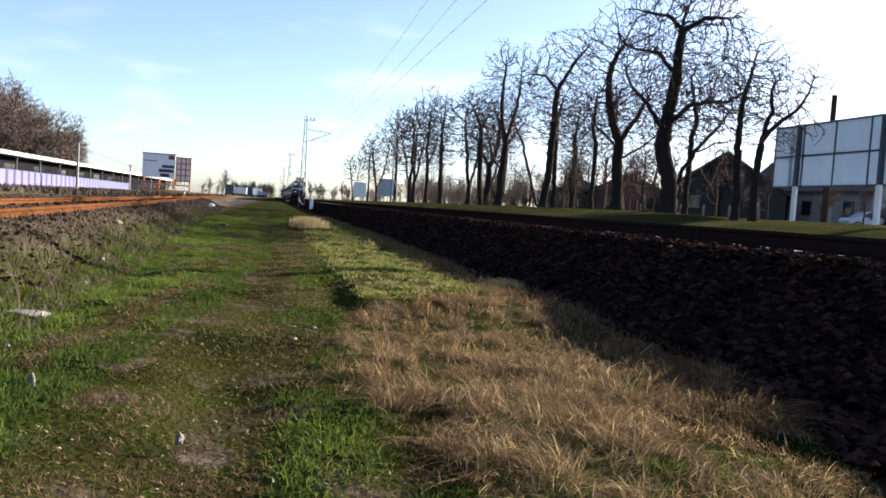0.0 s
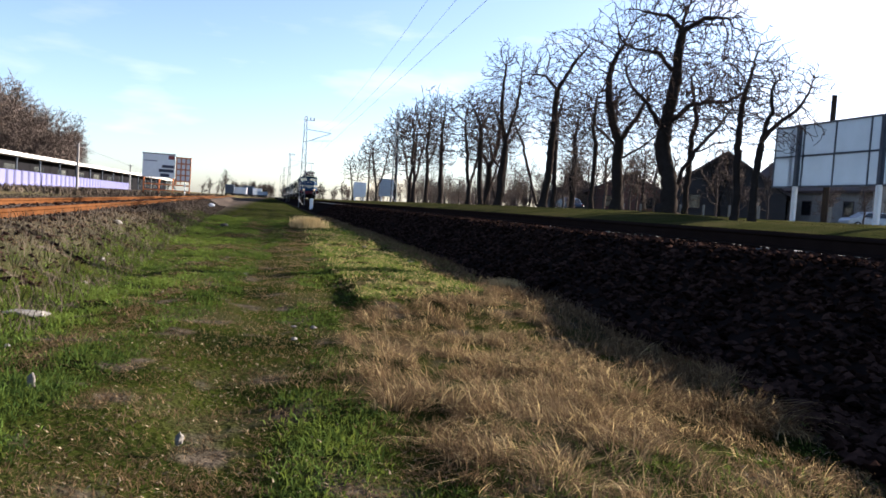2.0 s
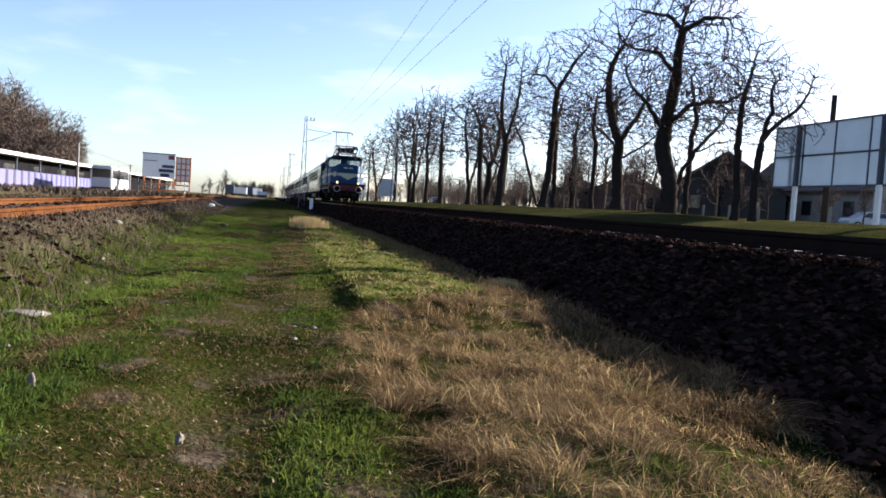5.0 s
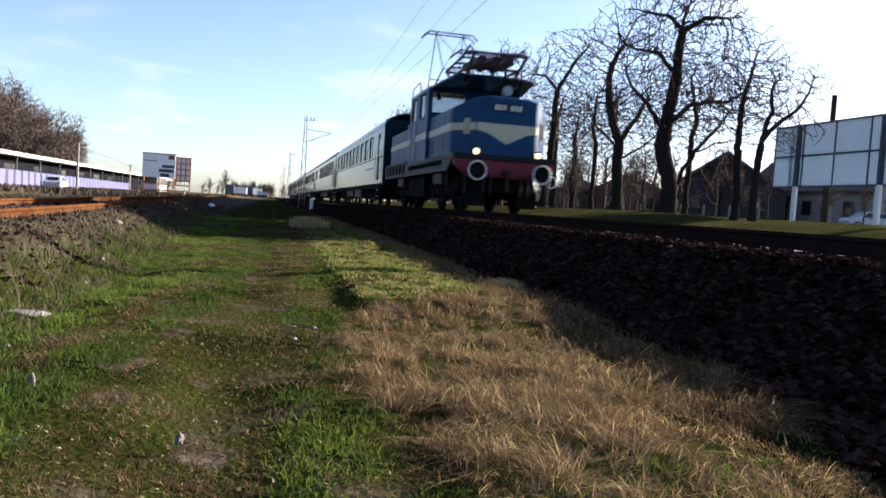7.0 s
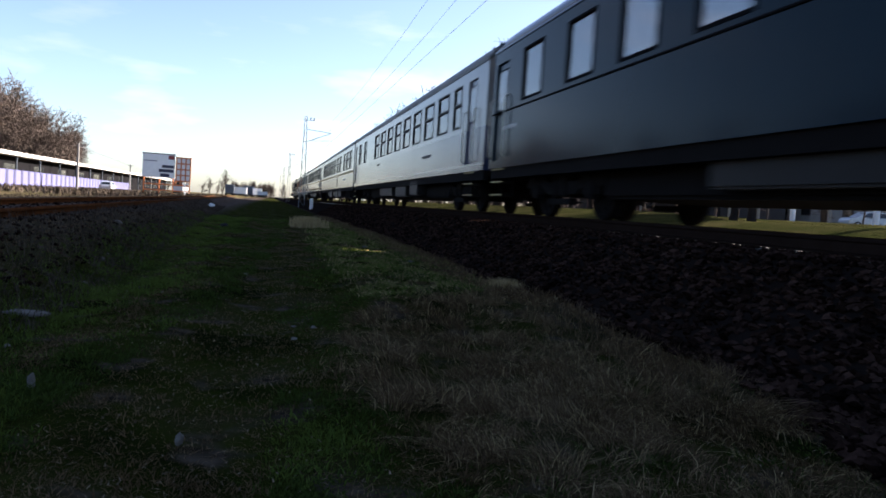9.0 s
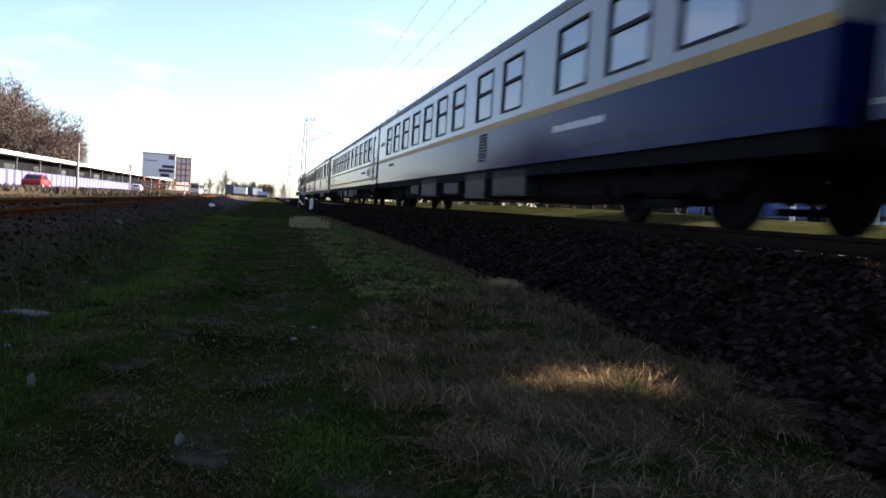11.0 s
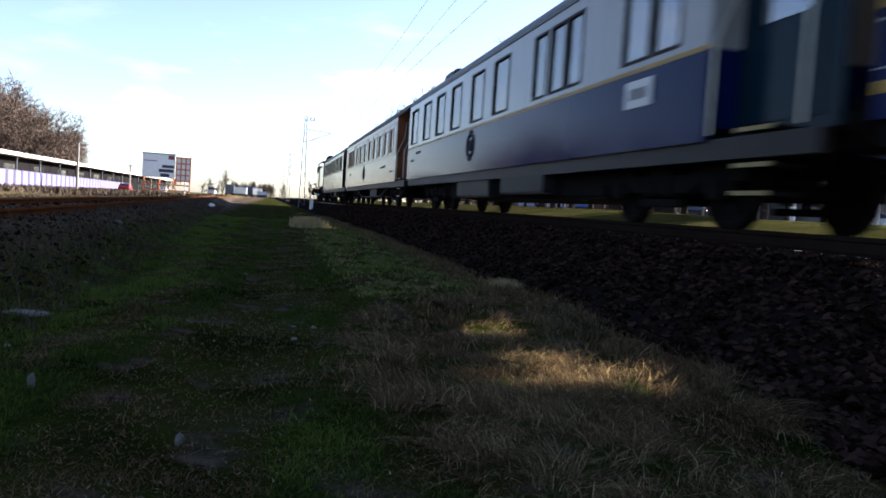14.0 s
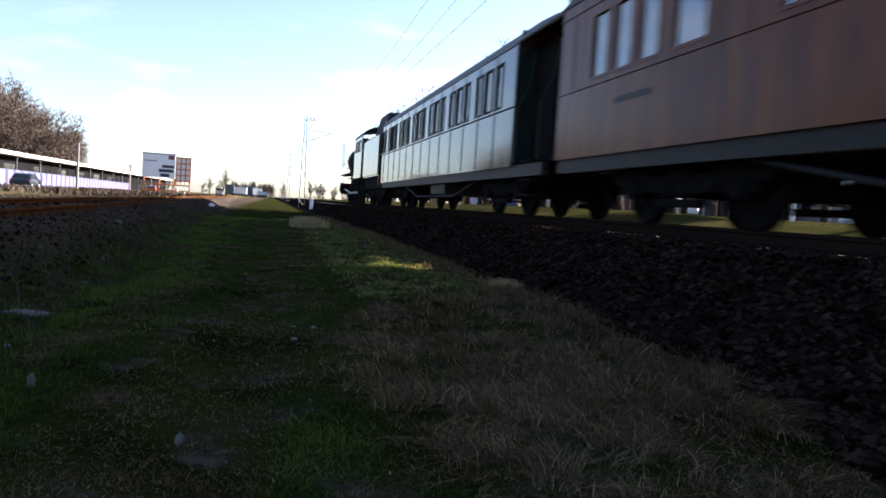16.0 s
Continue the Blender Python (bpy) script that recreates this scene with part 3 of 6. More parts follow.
M.update(
    blue=paint("blue loco paint", (0.005, 0.044, 0.112), 0.42, dirt=(0.012, 0.024, 0.040), spec=0.12),
    cream=paint("cream paint", (0.42, 0.40, 0.30), 0.45, amount=0.3),
    red=paint("dull red paint", (0.13, 0.010, 0.018), 0.5, dirt=(0.03, 0.02, 0.02)),
    maroon=paint("maroon paint", (0.035, 0.007, 0.012), 0.5, dirt=(0.02,0.012,0.012)),
    night=paint("dark grey-blue paint", (0.004, 0.015, 0.024), 0.10, dirt=(0.012, 0.018, 0.022), spec=0.06),
    royal=paint("royal blue paint", (0.003, 0.009, 0.055), 0.10, dirt=(0.008, 0.016, 0.04), spec=0.06),
    ivory=paint("ivory paint", (0.27, 0.265, 0.25), 0.14, amount=0.25),
    greige=paint("grey-beige paint", (0.20, 0.19, 0.18), 0.12, amount=0.3),
    slate=paint("slate-blue paint", (0.030, 0.037, 0.078), 0.16, dirt=(0.03, 0.03, 0.035)),
    ochre=paint("worn ochre step paint", (0.26, 0.19, 0.07), 0.6),
    skirt=paint("grey-blue frame paint", (0.008, 0.012, 0.018), 0.5, dirt=(0.014, 0.014, 0.014), spec=0.12),
    sole=paint("dusty grey-brown solebar", (0.020, 0.017, 0.016), 0.5, dirt=(0.045, 0.036, 0.03), amount=0.7, spec=0.15),
    crate=paint("dusty grey equipment boxes", (0.011, 0.011, 0.012), 0.5, dirt=(0.024, 0.021, 0.018), amount=0.6, spec=0.12),
    yellow=paint("ochre yellow paint", (0.30, 0.17, 0.02), 0.45),
    brown=paint("faded red-brown varnish", (0.105, 0.040, 0.026), 0.15, dirt=(0.21, 0.072, 0.022), amount=0.9, spec=0.1, start=0.40),
    teak=paint("red-brown timber", (0.10, 0.032, 0.015), 0.5),
    green=paint("dark green varnished paint", (0.010, 0.022, 0.018), 0.07, dirt=(0.02, 0.025, 0.022), spec=1.0),
    roof=paint("grey roof paint", (0.09, 0.095, 0.10), 0.5),
    roofdark=paint("sooty roof", (0.03, 0.03, 0.032), 0.55),
    gear=material("grimy running gear", (0.009, 0.008, 0.008), 0.85, 0.0, scale=4, fine=18, spec=0.03),
    chrome=material("bright handrail", (0.40, 0.38, 0.32), 0.4, 0.5),
    plate=material("white plate", (0.50, 0.50, 0.48), 0.5, scale=3, vary=0.1),
    inside=material("cream interior lining", (0.42, 0.38, 0.32), 0.6),
    ink=material("black lettering", (0.02, 0.02, 0.022), 0.6),
    glass=glass_material(),
    lamp=glow("warm headlamp", (1.0, 0.66, 0.30), 0.55),
    lens=material("clear lamp glass", (0.22, 0.24, 0.27), 0.1),
)


def disc(bm, c, axis, r, depth, n=20):
    a = Vector(axis).normalized() * depth / 2
    return rod(bm, Vector(c) - a, Vector(c) + a, r, n=n)


def ring(bm, c, r, t, axis="Y", n=24):
    """A flat torus round c."""
    rows = []
    for i in range(n):
        a = 6.28319 * i / n
        rr = []
        for k in range(5):
            b = 6.28319 * k / 5
            q = r + t * math.cos(b)
            u, v, w = q * math.cos(a), q * math.sin(a), t * math.sin(b)
            rr.append(Vector(c) + (Vector((u, w, v)) if axis == "Y" else Vector((w, u, v))))
        rows.append(rr)
    return loft(bm, rows + [rows[0]], cap=False)


def shared(name, source, parent, loc):
    """Another object on the mesh of source, with the parts of source too."""
    o = new(name, source.data)
    o.parent = parent
    o.location = loc
    for c in source.children:
        k = new(c.name.split(".")[0], c.data)
        k.parent = o
        k.location = c.location
    return o


KIT = {}


def wheel_bm(r):
    bm = bmesh.new()
    n = 28
    prof = [(0.10, 0.03), (0.10, 0.09), (r * 0.78, 0.06), (r * 0.82, 0.115), (r, 0.10), (r * 1.0, 0.0), (r * 1.06, -0.005), (r * 1.06, -0.03), (r * 0.84, -0.03), (r * 0.78, 0.0)]
    rings = [[(x, q * math.cos(6.28319 * i / n), q * math.sin(6.28319 * i / n)) for q, x in prof] for i in range(n)]
    loft(bm, rings + [rings[0]], cap=False)
    disc(bm, (0.05, 0, 0), (1, 0, 0), 0.11, 0.16, 14)
    return bm


WHEELSETS = []


def wheelset(parent, y, r):
    """An axle with its two wheels, whose treads stand on the rails."""
    key = ("wheelset", r)
    if key in KIT:
        o = shared("wheelset", KIT[key], parent, (0, y, r))
    else:
        bm = wheel_bm(r)
        bmesh.ops.translate(bm, vec=(0.735, 0, 0), verts=bm.verts)
        other = wheel_bm(r)
        bmesh.ops.scale(other, vec=(-1, 1, 1), verts=other.verts)
        bmesh.ops.reverse_faces(other, faces=other.faces)
        bmesh.ops.translate(other, vec=(-0.735, 0, 0), verts=other.verts)
        me = bpy.data.meshes.new("other_wheel")
        other.to_mesh(me)
        other.free()
        bm.from_mesh(me)
        bpy.data.meshes.remove(me)
        rod(bm, (-0.85, 0, 0), (0.85, 0, 0), 0.075, n=10)
        for k in range(5):
            a = 1.2566 * k
            for s in (-1, 1):
                disc(bm, (s * 0.82, 0.6 * r * math.cos(a), 0.6 * r * math.sin(a)), (1, 0, 0), 0.035, 0.03, 6)
        o = KIT[key] = part("wheelset", bm, M["gear"], parent)
        o.location = (0, y, r)
    WHEELSETS.append((o, y, r))
    return o


def bogie(thing, yc, base=2.5, r=0.46):
    """Two axles in a heavy frame with springs and axle boxes."""
    h = base / 2
    bm = bmesh.new()
    for s in (-1, 1):
        x = s * 1.02
        pts = [(-h - 0.55, 0.52), (-h + 0.3, 0.56), (-h + 0.55, 0.40), (h - 0.55, 0.40), (h - 0.3, 0.56), (h + 0.55, 0.52)]
        for (y0, z0), (y1, z1) in zip(pts, pts[1:]):
            loft(bm, [[(x - 0.05, y0, z0), (x + 0.05, y0, z0), (x + 0.05, y0, z0 + 0.22), (x - 0.05, y0, z0 + 0.22)],
                      [(x - 0.05, y1, z1), (x + 0.05, y1, z1), (x + 0.05, y1, z1 + 0.22), (x - 0.05, y1, z1 + 0.22)]])
        for y in (-h, h):
            box(bm, (x - 0.08, y - 0.14, r - 0.14), (x + 0.10, y + 0.14, r + 0.14), 0.02)
            for d in (-0.26, 0.26):
                rod(bm, (x, y + d, r - 0.06), (x, y + d, 0.74), 0.075, n=10)
        for d in (-0.22, 0.22):
            rod(bm, (x, d, 0.36), (x, d, 0.86), 0.11, n=10)
        box(bm, (x - 0.07, -0.5, 0.22), (x + 0.07, 0.5, 0.32), 0.01)
    box(bm, (-1.1, -0.3, 0.55), (1.1, 0.3, 0.80))
    b = part("bogie", bm, M["gear"], thing)
    b.location = (0, yc, 0)
    for y in (-h, h):
        wheelset(b, y, r)
    return b


def buffers(thing, y, face, mat_head=None, rimmed=False):
    for s in (-1, 1):
        bm = bmesh.new()
        rod(bm, (0, 0.0, 0), (0, -face * 0.45, 0), 0.09, n=12)
        disc(bm, (0, face * 0.02, 0), (0, 1, 0), 0.245, 0.05, 24)
        o = part("buffer", bm, mat_head or M["gear"], thing, "round black buffer")
        o.location = (s * 0.875, y, 1.05)
        if rimmed:
            bm = bmesh.new()
            ring(bm, (0, 0, 0), 0.235, 0.022)
            k = part("rim", bm, M["plate"], o, "white painted buffer rim")
            k.location = (0, face * 0.045, 0)


def cut_wall(lower, upper, x0, x1, y0, y1, z0, z1, belt, openings):
    """A wall of boxes round its openings, split into two colours at the belt."""
    cuts = sorted({y0, y1, *[v for o in openings for v in o[:2] if y0 < v < y1]})
    for a, b in zip(cuts, cuts[1:]):
        mid = (a + b) / 2
        spans, z = [], z0
        for oz0, oz1 in sorted((o[2], o[3]) for o in openings if o[0] < mid < o[1]):
            if oz0 > z + 0.01:
                spans.append((z, oz0))
            z = oz1
        if z < z1:
            spans.append((z, z1))
        for s0, s1 in spans:
            if s0 < belt:
                box(lower, (x0, a, s0), (x1, b, min(s1, belt)))
            if s1 > belt:
                box(upper, (x0, a, max(s0, belt)), (x1, b, s1))


def window(thing, side, half, y, w, z0, z1, bar, frame_mat):
    key = ("window", round(w, 2), round(z1 - z0, 2), bar, side, frame_mat.name, round(half, 2))
    h = z1 - z0
    loc = (side * half, y, z0)
    if key in KIT:
        return shared("window", KIT[key], thing, loc)
    bm = bmesh.new()
    f = 0.045
    xs = sorted((side * 0.012, -side * 0.055))
    for y0, y1, a, b in ((-w / 2, w / 2, 0, f), (-w / 2, w / 2, h - f, h), (-w / 2, -w / 2 + f, f, h - f), (w / 2 - f, w / 2, f, h - f)):
        box(bm, (xs[0], y0, a), (xs[1], y1, b))
    if bar:
        box(bm, (xs[0], -w / 2 + f, h * 0.56 - 0.03), (xs[1], w / 2 - f, h * 0.56 + 0.03))
    o = part("window", bm, frame_mat, thing)
    o.location = loc
    xs = sorted((-side * 0.026, -side * 0.032))
    part("pane", boxes(((xs[0], -w / 2 + 0.02, 0.02), (xs[1], w / 2 - 0.02, h - 0.02))), M["glass"], o)
    KIT[key] = o
    return o


def arc_roof(half, gutter, top, y0, y1, droop0=0.0, droop1=0.0):
    bm = bmesh.new()
    n = 14

    def prof(dz, inset):
        out = []
        for i in range(n + 1):
            u = -1 + 2 * i / n
            zz = gutter + (top - dz - gutter) * (max(0.0, 1 - abs(u) ** 2.6)) ** 0.62
            out.append((u * (half - inset), zz))
        return out

    def section(y, dz):
        o, i = prof(dz, -0.02), prof(dz + 0.06, 0.05)
        return [(x, y, z) for x, z in o] + [(x, y, z) for x, z in reversed(i)]

    ys = [y0, y0 + 0.35, y0 + 1.0, y1 - 1.0, y1 - 0.35, y1]
    ds = [droop0, droop0 * 0.4, 0, 0, droop1 * 0.4, droop1]
    return loft(bm, [section(y, d) for y, d in zip(ys, ds)])


def bars(thing, name, mat, spots, label="illegible small lettering"):
    """Lettering too small to read, as dashes standing proud of the side."""
    bm = bmesh.new()
    rng = random.Random(len(spots) + int(spots[0][1] * 7))
    for x, y0, y1, z, h in spots:
        y = y0
        while y < y1:
            w = rng.uniform(0.5, 1.6) * h
            box(bm, (x - 0.004, y, z), (x + 0.003, min(y + w, y1), z + h * rng.uniform(0.75, 1.0)))
            y += w + h * 0.28
    return tagged(part(name, bm, mat, thing, label), kind="stuff")


def coach(name, label, a, b, lower, upper, belt, sill, top, centres, width, bar=False, stripes=(), half=1.42, gutter=3.40, roof=4.02,
          porch=0.0, porch_mat=None, doors=(), roof_mat=None, frame_mat=None, vents=(), boxes_under=(), truss=False, letters=(), ribs=(), solebar=None, wheelbase=2.5, units=(), rail_mat=None):
    L = b - a
    t = tagged(empty(name), label, "railway coach", "vehicles of the train")
    lo, up = bmesh.new(), bmesh.new()
    y0, y1 = porch, L - 0.35
    ws = [((c if isinstance(c, tuple) else (c, width))) for c in centres]
    ops = [(c - a - w / 2, c - a + w / 2, sill, top) for c, w in ws]
    ops += [(d - a - 0.42, d - a + 0.42, 1.08, 3.12) for d in doors]
    for s in (-1, 1):
        x0, x1 = sorted((s * half, s * (half - 0.06)))
        cut_wall(lo, up, x0, x1, y0, y1, 0.93, gutter, belt, ops)
    for y in (y0, y1 - 0.06):
        box(lo, (-half + 0.06, y, 0.93), (half - 0.06, y + 0.06, belt))
        box(up, (-half + 0.06, y, belt), (half - 0.06, y + 0.06, gutter + 0.25))
    for q in (lo, up):
        bmesh.ops.remove_doubles(q, verts=q.verts, dist=0.0005)
    part("lower_side", lo, lower, t)
    part("upper_side", up, upper, t)
    rm = roof_mat or M["roof"]
    part("roof", arc_roof(half, gutter, roof, 0.0 if porch else y0 - 0.02, y1 + 0.02, 0.16 if porch else 0.05, 0.05), rm, t, smooth=True)
    for s in (-1, 1):
        part("gutter", boxes(((s * half - 0.02, y0, gutter - 0.02), (s * half + 0.02, y1, gutter + 0.025))), rm, t)
    part("floor", boxes(((-half + 0.07, max(0.1, porch), 0.96), (half - 0.07, L - 0.4, 1.10)), *([((-0.7, 0.1, 0.96), (0.7, porch, 1.10))] if porch else [])), M["gear"], t)
    part("seat_row", boxes(((0.45, y0 + 1.6, 1.10), (1.2, y1 - 1.6, 1.95))), M["inside"], t)
    fm = frame_mat or M["dark"]
    for c, w in ws:
        for s in (-1, 1):
            window(t, s, half, c - a, w, sill, top, bar, fm)
    for z0, z1, mat in stripes:
        for s in (-1, 1):
            x0, x1 = sorted((s * (half - 0.01), s * (half + 0.004)))
            part("stripe", boxes(((x0, y0, z0), (x1, y1, z1))), mat, t)
    for z in ribs:
        for s in (-1, 1):
            part("rib", rods([(s * half, y0, z), (s * half, y1, z)], 0.022, 6), fm, t)
    for d in doors:
        for s in (-1, 1):
            o = part("door", cut_door(s), lower, t)
            o.location = (s * (half - 0.05), d - a, 1.09)
            xs = sorted((s * 0.01, -s * 0.002))
            part("pane", boxes(((xs[0] - 0.012, -0.26, 1.05), (xs[1] - 0.004, 0.26, 1.85))), M["glass"], o)
            for e in (-0.5, 0.5):
                x = s * (half + 0.07)
                part("handrail", rods([(s * half, d - a + e, 1.15), (x, d - a + e, 1.2), (x, d - a + e, 2.35), (s * half, d - a + e, 2.4)], 0.016), M["chrome"], t, "pale steel handrail")
            for z in (0.35, 0.62, 0.88):
                x0, x1 = sorted((s * (half - 0.28), s * (half - 0.02)))
                st = part("step", boxes(((x0, d - a - 0.42, z), (x1, d - a + 0.42, z + 0.035))), M["gear"], t)
                x = s * (half - 0.015)
                part("step_edge", boxes(((x - 0.006, d - a - 0.42, z + 0.008), (x + 0.006, d - a + 0.42, z + 0.038))), M["ochre"], st, "ochre painted step edge")
            for e in (-0.42, 0.40):
                x0, x1 = sorted((s * (half - 0.28), s * (half - 0.22)))
                part("step_hanger", boxes(((x0, d - a + e, 0.33), (x1, d - a + e + 0.02, 0.95))), M["gear"], t)
    # underframe
    sb = solebar or M["gear"]
    for s in (-1, 1):
        x0, x1 = sorted((s * (half - 0.05), s * (half - 0.16)))
        part("solebar", boxes(((x0, 0.1, 0.72), (x1, L - 0.4, 0.95))), sb, t)
    for y0_, y1_, z0, x in boxes_under:
        part("equipment_box", boxes(((-half + x, y0_, z0), (half - x, y1_, 0.90)), bevel=0.03), M["crate"], t)
    if truss:
        for s in (-1, 1):
            x = s * 1.2
            part("truss_rod", rods([(x, 4.6, 0.80), (x, 7.4, 0.36), (x, L - 7.8, 0.36), (x, L - 5.0, 0.80)], 0.03), M["dark"], t)
    if not truss:
        part("underfloor_gear", boxes(((-1.05, 5.1, 0.32), (1.05, L - 5.5, 0.80)), bevel=0.05), M["gear"], t)
    for yb in (3.4, L - 3.8):
        bogie(t, yb, wheelbase)
    buffers(t, 0.02, -1)
    buffers(t, L - 0.35, 1)
    # gangway
    for y0_, y1_ in (((porch if not porch else 0.25) - 0.28, porch if not porch else 0.3), (L - 0.36, L - 0.02)):
        bm = bmesh.new()
        for i in range(5):
            k = y0_ + (y1_ - y0_) * i / 5
            box(bm, (-0.72 + 0.03 * (i % 2), k, 1.0), (0.72 - 0.03 * (i % 2), k + (y1_ - y0_) / 5, 3.25 - 0.03 * (i % 2)))
        part("gangway", bm, M["black"], t, "folded black rubber gangway")
    if porch:
        pm = porch_mat or lower
        for s in (-1, 1):
            x0, x1 = sorted((s * 1.02, s * 0.98))
            part("porch_wall", boxes(((x0, 0.3, 1.0), (x1, porch, 3.35))), pm, t)
            o = part("porch_door", boxes(((x0 + s * 0.03, 0.55, 1.12), (x1 + s * 0.03, porch - 0.2, 3.1)), bevel=0.01), pm, t)
            xs = sorted((s * 1.055, s * 1.062))
            if porch > 1.8:
                part("pane", boxes(((xs[0], 0.75, 2.15), (xs[1], porch - 0.4, 2.95))), M["glass"], o)
            for e in (0.35, porch - 0.05):
                x = s * (half - 0.04)
                part("handrail", rods([(x, e, 1.0), (x, e, 2.0), (x - s * 0.25, e, 2.6), (x - s * 0.3, e, 3.2)], 0.02), rail_mat or M["chrome"], t, "curved steel handrail")
            x0, x1 = sorted((s * 1.0, s * (half - 0.03)))
            ym = 0.3 + (porch - 0.3) * 0.45
            xe = s * (half - 0.02)
            for z in (0.34, 0.62, 0.98):
                st = part("porch_step", boxes(((x0, ym - 0.3, z), (x1, ym + 0.3, z + 0.045))), M["gear"], t)
                part("step_edge", boxes(((xe - 0.008, ym - 0.3, z + 0.003), (xe + 0.008, ym + 0.3, z + 0.048))), M["ochre"] if rail_mat is None else M["gear"], st, "ochre painted step edge")
    for v in vents:
        part("roof_vent", boxes(((-0.28, v - a - 0.35, roof - 0.06), (0.28, v - a + 0.35, roof + 0.16)), bevel=0.06), rm, t)
    for u0, u1, hgt in units:
        part("roof_unit", boxes(((-0.75, u0 - a, roof - 0.22), (0.75, u1 - a, roof + hgt)), bevel=0.08), M["roofdark"], t)
    for mat, spots in letters:
        bars(t, "lettering", mat, [(-half, p - a, q - a, z, h) for p, q, z, h in spots])
    return t


def cut_door(s):
    bm = bmesh.new()
    xs = sorted((0.0, -s * 0.035))
    for y0, y1, z0, z1 in ((-0.41, 0.41, 0, 1.0), (-0.41, 0.41, 1.9, 2.02), (-0.41, -0.28, 1.0, 1.9), (0.28, 0.41, 1.0, 1.9)):
        box(bm, (xs[0], y0, z0), (xs[1], y1, z1))
    return bm


def crest(thing, y, z, half, mat):
    """An oval emblem in relief, drawn as plain wreath and shield."""
    bm = bmesh.new()
    ring(bm, (0, 0, 0), 0.27, 0.035, axis="X")
    box(bm, (-0.015, -0.1, -0.13), (0.012, 0.1, 0.13), 0.01)
    for i in range(10):
        a = 0.628 * i
        disc(bm, (0, 0.30 * math.cos(a), 0.33 * math.sin(a)), (1, 0, 0), 0.06, 0.02, 8)
    o = part("emblem", bm, mat, thing, "round cast emblem on the coach side")
    o.location = (-half - 0.006, y, z)


def sign_plate(thing, y, z, half, w=0.75, h=0.36):
    o = part("sign_plate", boxes(((-0.02, -w / 2, -h / 2), (0.0, w / 2, h / 2)), bevel=0.008), M["plate"], thing, "white number board")
    o.location = (-half - 0.002, y, z)
    bm = bmesh.new()
    for k in range(4):
        y0 = -w * 0.3 + k * w * 0.16
        box(bm, (-0.024, y0, -h * 0.2), (-0.019, y0 + w * 0.1, h * 0.2))
    part("lettering", bm, M["ink"], o)


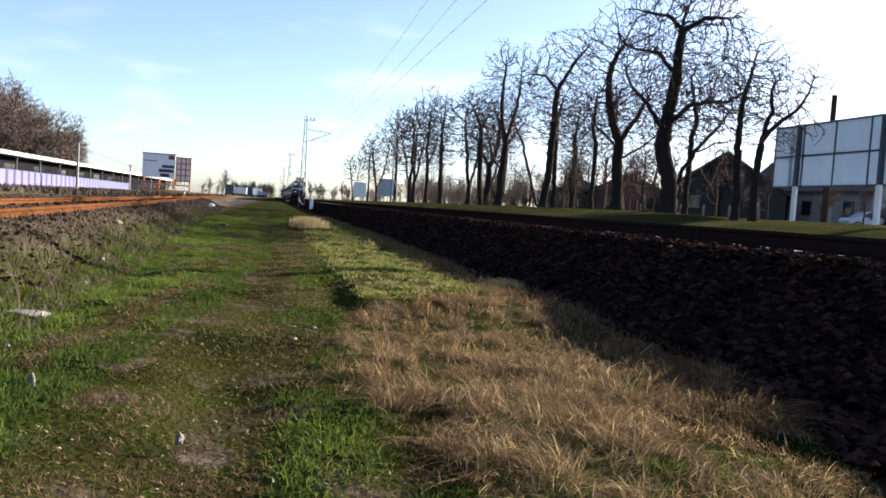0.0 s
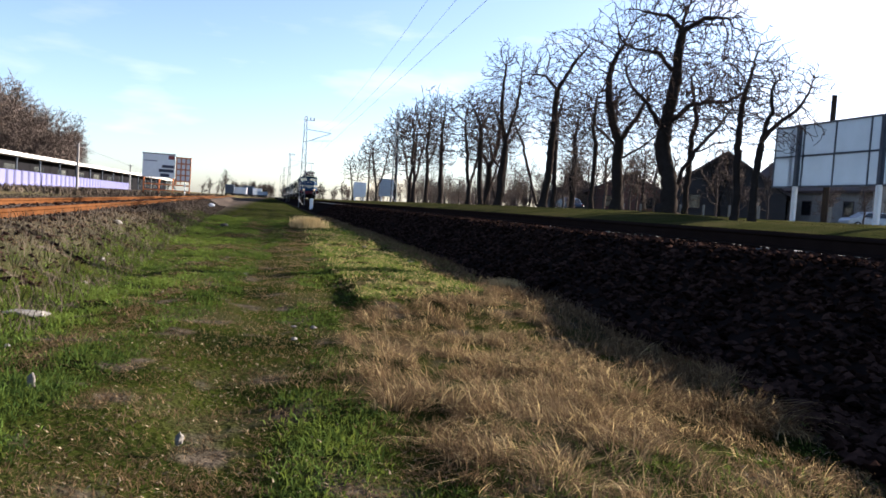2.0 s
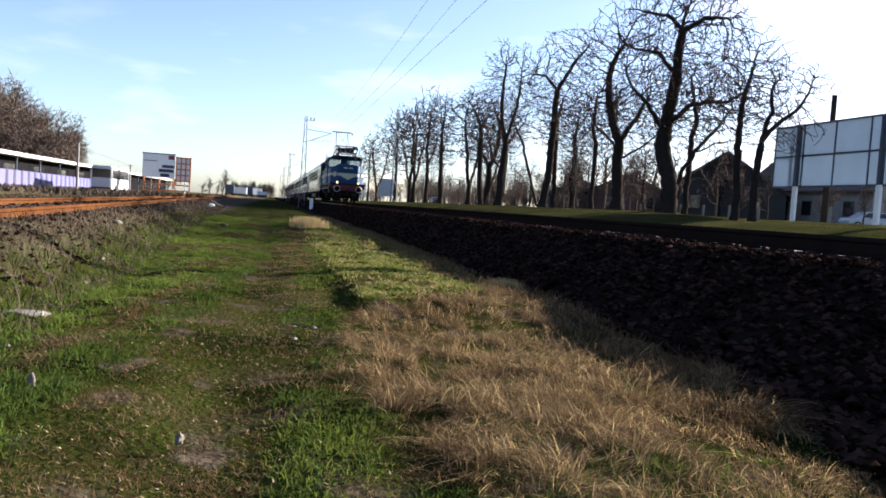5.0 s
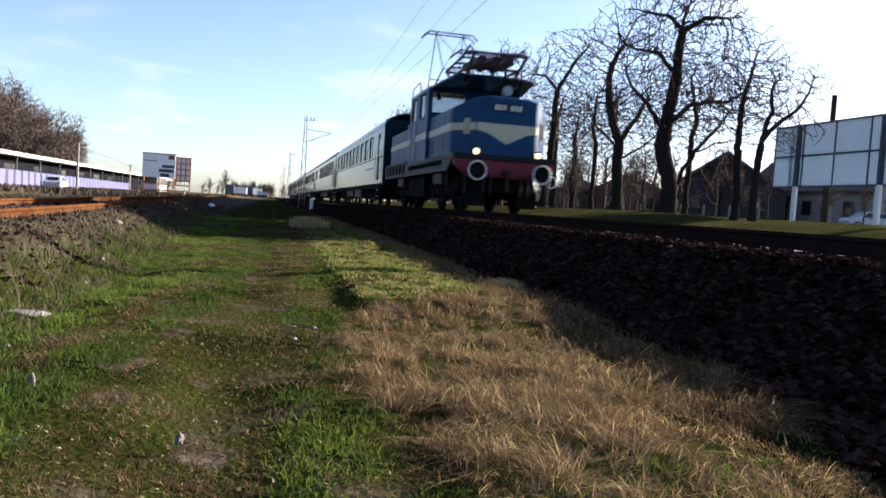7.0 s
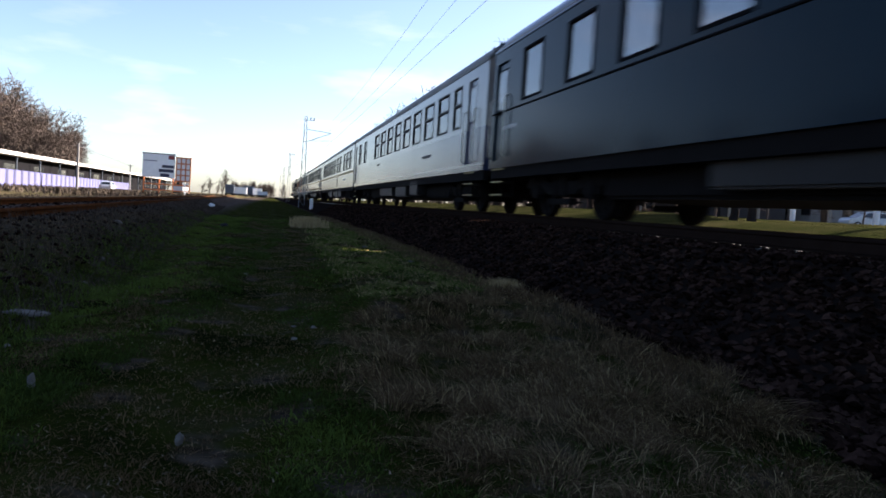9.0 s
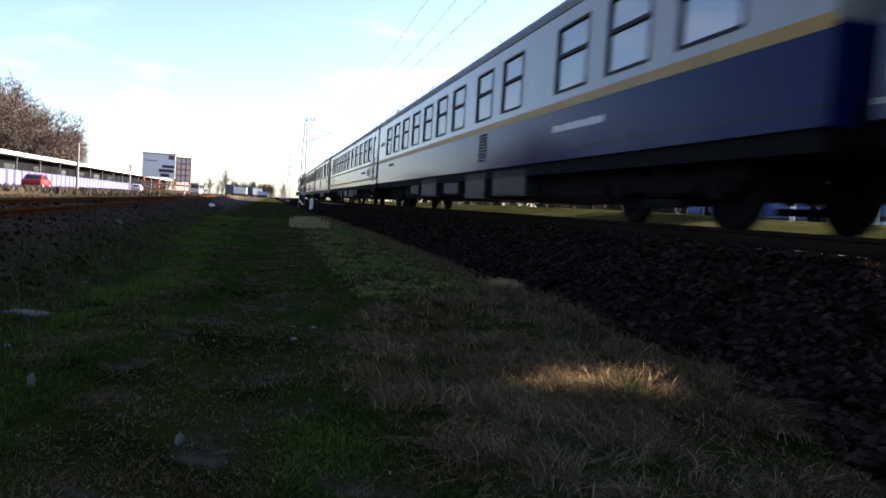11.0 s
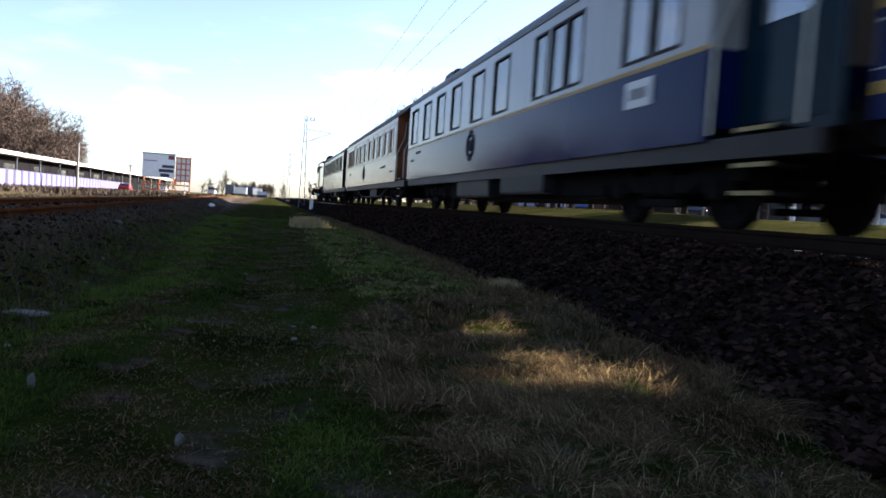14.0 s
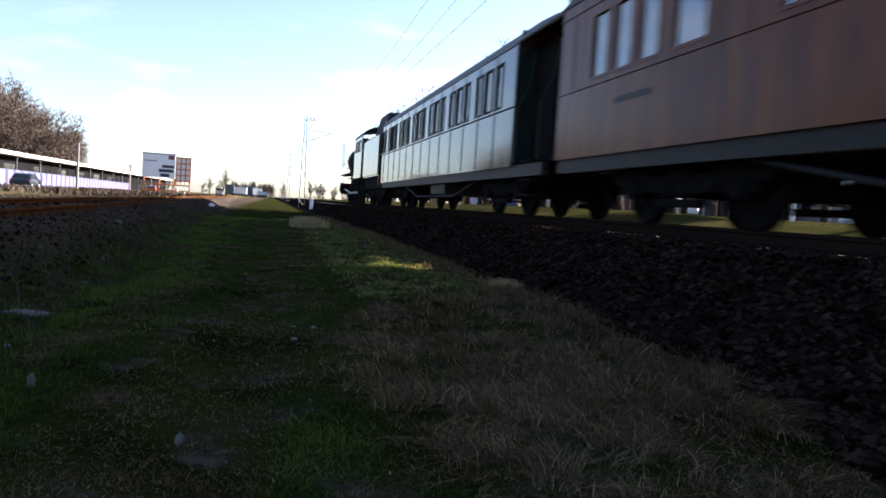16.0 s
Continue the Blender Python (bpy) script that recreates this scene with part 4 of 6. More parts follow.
def electric_loco():
    t = tagged(empty("electric_locomotive"), "blue centre-cab electric locomotive with cream chevron and red bufferbeam", "locomotive", "vehicles of the train")
    L = 13.0

    def hood(y0, y1, front):
        """A hood with a narrow nose: rings from the nose to the cab."""
        def sec(y, w, zt, zs):
            return [(-w, y, 1.50), (-w, y, zs), (-w * 0.62, y, zt), (w * 0.62, y, zt), (w, y, zs), (w, y, 1.50)]
        d = 1 if y1 > y0 else -1
        rings = [sec(y0, 0.80, 3.02, 2.96), sec(y0 + d * 0.06, 0.84, 3.05, 2.99), sec(y0 + d * 0.75, 1.34, 3.02, 2.74), sec(y1, 1.34, 3.0, 2.74)]
        if d < 0:
            rings.reverse()
        return loft(bmesh.new(), rings)

    part("front_hood", hood(0.50, 4.2, True), M["blue"], t)
    part("rear_hood", hood(12.5, 7.25, False), M["blue"], t)
    # cream band and chevron
    for s in (-1, 1):
        for y0, y1, w0, w1 in ((0.5, 1.25, 0.80, 1.356), (1.25, 4.2, 1.356, 1.356), (7.25, 11.75, 1.356, 1.356)):
            a, b = s * (w0 + 0.010), s * (w1 + 0.010)
            e = s * 0.012
            bm = loft(bmesh.new(), [[(a, y0 - 0.003, 2.13), (a - e * 2, y0, 2.13), (a - e * 2, y0, 2.33), (a, y0 - 0.003, 2.33)],
                                    [(b, y1, 2.13), (b - e * 2, y1, 2.13), (b - e * 2, y1, 2.33), (b, y1, 2.33)]])
            bmesh.ops.recalc_face_normals(bm, faces=bm.faces)
            part("cream_band", bm, M["cream"], t, "cream waist stripe")
    bm = bmesh.new()
    f = [bm.verts.new(p) for p in ((-0.81, 0.488, 2.33), (-0.81, 0.488, 2.13), (-0.55, 0.488, 2.08), (0, 0.488, 1.80), (0.55, 0.488, 2.08), (0.81, 0.488, 2.13), (0.81, 0.488, 2.33))]
    g = bm.faces.new(f)
    ex = bmesh.ops.extrude_face_region(bm, geom=[g])
    bmesh.ops.translate(bm, vec=(0, 0.02, 0), verts=[v for v in ex["geom"] if isinstance(v, bmesh.types.BMVert)])
    bmesh.ops.recalc_face_normals(bm, faces=bm.faces)
    part("chevron", bm, M["cream"], t, "cream chevron on the nose")
    for s in (-1, 1):
        x = s * 1.02
        part("bracket", boxes(((x - 0.09, 0.72, 2.02), (x + 0.09, 0.80, 2.44)), bevel=0.01), M["cream"], t)
        # sun put into the colour: right rail white as lit, left blue as unlit
        part("edge_rail", rods([(s * 0.80, 0.50, 1.60), (s * 0.86, 0.44, 1.66), (s * 0.86, 0.44, 2.90), (s * 0.80, 0.52, 2.97)], 0.016), M["plate"] if s > 0 else M["blue"], t, "slim grab rail")
        # louvred side doors
        for k in range(4):
            y = 1.45 + k * 0.68
            xx = sorted((s * 1.335, s * 1.352))
            d = part("hood_door", boxes(((xx[0], y, 1.62), (xx[1], y + 0.6, 2.66)), bevel=0.006), M["blue"], t)
            bm = bmesh.new()
            for j in range(6):
                zz = 1.70 + j * 0.06
                x0, x1 = sorted((s * 1.35, s * 1.362))
                box(bm, (x0, y + 0.08, zz), (x1, y + 0.52, zz + 0.03))
            part("louvre", bm, M["blue"], d)
        for k in range(6):
            y = 7.45 + k * 0.72
            xx = sorted((s * 1.335, s * 1.352))
            part("hood_door", boxes(((xx[0], y, 1.62), (xx[1], y + 0.62, 2.66)), bevel=0.006), M["blue"], t)
    # number plates: seven glyphs as plain bars
    o = part("number_plate", boxes(((-0.42, 0.475, 2.66), (0.40, 0.492, 2.86)), bevel=0.004), M["dark"], t, "dark number plate with pale glyphs")
    for x in (-0.37, -0.26, -0.15, 0.06, 0.17, 0.28):
        part("glyph", boxes(((x, 0.468, 2.69), (x + 0.075, 0.477, 2.83))), M["plate"], o)
    # cab
    lo, ups = bmesh.new(), (bmesh.new(), bmesh.new())
    for s, up in zip((-1, 1), ups):
        x0, x1 = sorted((s * 1.44, s * 1.39))
        cut_wall(lo, up, x0, x1, 4.22, 7.24, 1.42, 3.72, 2.72, [(4.60, 5.55, 2.80, 3.60), (6.05, 6.90, 2.80, 3.60)])
    for y in (4.20, 7.21):
        box(lo, (-1.39, y, 1.42), (1.39, y + 0.05, 2.95))
        for x0, x1 in ((-1.39, -1.30), (-0.30, 0.30), (1.30, 1.39)):
            box(lo, (x0, y, 2.95), (x1, y + 0.05, 3.56))
        box(lo, (-1.39, y, 3.56), (1.39, y + 0.05, 3.74))
    box(lo, (-1.39, 4.25, 1.42), (1.39, 7.2, 1.5))
    for q in (lo, *ups):
        bmesh.ops.remove_doubles(q, verts=q.verts, dist=0.0005)
    cab = part("cab", lo, M["blue"], t)
    for up in ups:
        part("cab_upper", up, M["blue"], cab)
    for y in (4.21, 7.23):
        for x0, x1 in ((-1.30, -0.30), (0.30, 1.30)):
            part("windscreen", boxes(((x0, y, 2.95), (x1, y + 0.01, 3.56))), M["glass"], cab)
    for s in (-1, 1):
        for yc, w in ((5.075, 0.95), (6.475, 0.85)):
            window(t, s, 1.44, yc, w, 2.80, 3.60, False, M["skirt"])
        x = s * 1.46
        for y0, y1 in ((4.40, 6.7),):
            part("cab_band", boxes(((min(s * 1.438, s * 1.447), 4.24, 2.13), (max(s * 1.438, s * 1.460), 7.2, 2.33))), M["cream"], t)
        for y in (5.92, 7.05):
            part("handrail", rods([(x, y, 1.55), (x + s * 0.05, y, 1.6), (x + s * 0.05, y, 2.75), (x, y, 2.8)], 0.016), M["chrome"], t)
        part("cab_door", boxes((((s * 1.445 if s > 0 else s * 1.452), 5.98, 1.5), ((s * 1.452 if s > 0 else s * 1.445), 6.98, 2.76)), bevel=0.003), M["blue"], t)
    # roof platform with upturned edges
    bm = bmesh.new()
    def roofsec(y, w, z):
        return [(-w, y, z), (-w * 0.45, y, z + 0.05), (w * 0.45, y, z + 0.05), (w, y, z), (w, y, z - 0.06), (w * 0.45, y, z + 0.0), (-w * 0.45, y, z + 0.0), (-w, y, z - 0.06)]
    loft(bm, [roofsec(1.85, 1.12, 3.76), roofsec(2.05, 1.18, 3.77), roofsec(3.9, 1.42, 3.68), roofsec(4.2, 1.45, 3.69), roofsec(7.2, 1.45, 3.69), roofsec(7.5, 1.30, 3.68), roofsec(8.35, 0.95, 3.70)])
    part("roof", bm, M["night"], t, "overhanging dark roof platform")
    # pantographs
    def panto(y, up_z, mat, name, label):
        bm = bmesh.new()
        for s in (-1, 1):
            x = s * 0.72
            if up_z:
                rod(bm, (x, y - 0.5, 4.10), (x * 0.75, y - 1.15, 4.72), 0.024, n=6)
                rod(bm, (x, y + 0.5, 4.10), (x * 0.75, y + 1.15, 4.72), 0.024, n=6)
                rod(bm, (x * 0.75, y - 1.15, 4.72), (x * 0.7, y + 0.6, up_z), 0.018, n=6)
                rod(bm, (x * 0.75, y + 1.15, 4.72), (x * 0.7, y + 0.6, up_z), 0.018, n=6)
                rod(bm, (x * 0.75, y - 1.15, 4.72), (-x * 0.7, y + 0.6, up_z), 0.012, n=5)
            else:
                rod(bm, (x, y - 1.0, 3.95), (x * 1.05, y - 1.75, 4.35), 0.045, n=6)
                rod(bm, (x, y + 1.0, 3.95), (x * 1.05, y + 1.75, 4.35), 0.045, n=6)
                rod(bm, (x * 1.05, y - 1.75, 4.35), (x * 0.8, y, 4.66), 0.035, n=6)
                rod(bm, (x * 1.05, y + 1.75, 4.35), (x * 0.8, y, 4.66), 0.035, n=6)
                rod(bm, (x * 1.05, y - 1.75, 4.35), (x * 1.1, y - 1.3, 4.62), 0.03, n=6)
                rod(bm, (x * 1.1, y - 1.3, 4.62), (x * 0.9, y + 0.4, 4.5), 0.03, n=6)
            foot = 0.5 if up_z else 1.0
            for yy in (-foot, foot):
                rod(bm, (x, y + yy, 3.60), (x, y + yy, 4.1), 0.07, n=8)
            rod(bm, (x, y - foot - 0.1, 4.08), (x, y + foot + 0.1, 4.08), 0.04, n=6)
        top = up_z or 4.68
        shift = 0.6 if up_z else 0.0
        for d in (-0.22, 0.22):
            pts = [(k, y + shift + d, top - drop) for k, drop in ((-1.0, 0.18), (-0.8, 0.0), (0.8, 0.0), (1.0, 0.18))]
            for p, q in zip(pts, pts[1:]):
                rod(bm, p, q, 0.026, n=6)
        for x in (-0.5, 0.5):
            rod(bm, (x, y + shift - 0.22, top - 0.02), (x, y + shift + 0.22, top - 0.02), 0.02, n=6)
        if up_z:
            for yy in (-1.15, 1.15):
                rod(bm, (-0.54, y + yy, 4.72), (0.54, y + yy, 4.72), 0.018, n=6)
        else:
            for yy in (-1.75, 1.75):
                rod(bm, (-0.8, y + yy, 4.35), (0.8, y + yy, 4.35), 0.045, n=6)
            for yy in (-1.3, -0.5, 0.5, 1.3):
                rod(bm, (-0.78, y + yy, 4.42), (0.78, y + yy, 4.5), 0.035, n=6)
            for k in (-0.4, 0.0, 0.4):
                rod(bm, (k, y - 1.3, 4.25), (k, y + 0.6, 4.35), 0.13, n=8)
        for yy in (-foot, foot):
            rod(bm, (-0.75, y + yy, 4.08), (0.75, y + yy, 4.08), 0.045, n=6)
        part(name, bm, mat, t, label)
    for s in (-1, 1):                                       # guard rail over the cab's rear corner
        part("roof_rail", rods([(s * 1.38, 7.3, 3.70), (s * 1.38, 7.3, 4.02), (s * 1.38, 6.1, 4.10), (s * 1.38, 5.9, 3.72)], 0.018), M["skirt"], t)
    panto(3.3, 0, M["maroon"], "pantograph", "folded maroon pantograph")
    panto(7.75, 6.28, M["dark"], "pantograph", "raised pantograph reaching the contact wire")
    bm = bmesh.new()
    disc(bm, (0, 0.82, 3.24), (0, 1, 0), 0.16, 0.22, 18)
    rod(bm, (0, 0.86, 3.02), (0, 0.86, 3.14), 0.05)
    h = part("headlamp", bm, M["night"], t, "round roof headlamp")
    bm = bmesh.new()
    disc(bm, (0, 0.70, 3.24), (0, 1, 0), 0.135, 0.03, 18)
    part("lens", bm, M["lens"], h)
    for s in (-1, 1):
        bm = bmesh.new()
        disc(bm, (s * 0.85, 0.42, 1.56), (0, 1, 0), 0.115, 0.16, 18)
        h = part("headlamp", bm, M["night"], t)
        bm = bmesh.new()
        disc(bm, (s * 0.85, 0.325, 1.56), (0, 1, 0), 0.082, 0.03, 18)
        part("lens", bm, M["lamp"], h, "lit warm headlamp")
    # deck, frame, bufferbeam
    part("deck", boxes(((-1.44, 0.35, 1.36), (1.44, 12.65, 1.50)), bevel=0.02), M["skirt"], t)
    for s in (-1, 1):
        x0, x1 = sorted((s * 1.44, s * 1.38))
        part("side_frame", boxes(((x0, 1.3, 1.04), (x1, 12.4, 1.36)), ((x0, 7.6, 1.36), (x1, 12.4, 1.58)), bevel=0.01), M["skirt"], t, "grey-blue side frame with long slots")
        part("front_gusset", loft(bmesh.new(), [[(x0, 1.30, 1.36), (x0, 1.30, 0.98), (x0, 0.62, 1.30), (x0, 0.55, 1.36)], [(x1, 1.30, 1.36), (x1, 1.30, 0.98), (x1, 0.62, 1.30), (x1, 0.55, 1.36)]]), M["skirt"], t)
        bm = bmesh.new()
        box(bm, (x0 - 0.004, 1.75, 1.22), (x1 + 0.004, 7.0, 1.35))
        for k in range(6):
            y = 7.8 + k * 0.76
            box(bm, (x0 - 0.004, y, 1.14), (x1 + 0.004, y + 0.5, 1.50))
        tagged(part("frame_slot", bm, M["black"], t), kind="stuff")
        for k, y in enumerate((1.9, 2.9, 3.9, 5.3, 6.7, 8.2, 9.3, 10.4, 11.4)):
            part("spring_hanger", rods([(s * 1.22, y, 1.08), (s * 1.22, y, 0.62)], 0.05, 8), M["crate"] if k % 3 == 0 else M["gear"], t)
        for y0_, y1_ in ((2.2, 3.4), (8.6, 9.8)):
            xa, xb = sorted((s * 1.10, s * 1.32))
            part("sand_box", boxes(((xa, y0_, 0.72), (xb, y1_, 1.02)), bevel=0.03), M["crate"], t)
    bm = bmesh.new()
    loft(bm, [[(-1.40, 0.42, 1.36), (-1.40, 0.42, 1.18), (-1.05, 0.42, 0.92), (1.05, 0.42, 0.92), (1.40, 0.42, 1.18), (1.40, 0.42, 1.36)],
              [(-1.40, 0.60, 1.36), (-1.40, 0.60, 1.18), (-1.05, 0.60, 0.92), (1.05, 0.60, 0.92), (1.40, 0.60, 1.18), (1.40, 0.60, 1.36)]])
    bmesh.ops.recalc_face_normals(bm, faces=bm.faces)
    part("bufferbeam", bm, M["red"], t, "dull red bufferbeam")
    buffers(t, 0.04, -1, M["gear"], rimmed=True)
    buffers(t, L, 1)
    for s in (-1, 1):
        for x in (0.42, 0.62, 1.12):
            part("brake_hose", rods([(s * x, 0.40, 0.98), (s * x, 0.26, 0.80), (s * x, 0.28, 0.58), (s * x, 0.34, 0.46)], 0.026), M["dark"], t)
    hook = part("drawhook", boxes(((-0.09, 0.10, 0.96), (0.09, 0.42, 1.12)), bevel=0.02), M["dark"], t)
    part("coupling_link", rods([(0, 0.16, 1.0), (0, 0.20, 0.55)], 0.04, 8), M["dark"], hook)
    bm = bmesh.new()
    ring(bm, (1.22, 0.2, 0.88), 0.15, 0.018)
    part("shunter_step", bm, M["chrome"], t)
    for s in (-1, 1):
        st = part("front_step", boxes(((s * 1.18 - 0.2, 0.45, 0.30), (s * 1.18 + 0.2, 0.62, 0.34))), M["gear"], t)
        for x in (1.05, 1.36):
            part("step_hanger", boxes(((s * x - 0.02, 0.5, 0.34), (s * x + 0.02, 0.55, 0.92))), M["gear"], st)
        part("guard_iron", boxes(((s * 0.75 - 0.28, 0.7, 0.14), (s * 0.75 + 0.28, 0.78, 0.60)), bevel=0.02), M["gear"], t)
    part("underframe", boxes(((-1.0, 1.0, 0.55), (1.0, 12.0, 1.36)), ((-1.25, 5.0, 0.35), (1.25, 7.8, 1.0)), bevel=0.03), M["gear"], t)
    for y in (3.1, 9.9):
        bogie(t, y, 2.6, 0.52)
    return t


def steam_loco():
    t = tagged(empty("steam_locomotive"), "black steam locomotive with tender at the train's rear", "locomotive", "vehicles of the train")
    bm = boxes(((-1.42, 0.7, 1.30), (1.42, 6.6, 3.15)), bevel=0.06)
    part("tender", bm, M["green"], t, "glossy dark tender")
    bm = bmesh.new()
    loft(bm, [[(-1.2, 0.8, 3.12), (1.2, 0.8, 3.12), (1.0, 0.9, 4.15), (-1.0, 0.9, 4.15)], [(-1.2, 4.2, 3.12), (1.2, 4.2, 3.12), (1.0, 3.6, 4.15), (-1.0, 3.6, 4.15)]])
    bmesh.ops.recalc_face_normals(bm, faces=bm.faces)
    part("coal_bunker", bm, M["dark"], t)
    lo, up = bmesh.new(), bmesh.new()
    for s in (-1, 1):
        x0, x1 = sorted((s * 1.48, s * 1.43))
        cut_wall(lo, up, x0, x1, 6.9, 10.4, 1.35, 3.55, 9, [(7.3, 8.5, 2.75, 3.35), (8.8, 9.9, 2.75, 3.35)])
    box(lo, (-1.43, 10.3, 1.35), (1.43, 10.4, 3.55))
    up.free()
    cab = part("cab", lo, M["green"], t)
    part("cab_roof", arc_roof(1.5, 3.55, 4.05, 6.3, 10.7), M["roofdark"], cab, smooth=True)
    for s in (-1, 1):
        for yc, w in ((7.9, 1.2), (9.35, 1.1)):
            window(t, s, 1.48, yc, w, 2.75, 3.35, False, M["dark"])
    bm = bmesh.new()
    rod(bm, (0, 10.3, 2.75), (0, 17.2, 2.75), 0.92, n=28)
    rod(bm, (0, 17.2, 2.75), (0, 19.3, 2.75), 1.0, n=28)
    part("boiler", bm, M["dark"], t, smooth=False)
    bm = bmesh.new()
    rod(bm, (0, 18.4, 3.6), (0, 18.4, 4.35), 0.30, 0.36, 18)
    part("chimney", bm, M["dark"], t)
    for y in (12.6, 15.0):
        bm = bmesh.new()
        bmesh.ops.create_uvsphere(bm, u_segments=16, v_segments=10, radius=0.45, matrix=pose(0, y, 3.6))
        part("steam_dome", bm, M["dark"], t, smooth=True)
    for s in (-1, 1):
        x0, x1 = sorted((s * 1.42, s * 1.40))
        part("smoke_deflector", boxes(((x0, 17.4, 2.3), (x1, 19.6, 3.9)), bevel=0.005), M["green"], t)
        part("running_board", boxes(((min(s * 0.9, s * 1.45), 10.4, 1.75), (max(s * 0.9, s * 1.45), 19.8, 1.80))), M["dark"], t)
        bm = boxes(((s * 1.2 - 0.3, 17.6, 0.55), (s * 1.2 + 0.3, 18.7, 1.15)), bevel=0.08)
        part("cylinder", bm, M["gear"], t)
        bm = bmesh.new()
        rod(bm, (s * 1.15, 11.0, 0.6), (s * 1.15, 15.8, 0.6), 0.06, n=6)
        rod(bm, (s * 1.22, 14.2, 0.6), (s * 1.22, 17.8, 0.85), 0.05, n=6)
        part("coupling_rod", bm, M["galv"], t)
    part("frame", boxes(((-0.62, 7.2, 0.6), (0.62, 19.6, 1.75)), ((-1.2, 0.8, 0.75), (1.2, 6.8, 1.3))), M["gear"], t)
    for y in (11.0, 12.6, 14.2, 15.8):
        wheelset(t, y, 0.72)
    for y in (17.6, 19.0):
        wheelset(t, y, 0.46)
    for y in (2.0, 5.2):
        bogie(t, y, 1.9)
    part("bufferbeam", boxes(((-1.4, 0.45, 0.85), (1.4, 0.6, 1.30)), ((-1.4, 19.7, 0.85), (1.4, 19.85, 1.30))), M["red"], t)
    buffers(t, 0.05, -1)
    return t


def build_train():
    """The vehicles with their distance behind the leading buffers."""
    out = [(electric_loco(), 0.0)]
    c = coach("coach", "dark grey-blue passenger coach with tall windows", 13.1, 38.25, M["night"], M["night"], 2.05, 2.17, 3.17,
              [17.4 + 1.97 * i for i in range(9)] + [35.4], 1.1, ribs=(2.08,), doors=(14.55, 37.3), roof_mat=M["slate"],
              boxes_under=((8.5, 11.5, 0.35, 0.1), (13.0, 16.4, 0.42, 0.15)), letters=((M["plate"], [(16.2, 18.9, 1.62, 0.10), (36.2, 37.0, 1.7, 0.08)]),), frame_mat=M["black"])
    out.append((c, 13.1))
    c = coach("coach", "grey-beige and slate-blue passenger coach, dusty", 38.4, 66.2, M["slate"], M["greige"], 1.93, 2.06, 3.13,
              [(41.2, 0.85)] + [42.9 + 1.97 * i for i in range(8)] + [(61.0, 1.0), (63.3, 1.0)], 1.36, bar=True, stripes=((1.05, 1.10, M["ivory"]),), doors=(39.7, 65.1),
              boxes_under=((8.0, 9.4, 0.40, 0.05), (10.5, 12.8, 0.35, 0.1), (14, 17.5, 0.4, 0.15)), letters=((M["ink"], [(44.3, 45.6, 1.5, 0.10), (55.4, 56.2, 1.7, 0.1)]),), units=((57.5, 61.5, 0.10),))
    out.append((c, 38.4))
    c = coach("coach", "blue and ivory passenger coach with one ochre stripe", 66.4, 95.0, M["royal"], M["ivory"], 1.84, 2.04, 3.13,
              [68.4, 70.4, 72.4, 75.5, 77.55, 80.0, 82.0, 83.95, 85.95, 87.95, 89.95, 91.85], 1.32, bar=True, stripes=((1.77, 1.91, M["yellow"]), (1.10, 1.125, M["night"])),
              boxes_under=((8.0, 10.2, 0.35, 0.05), (10.8, 12.6, 0.30, 0.05), (13.5, 15.2, 0.42, 0.1), (16.0, 18.2, 0.36, 0.05), (19, 20.4, 0.45, 0.1)),
              letters=((M["ink"], [(90.3, 91.6, 1.55, 0.11), (93.0, 94.3, 2.5, 0.14)]), (M["plate"], [(71.0, 73.0, 1.4, 0.12)])))
    bm = bmesh.new()
    for i in range(9):
        box(bm, (-0.012, -0.3, i * 0.07), (0.004, 0.3, i * 0.07 + 0.045))
    o = part("vent_grille", bm, M["dark"], c)
    o.location = (-1.424, 77.4 - 66.4, 1.12)
    out.append((c, 66.4))
    c = coach("coach", "blue and ivory coach with two ochre stripes and number board", 95.2, 123.2, M["royal"], M["ivory"], 1.86, 2.04, 3.17,
              [98.1, 99.9, 102.0, 104.15, 106.25, 108.6, 110.6, 112.6, 114.5, 116.5, 118.55, 120.4], 1.3, bar=True,
              stripes=((1.80, 1.90, M["yellow"]), (1.70, 1.72, M["ivory"]), (1.13, 1.23, M["yellow"]), (1.32, 1.335, M["ivory"])), doors=(96.4,),
              boxes_under=((8.2, 9.6, 0.45, 0.05), (10.4, 13.0, 0.36, 0.08), (14.0, 16.2, 0.40, 0.08), (17, 18.6, 0.36, 0.05), (19.5, 20.5, 0.5, 0.05)),
              letters=((M["ink"], [(99.4, 101.2, 1.50, 0.12), (121.4, 122.8, 2.45, 0.14), (118.3, 119.8, 1.5, 0.12)]),), units=((100.5, 102.0, 0.12), (105, 106.5, 0.12), (112, 113.5, 0.12)))
    sign_plate(c, 98.25 - 95.2, 1.52, 1.42)
    out.append((c, 95.2))
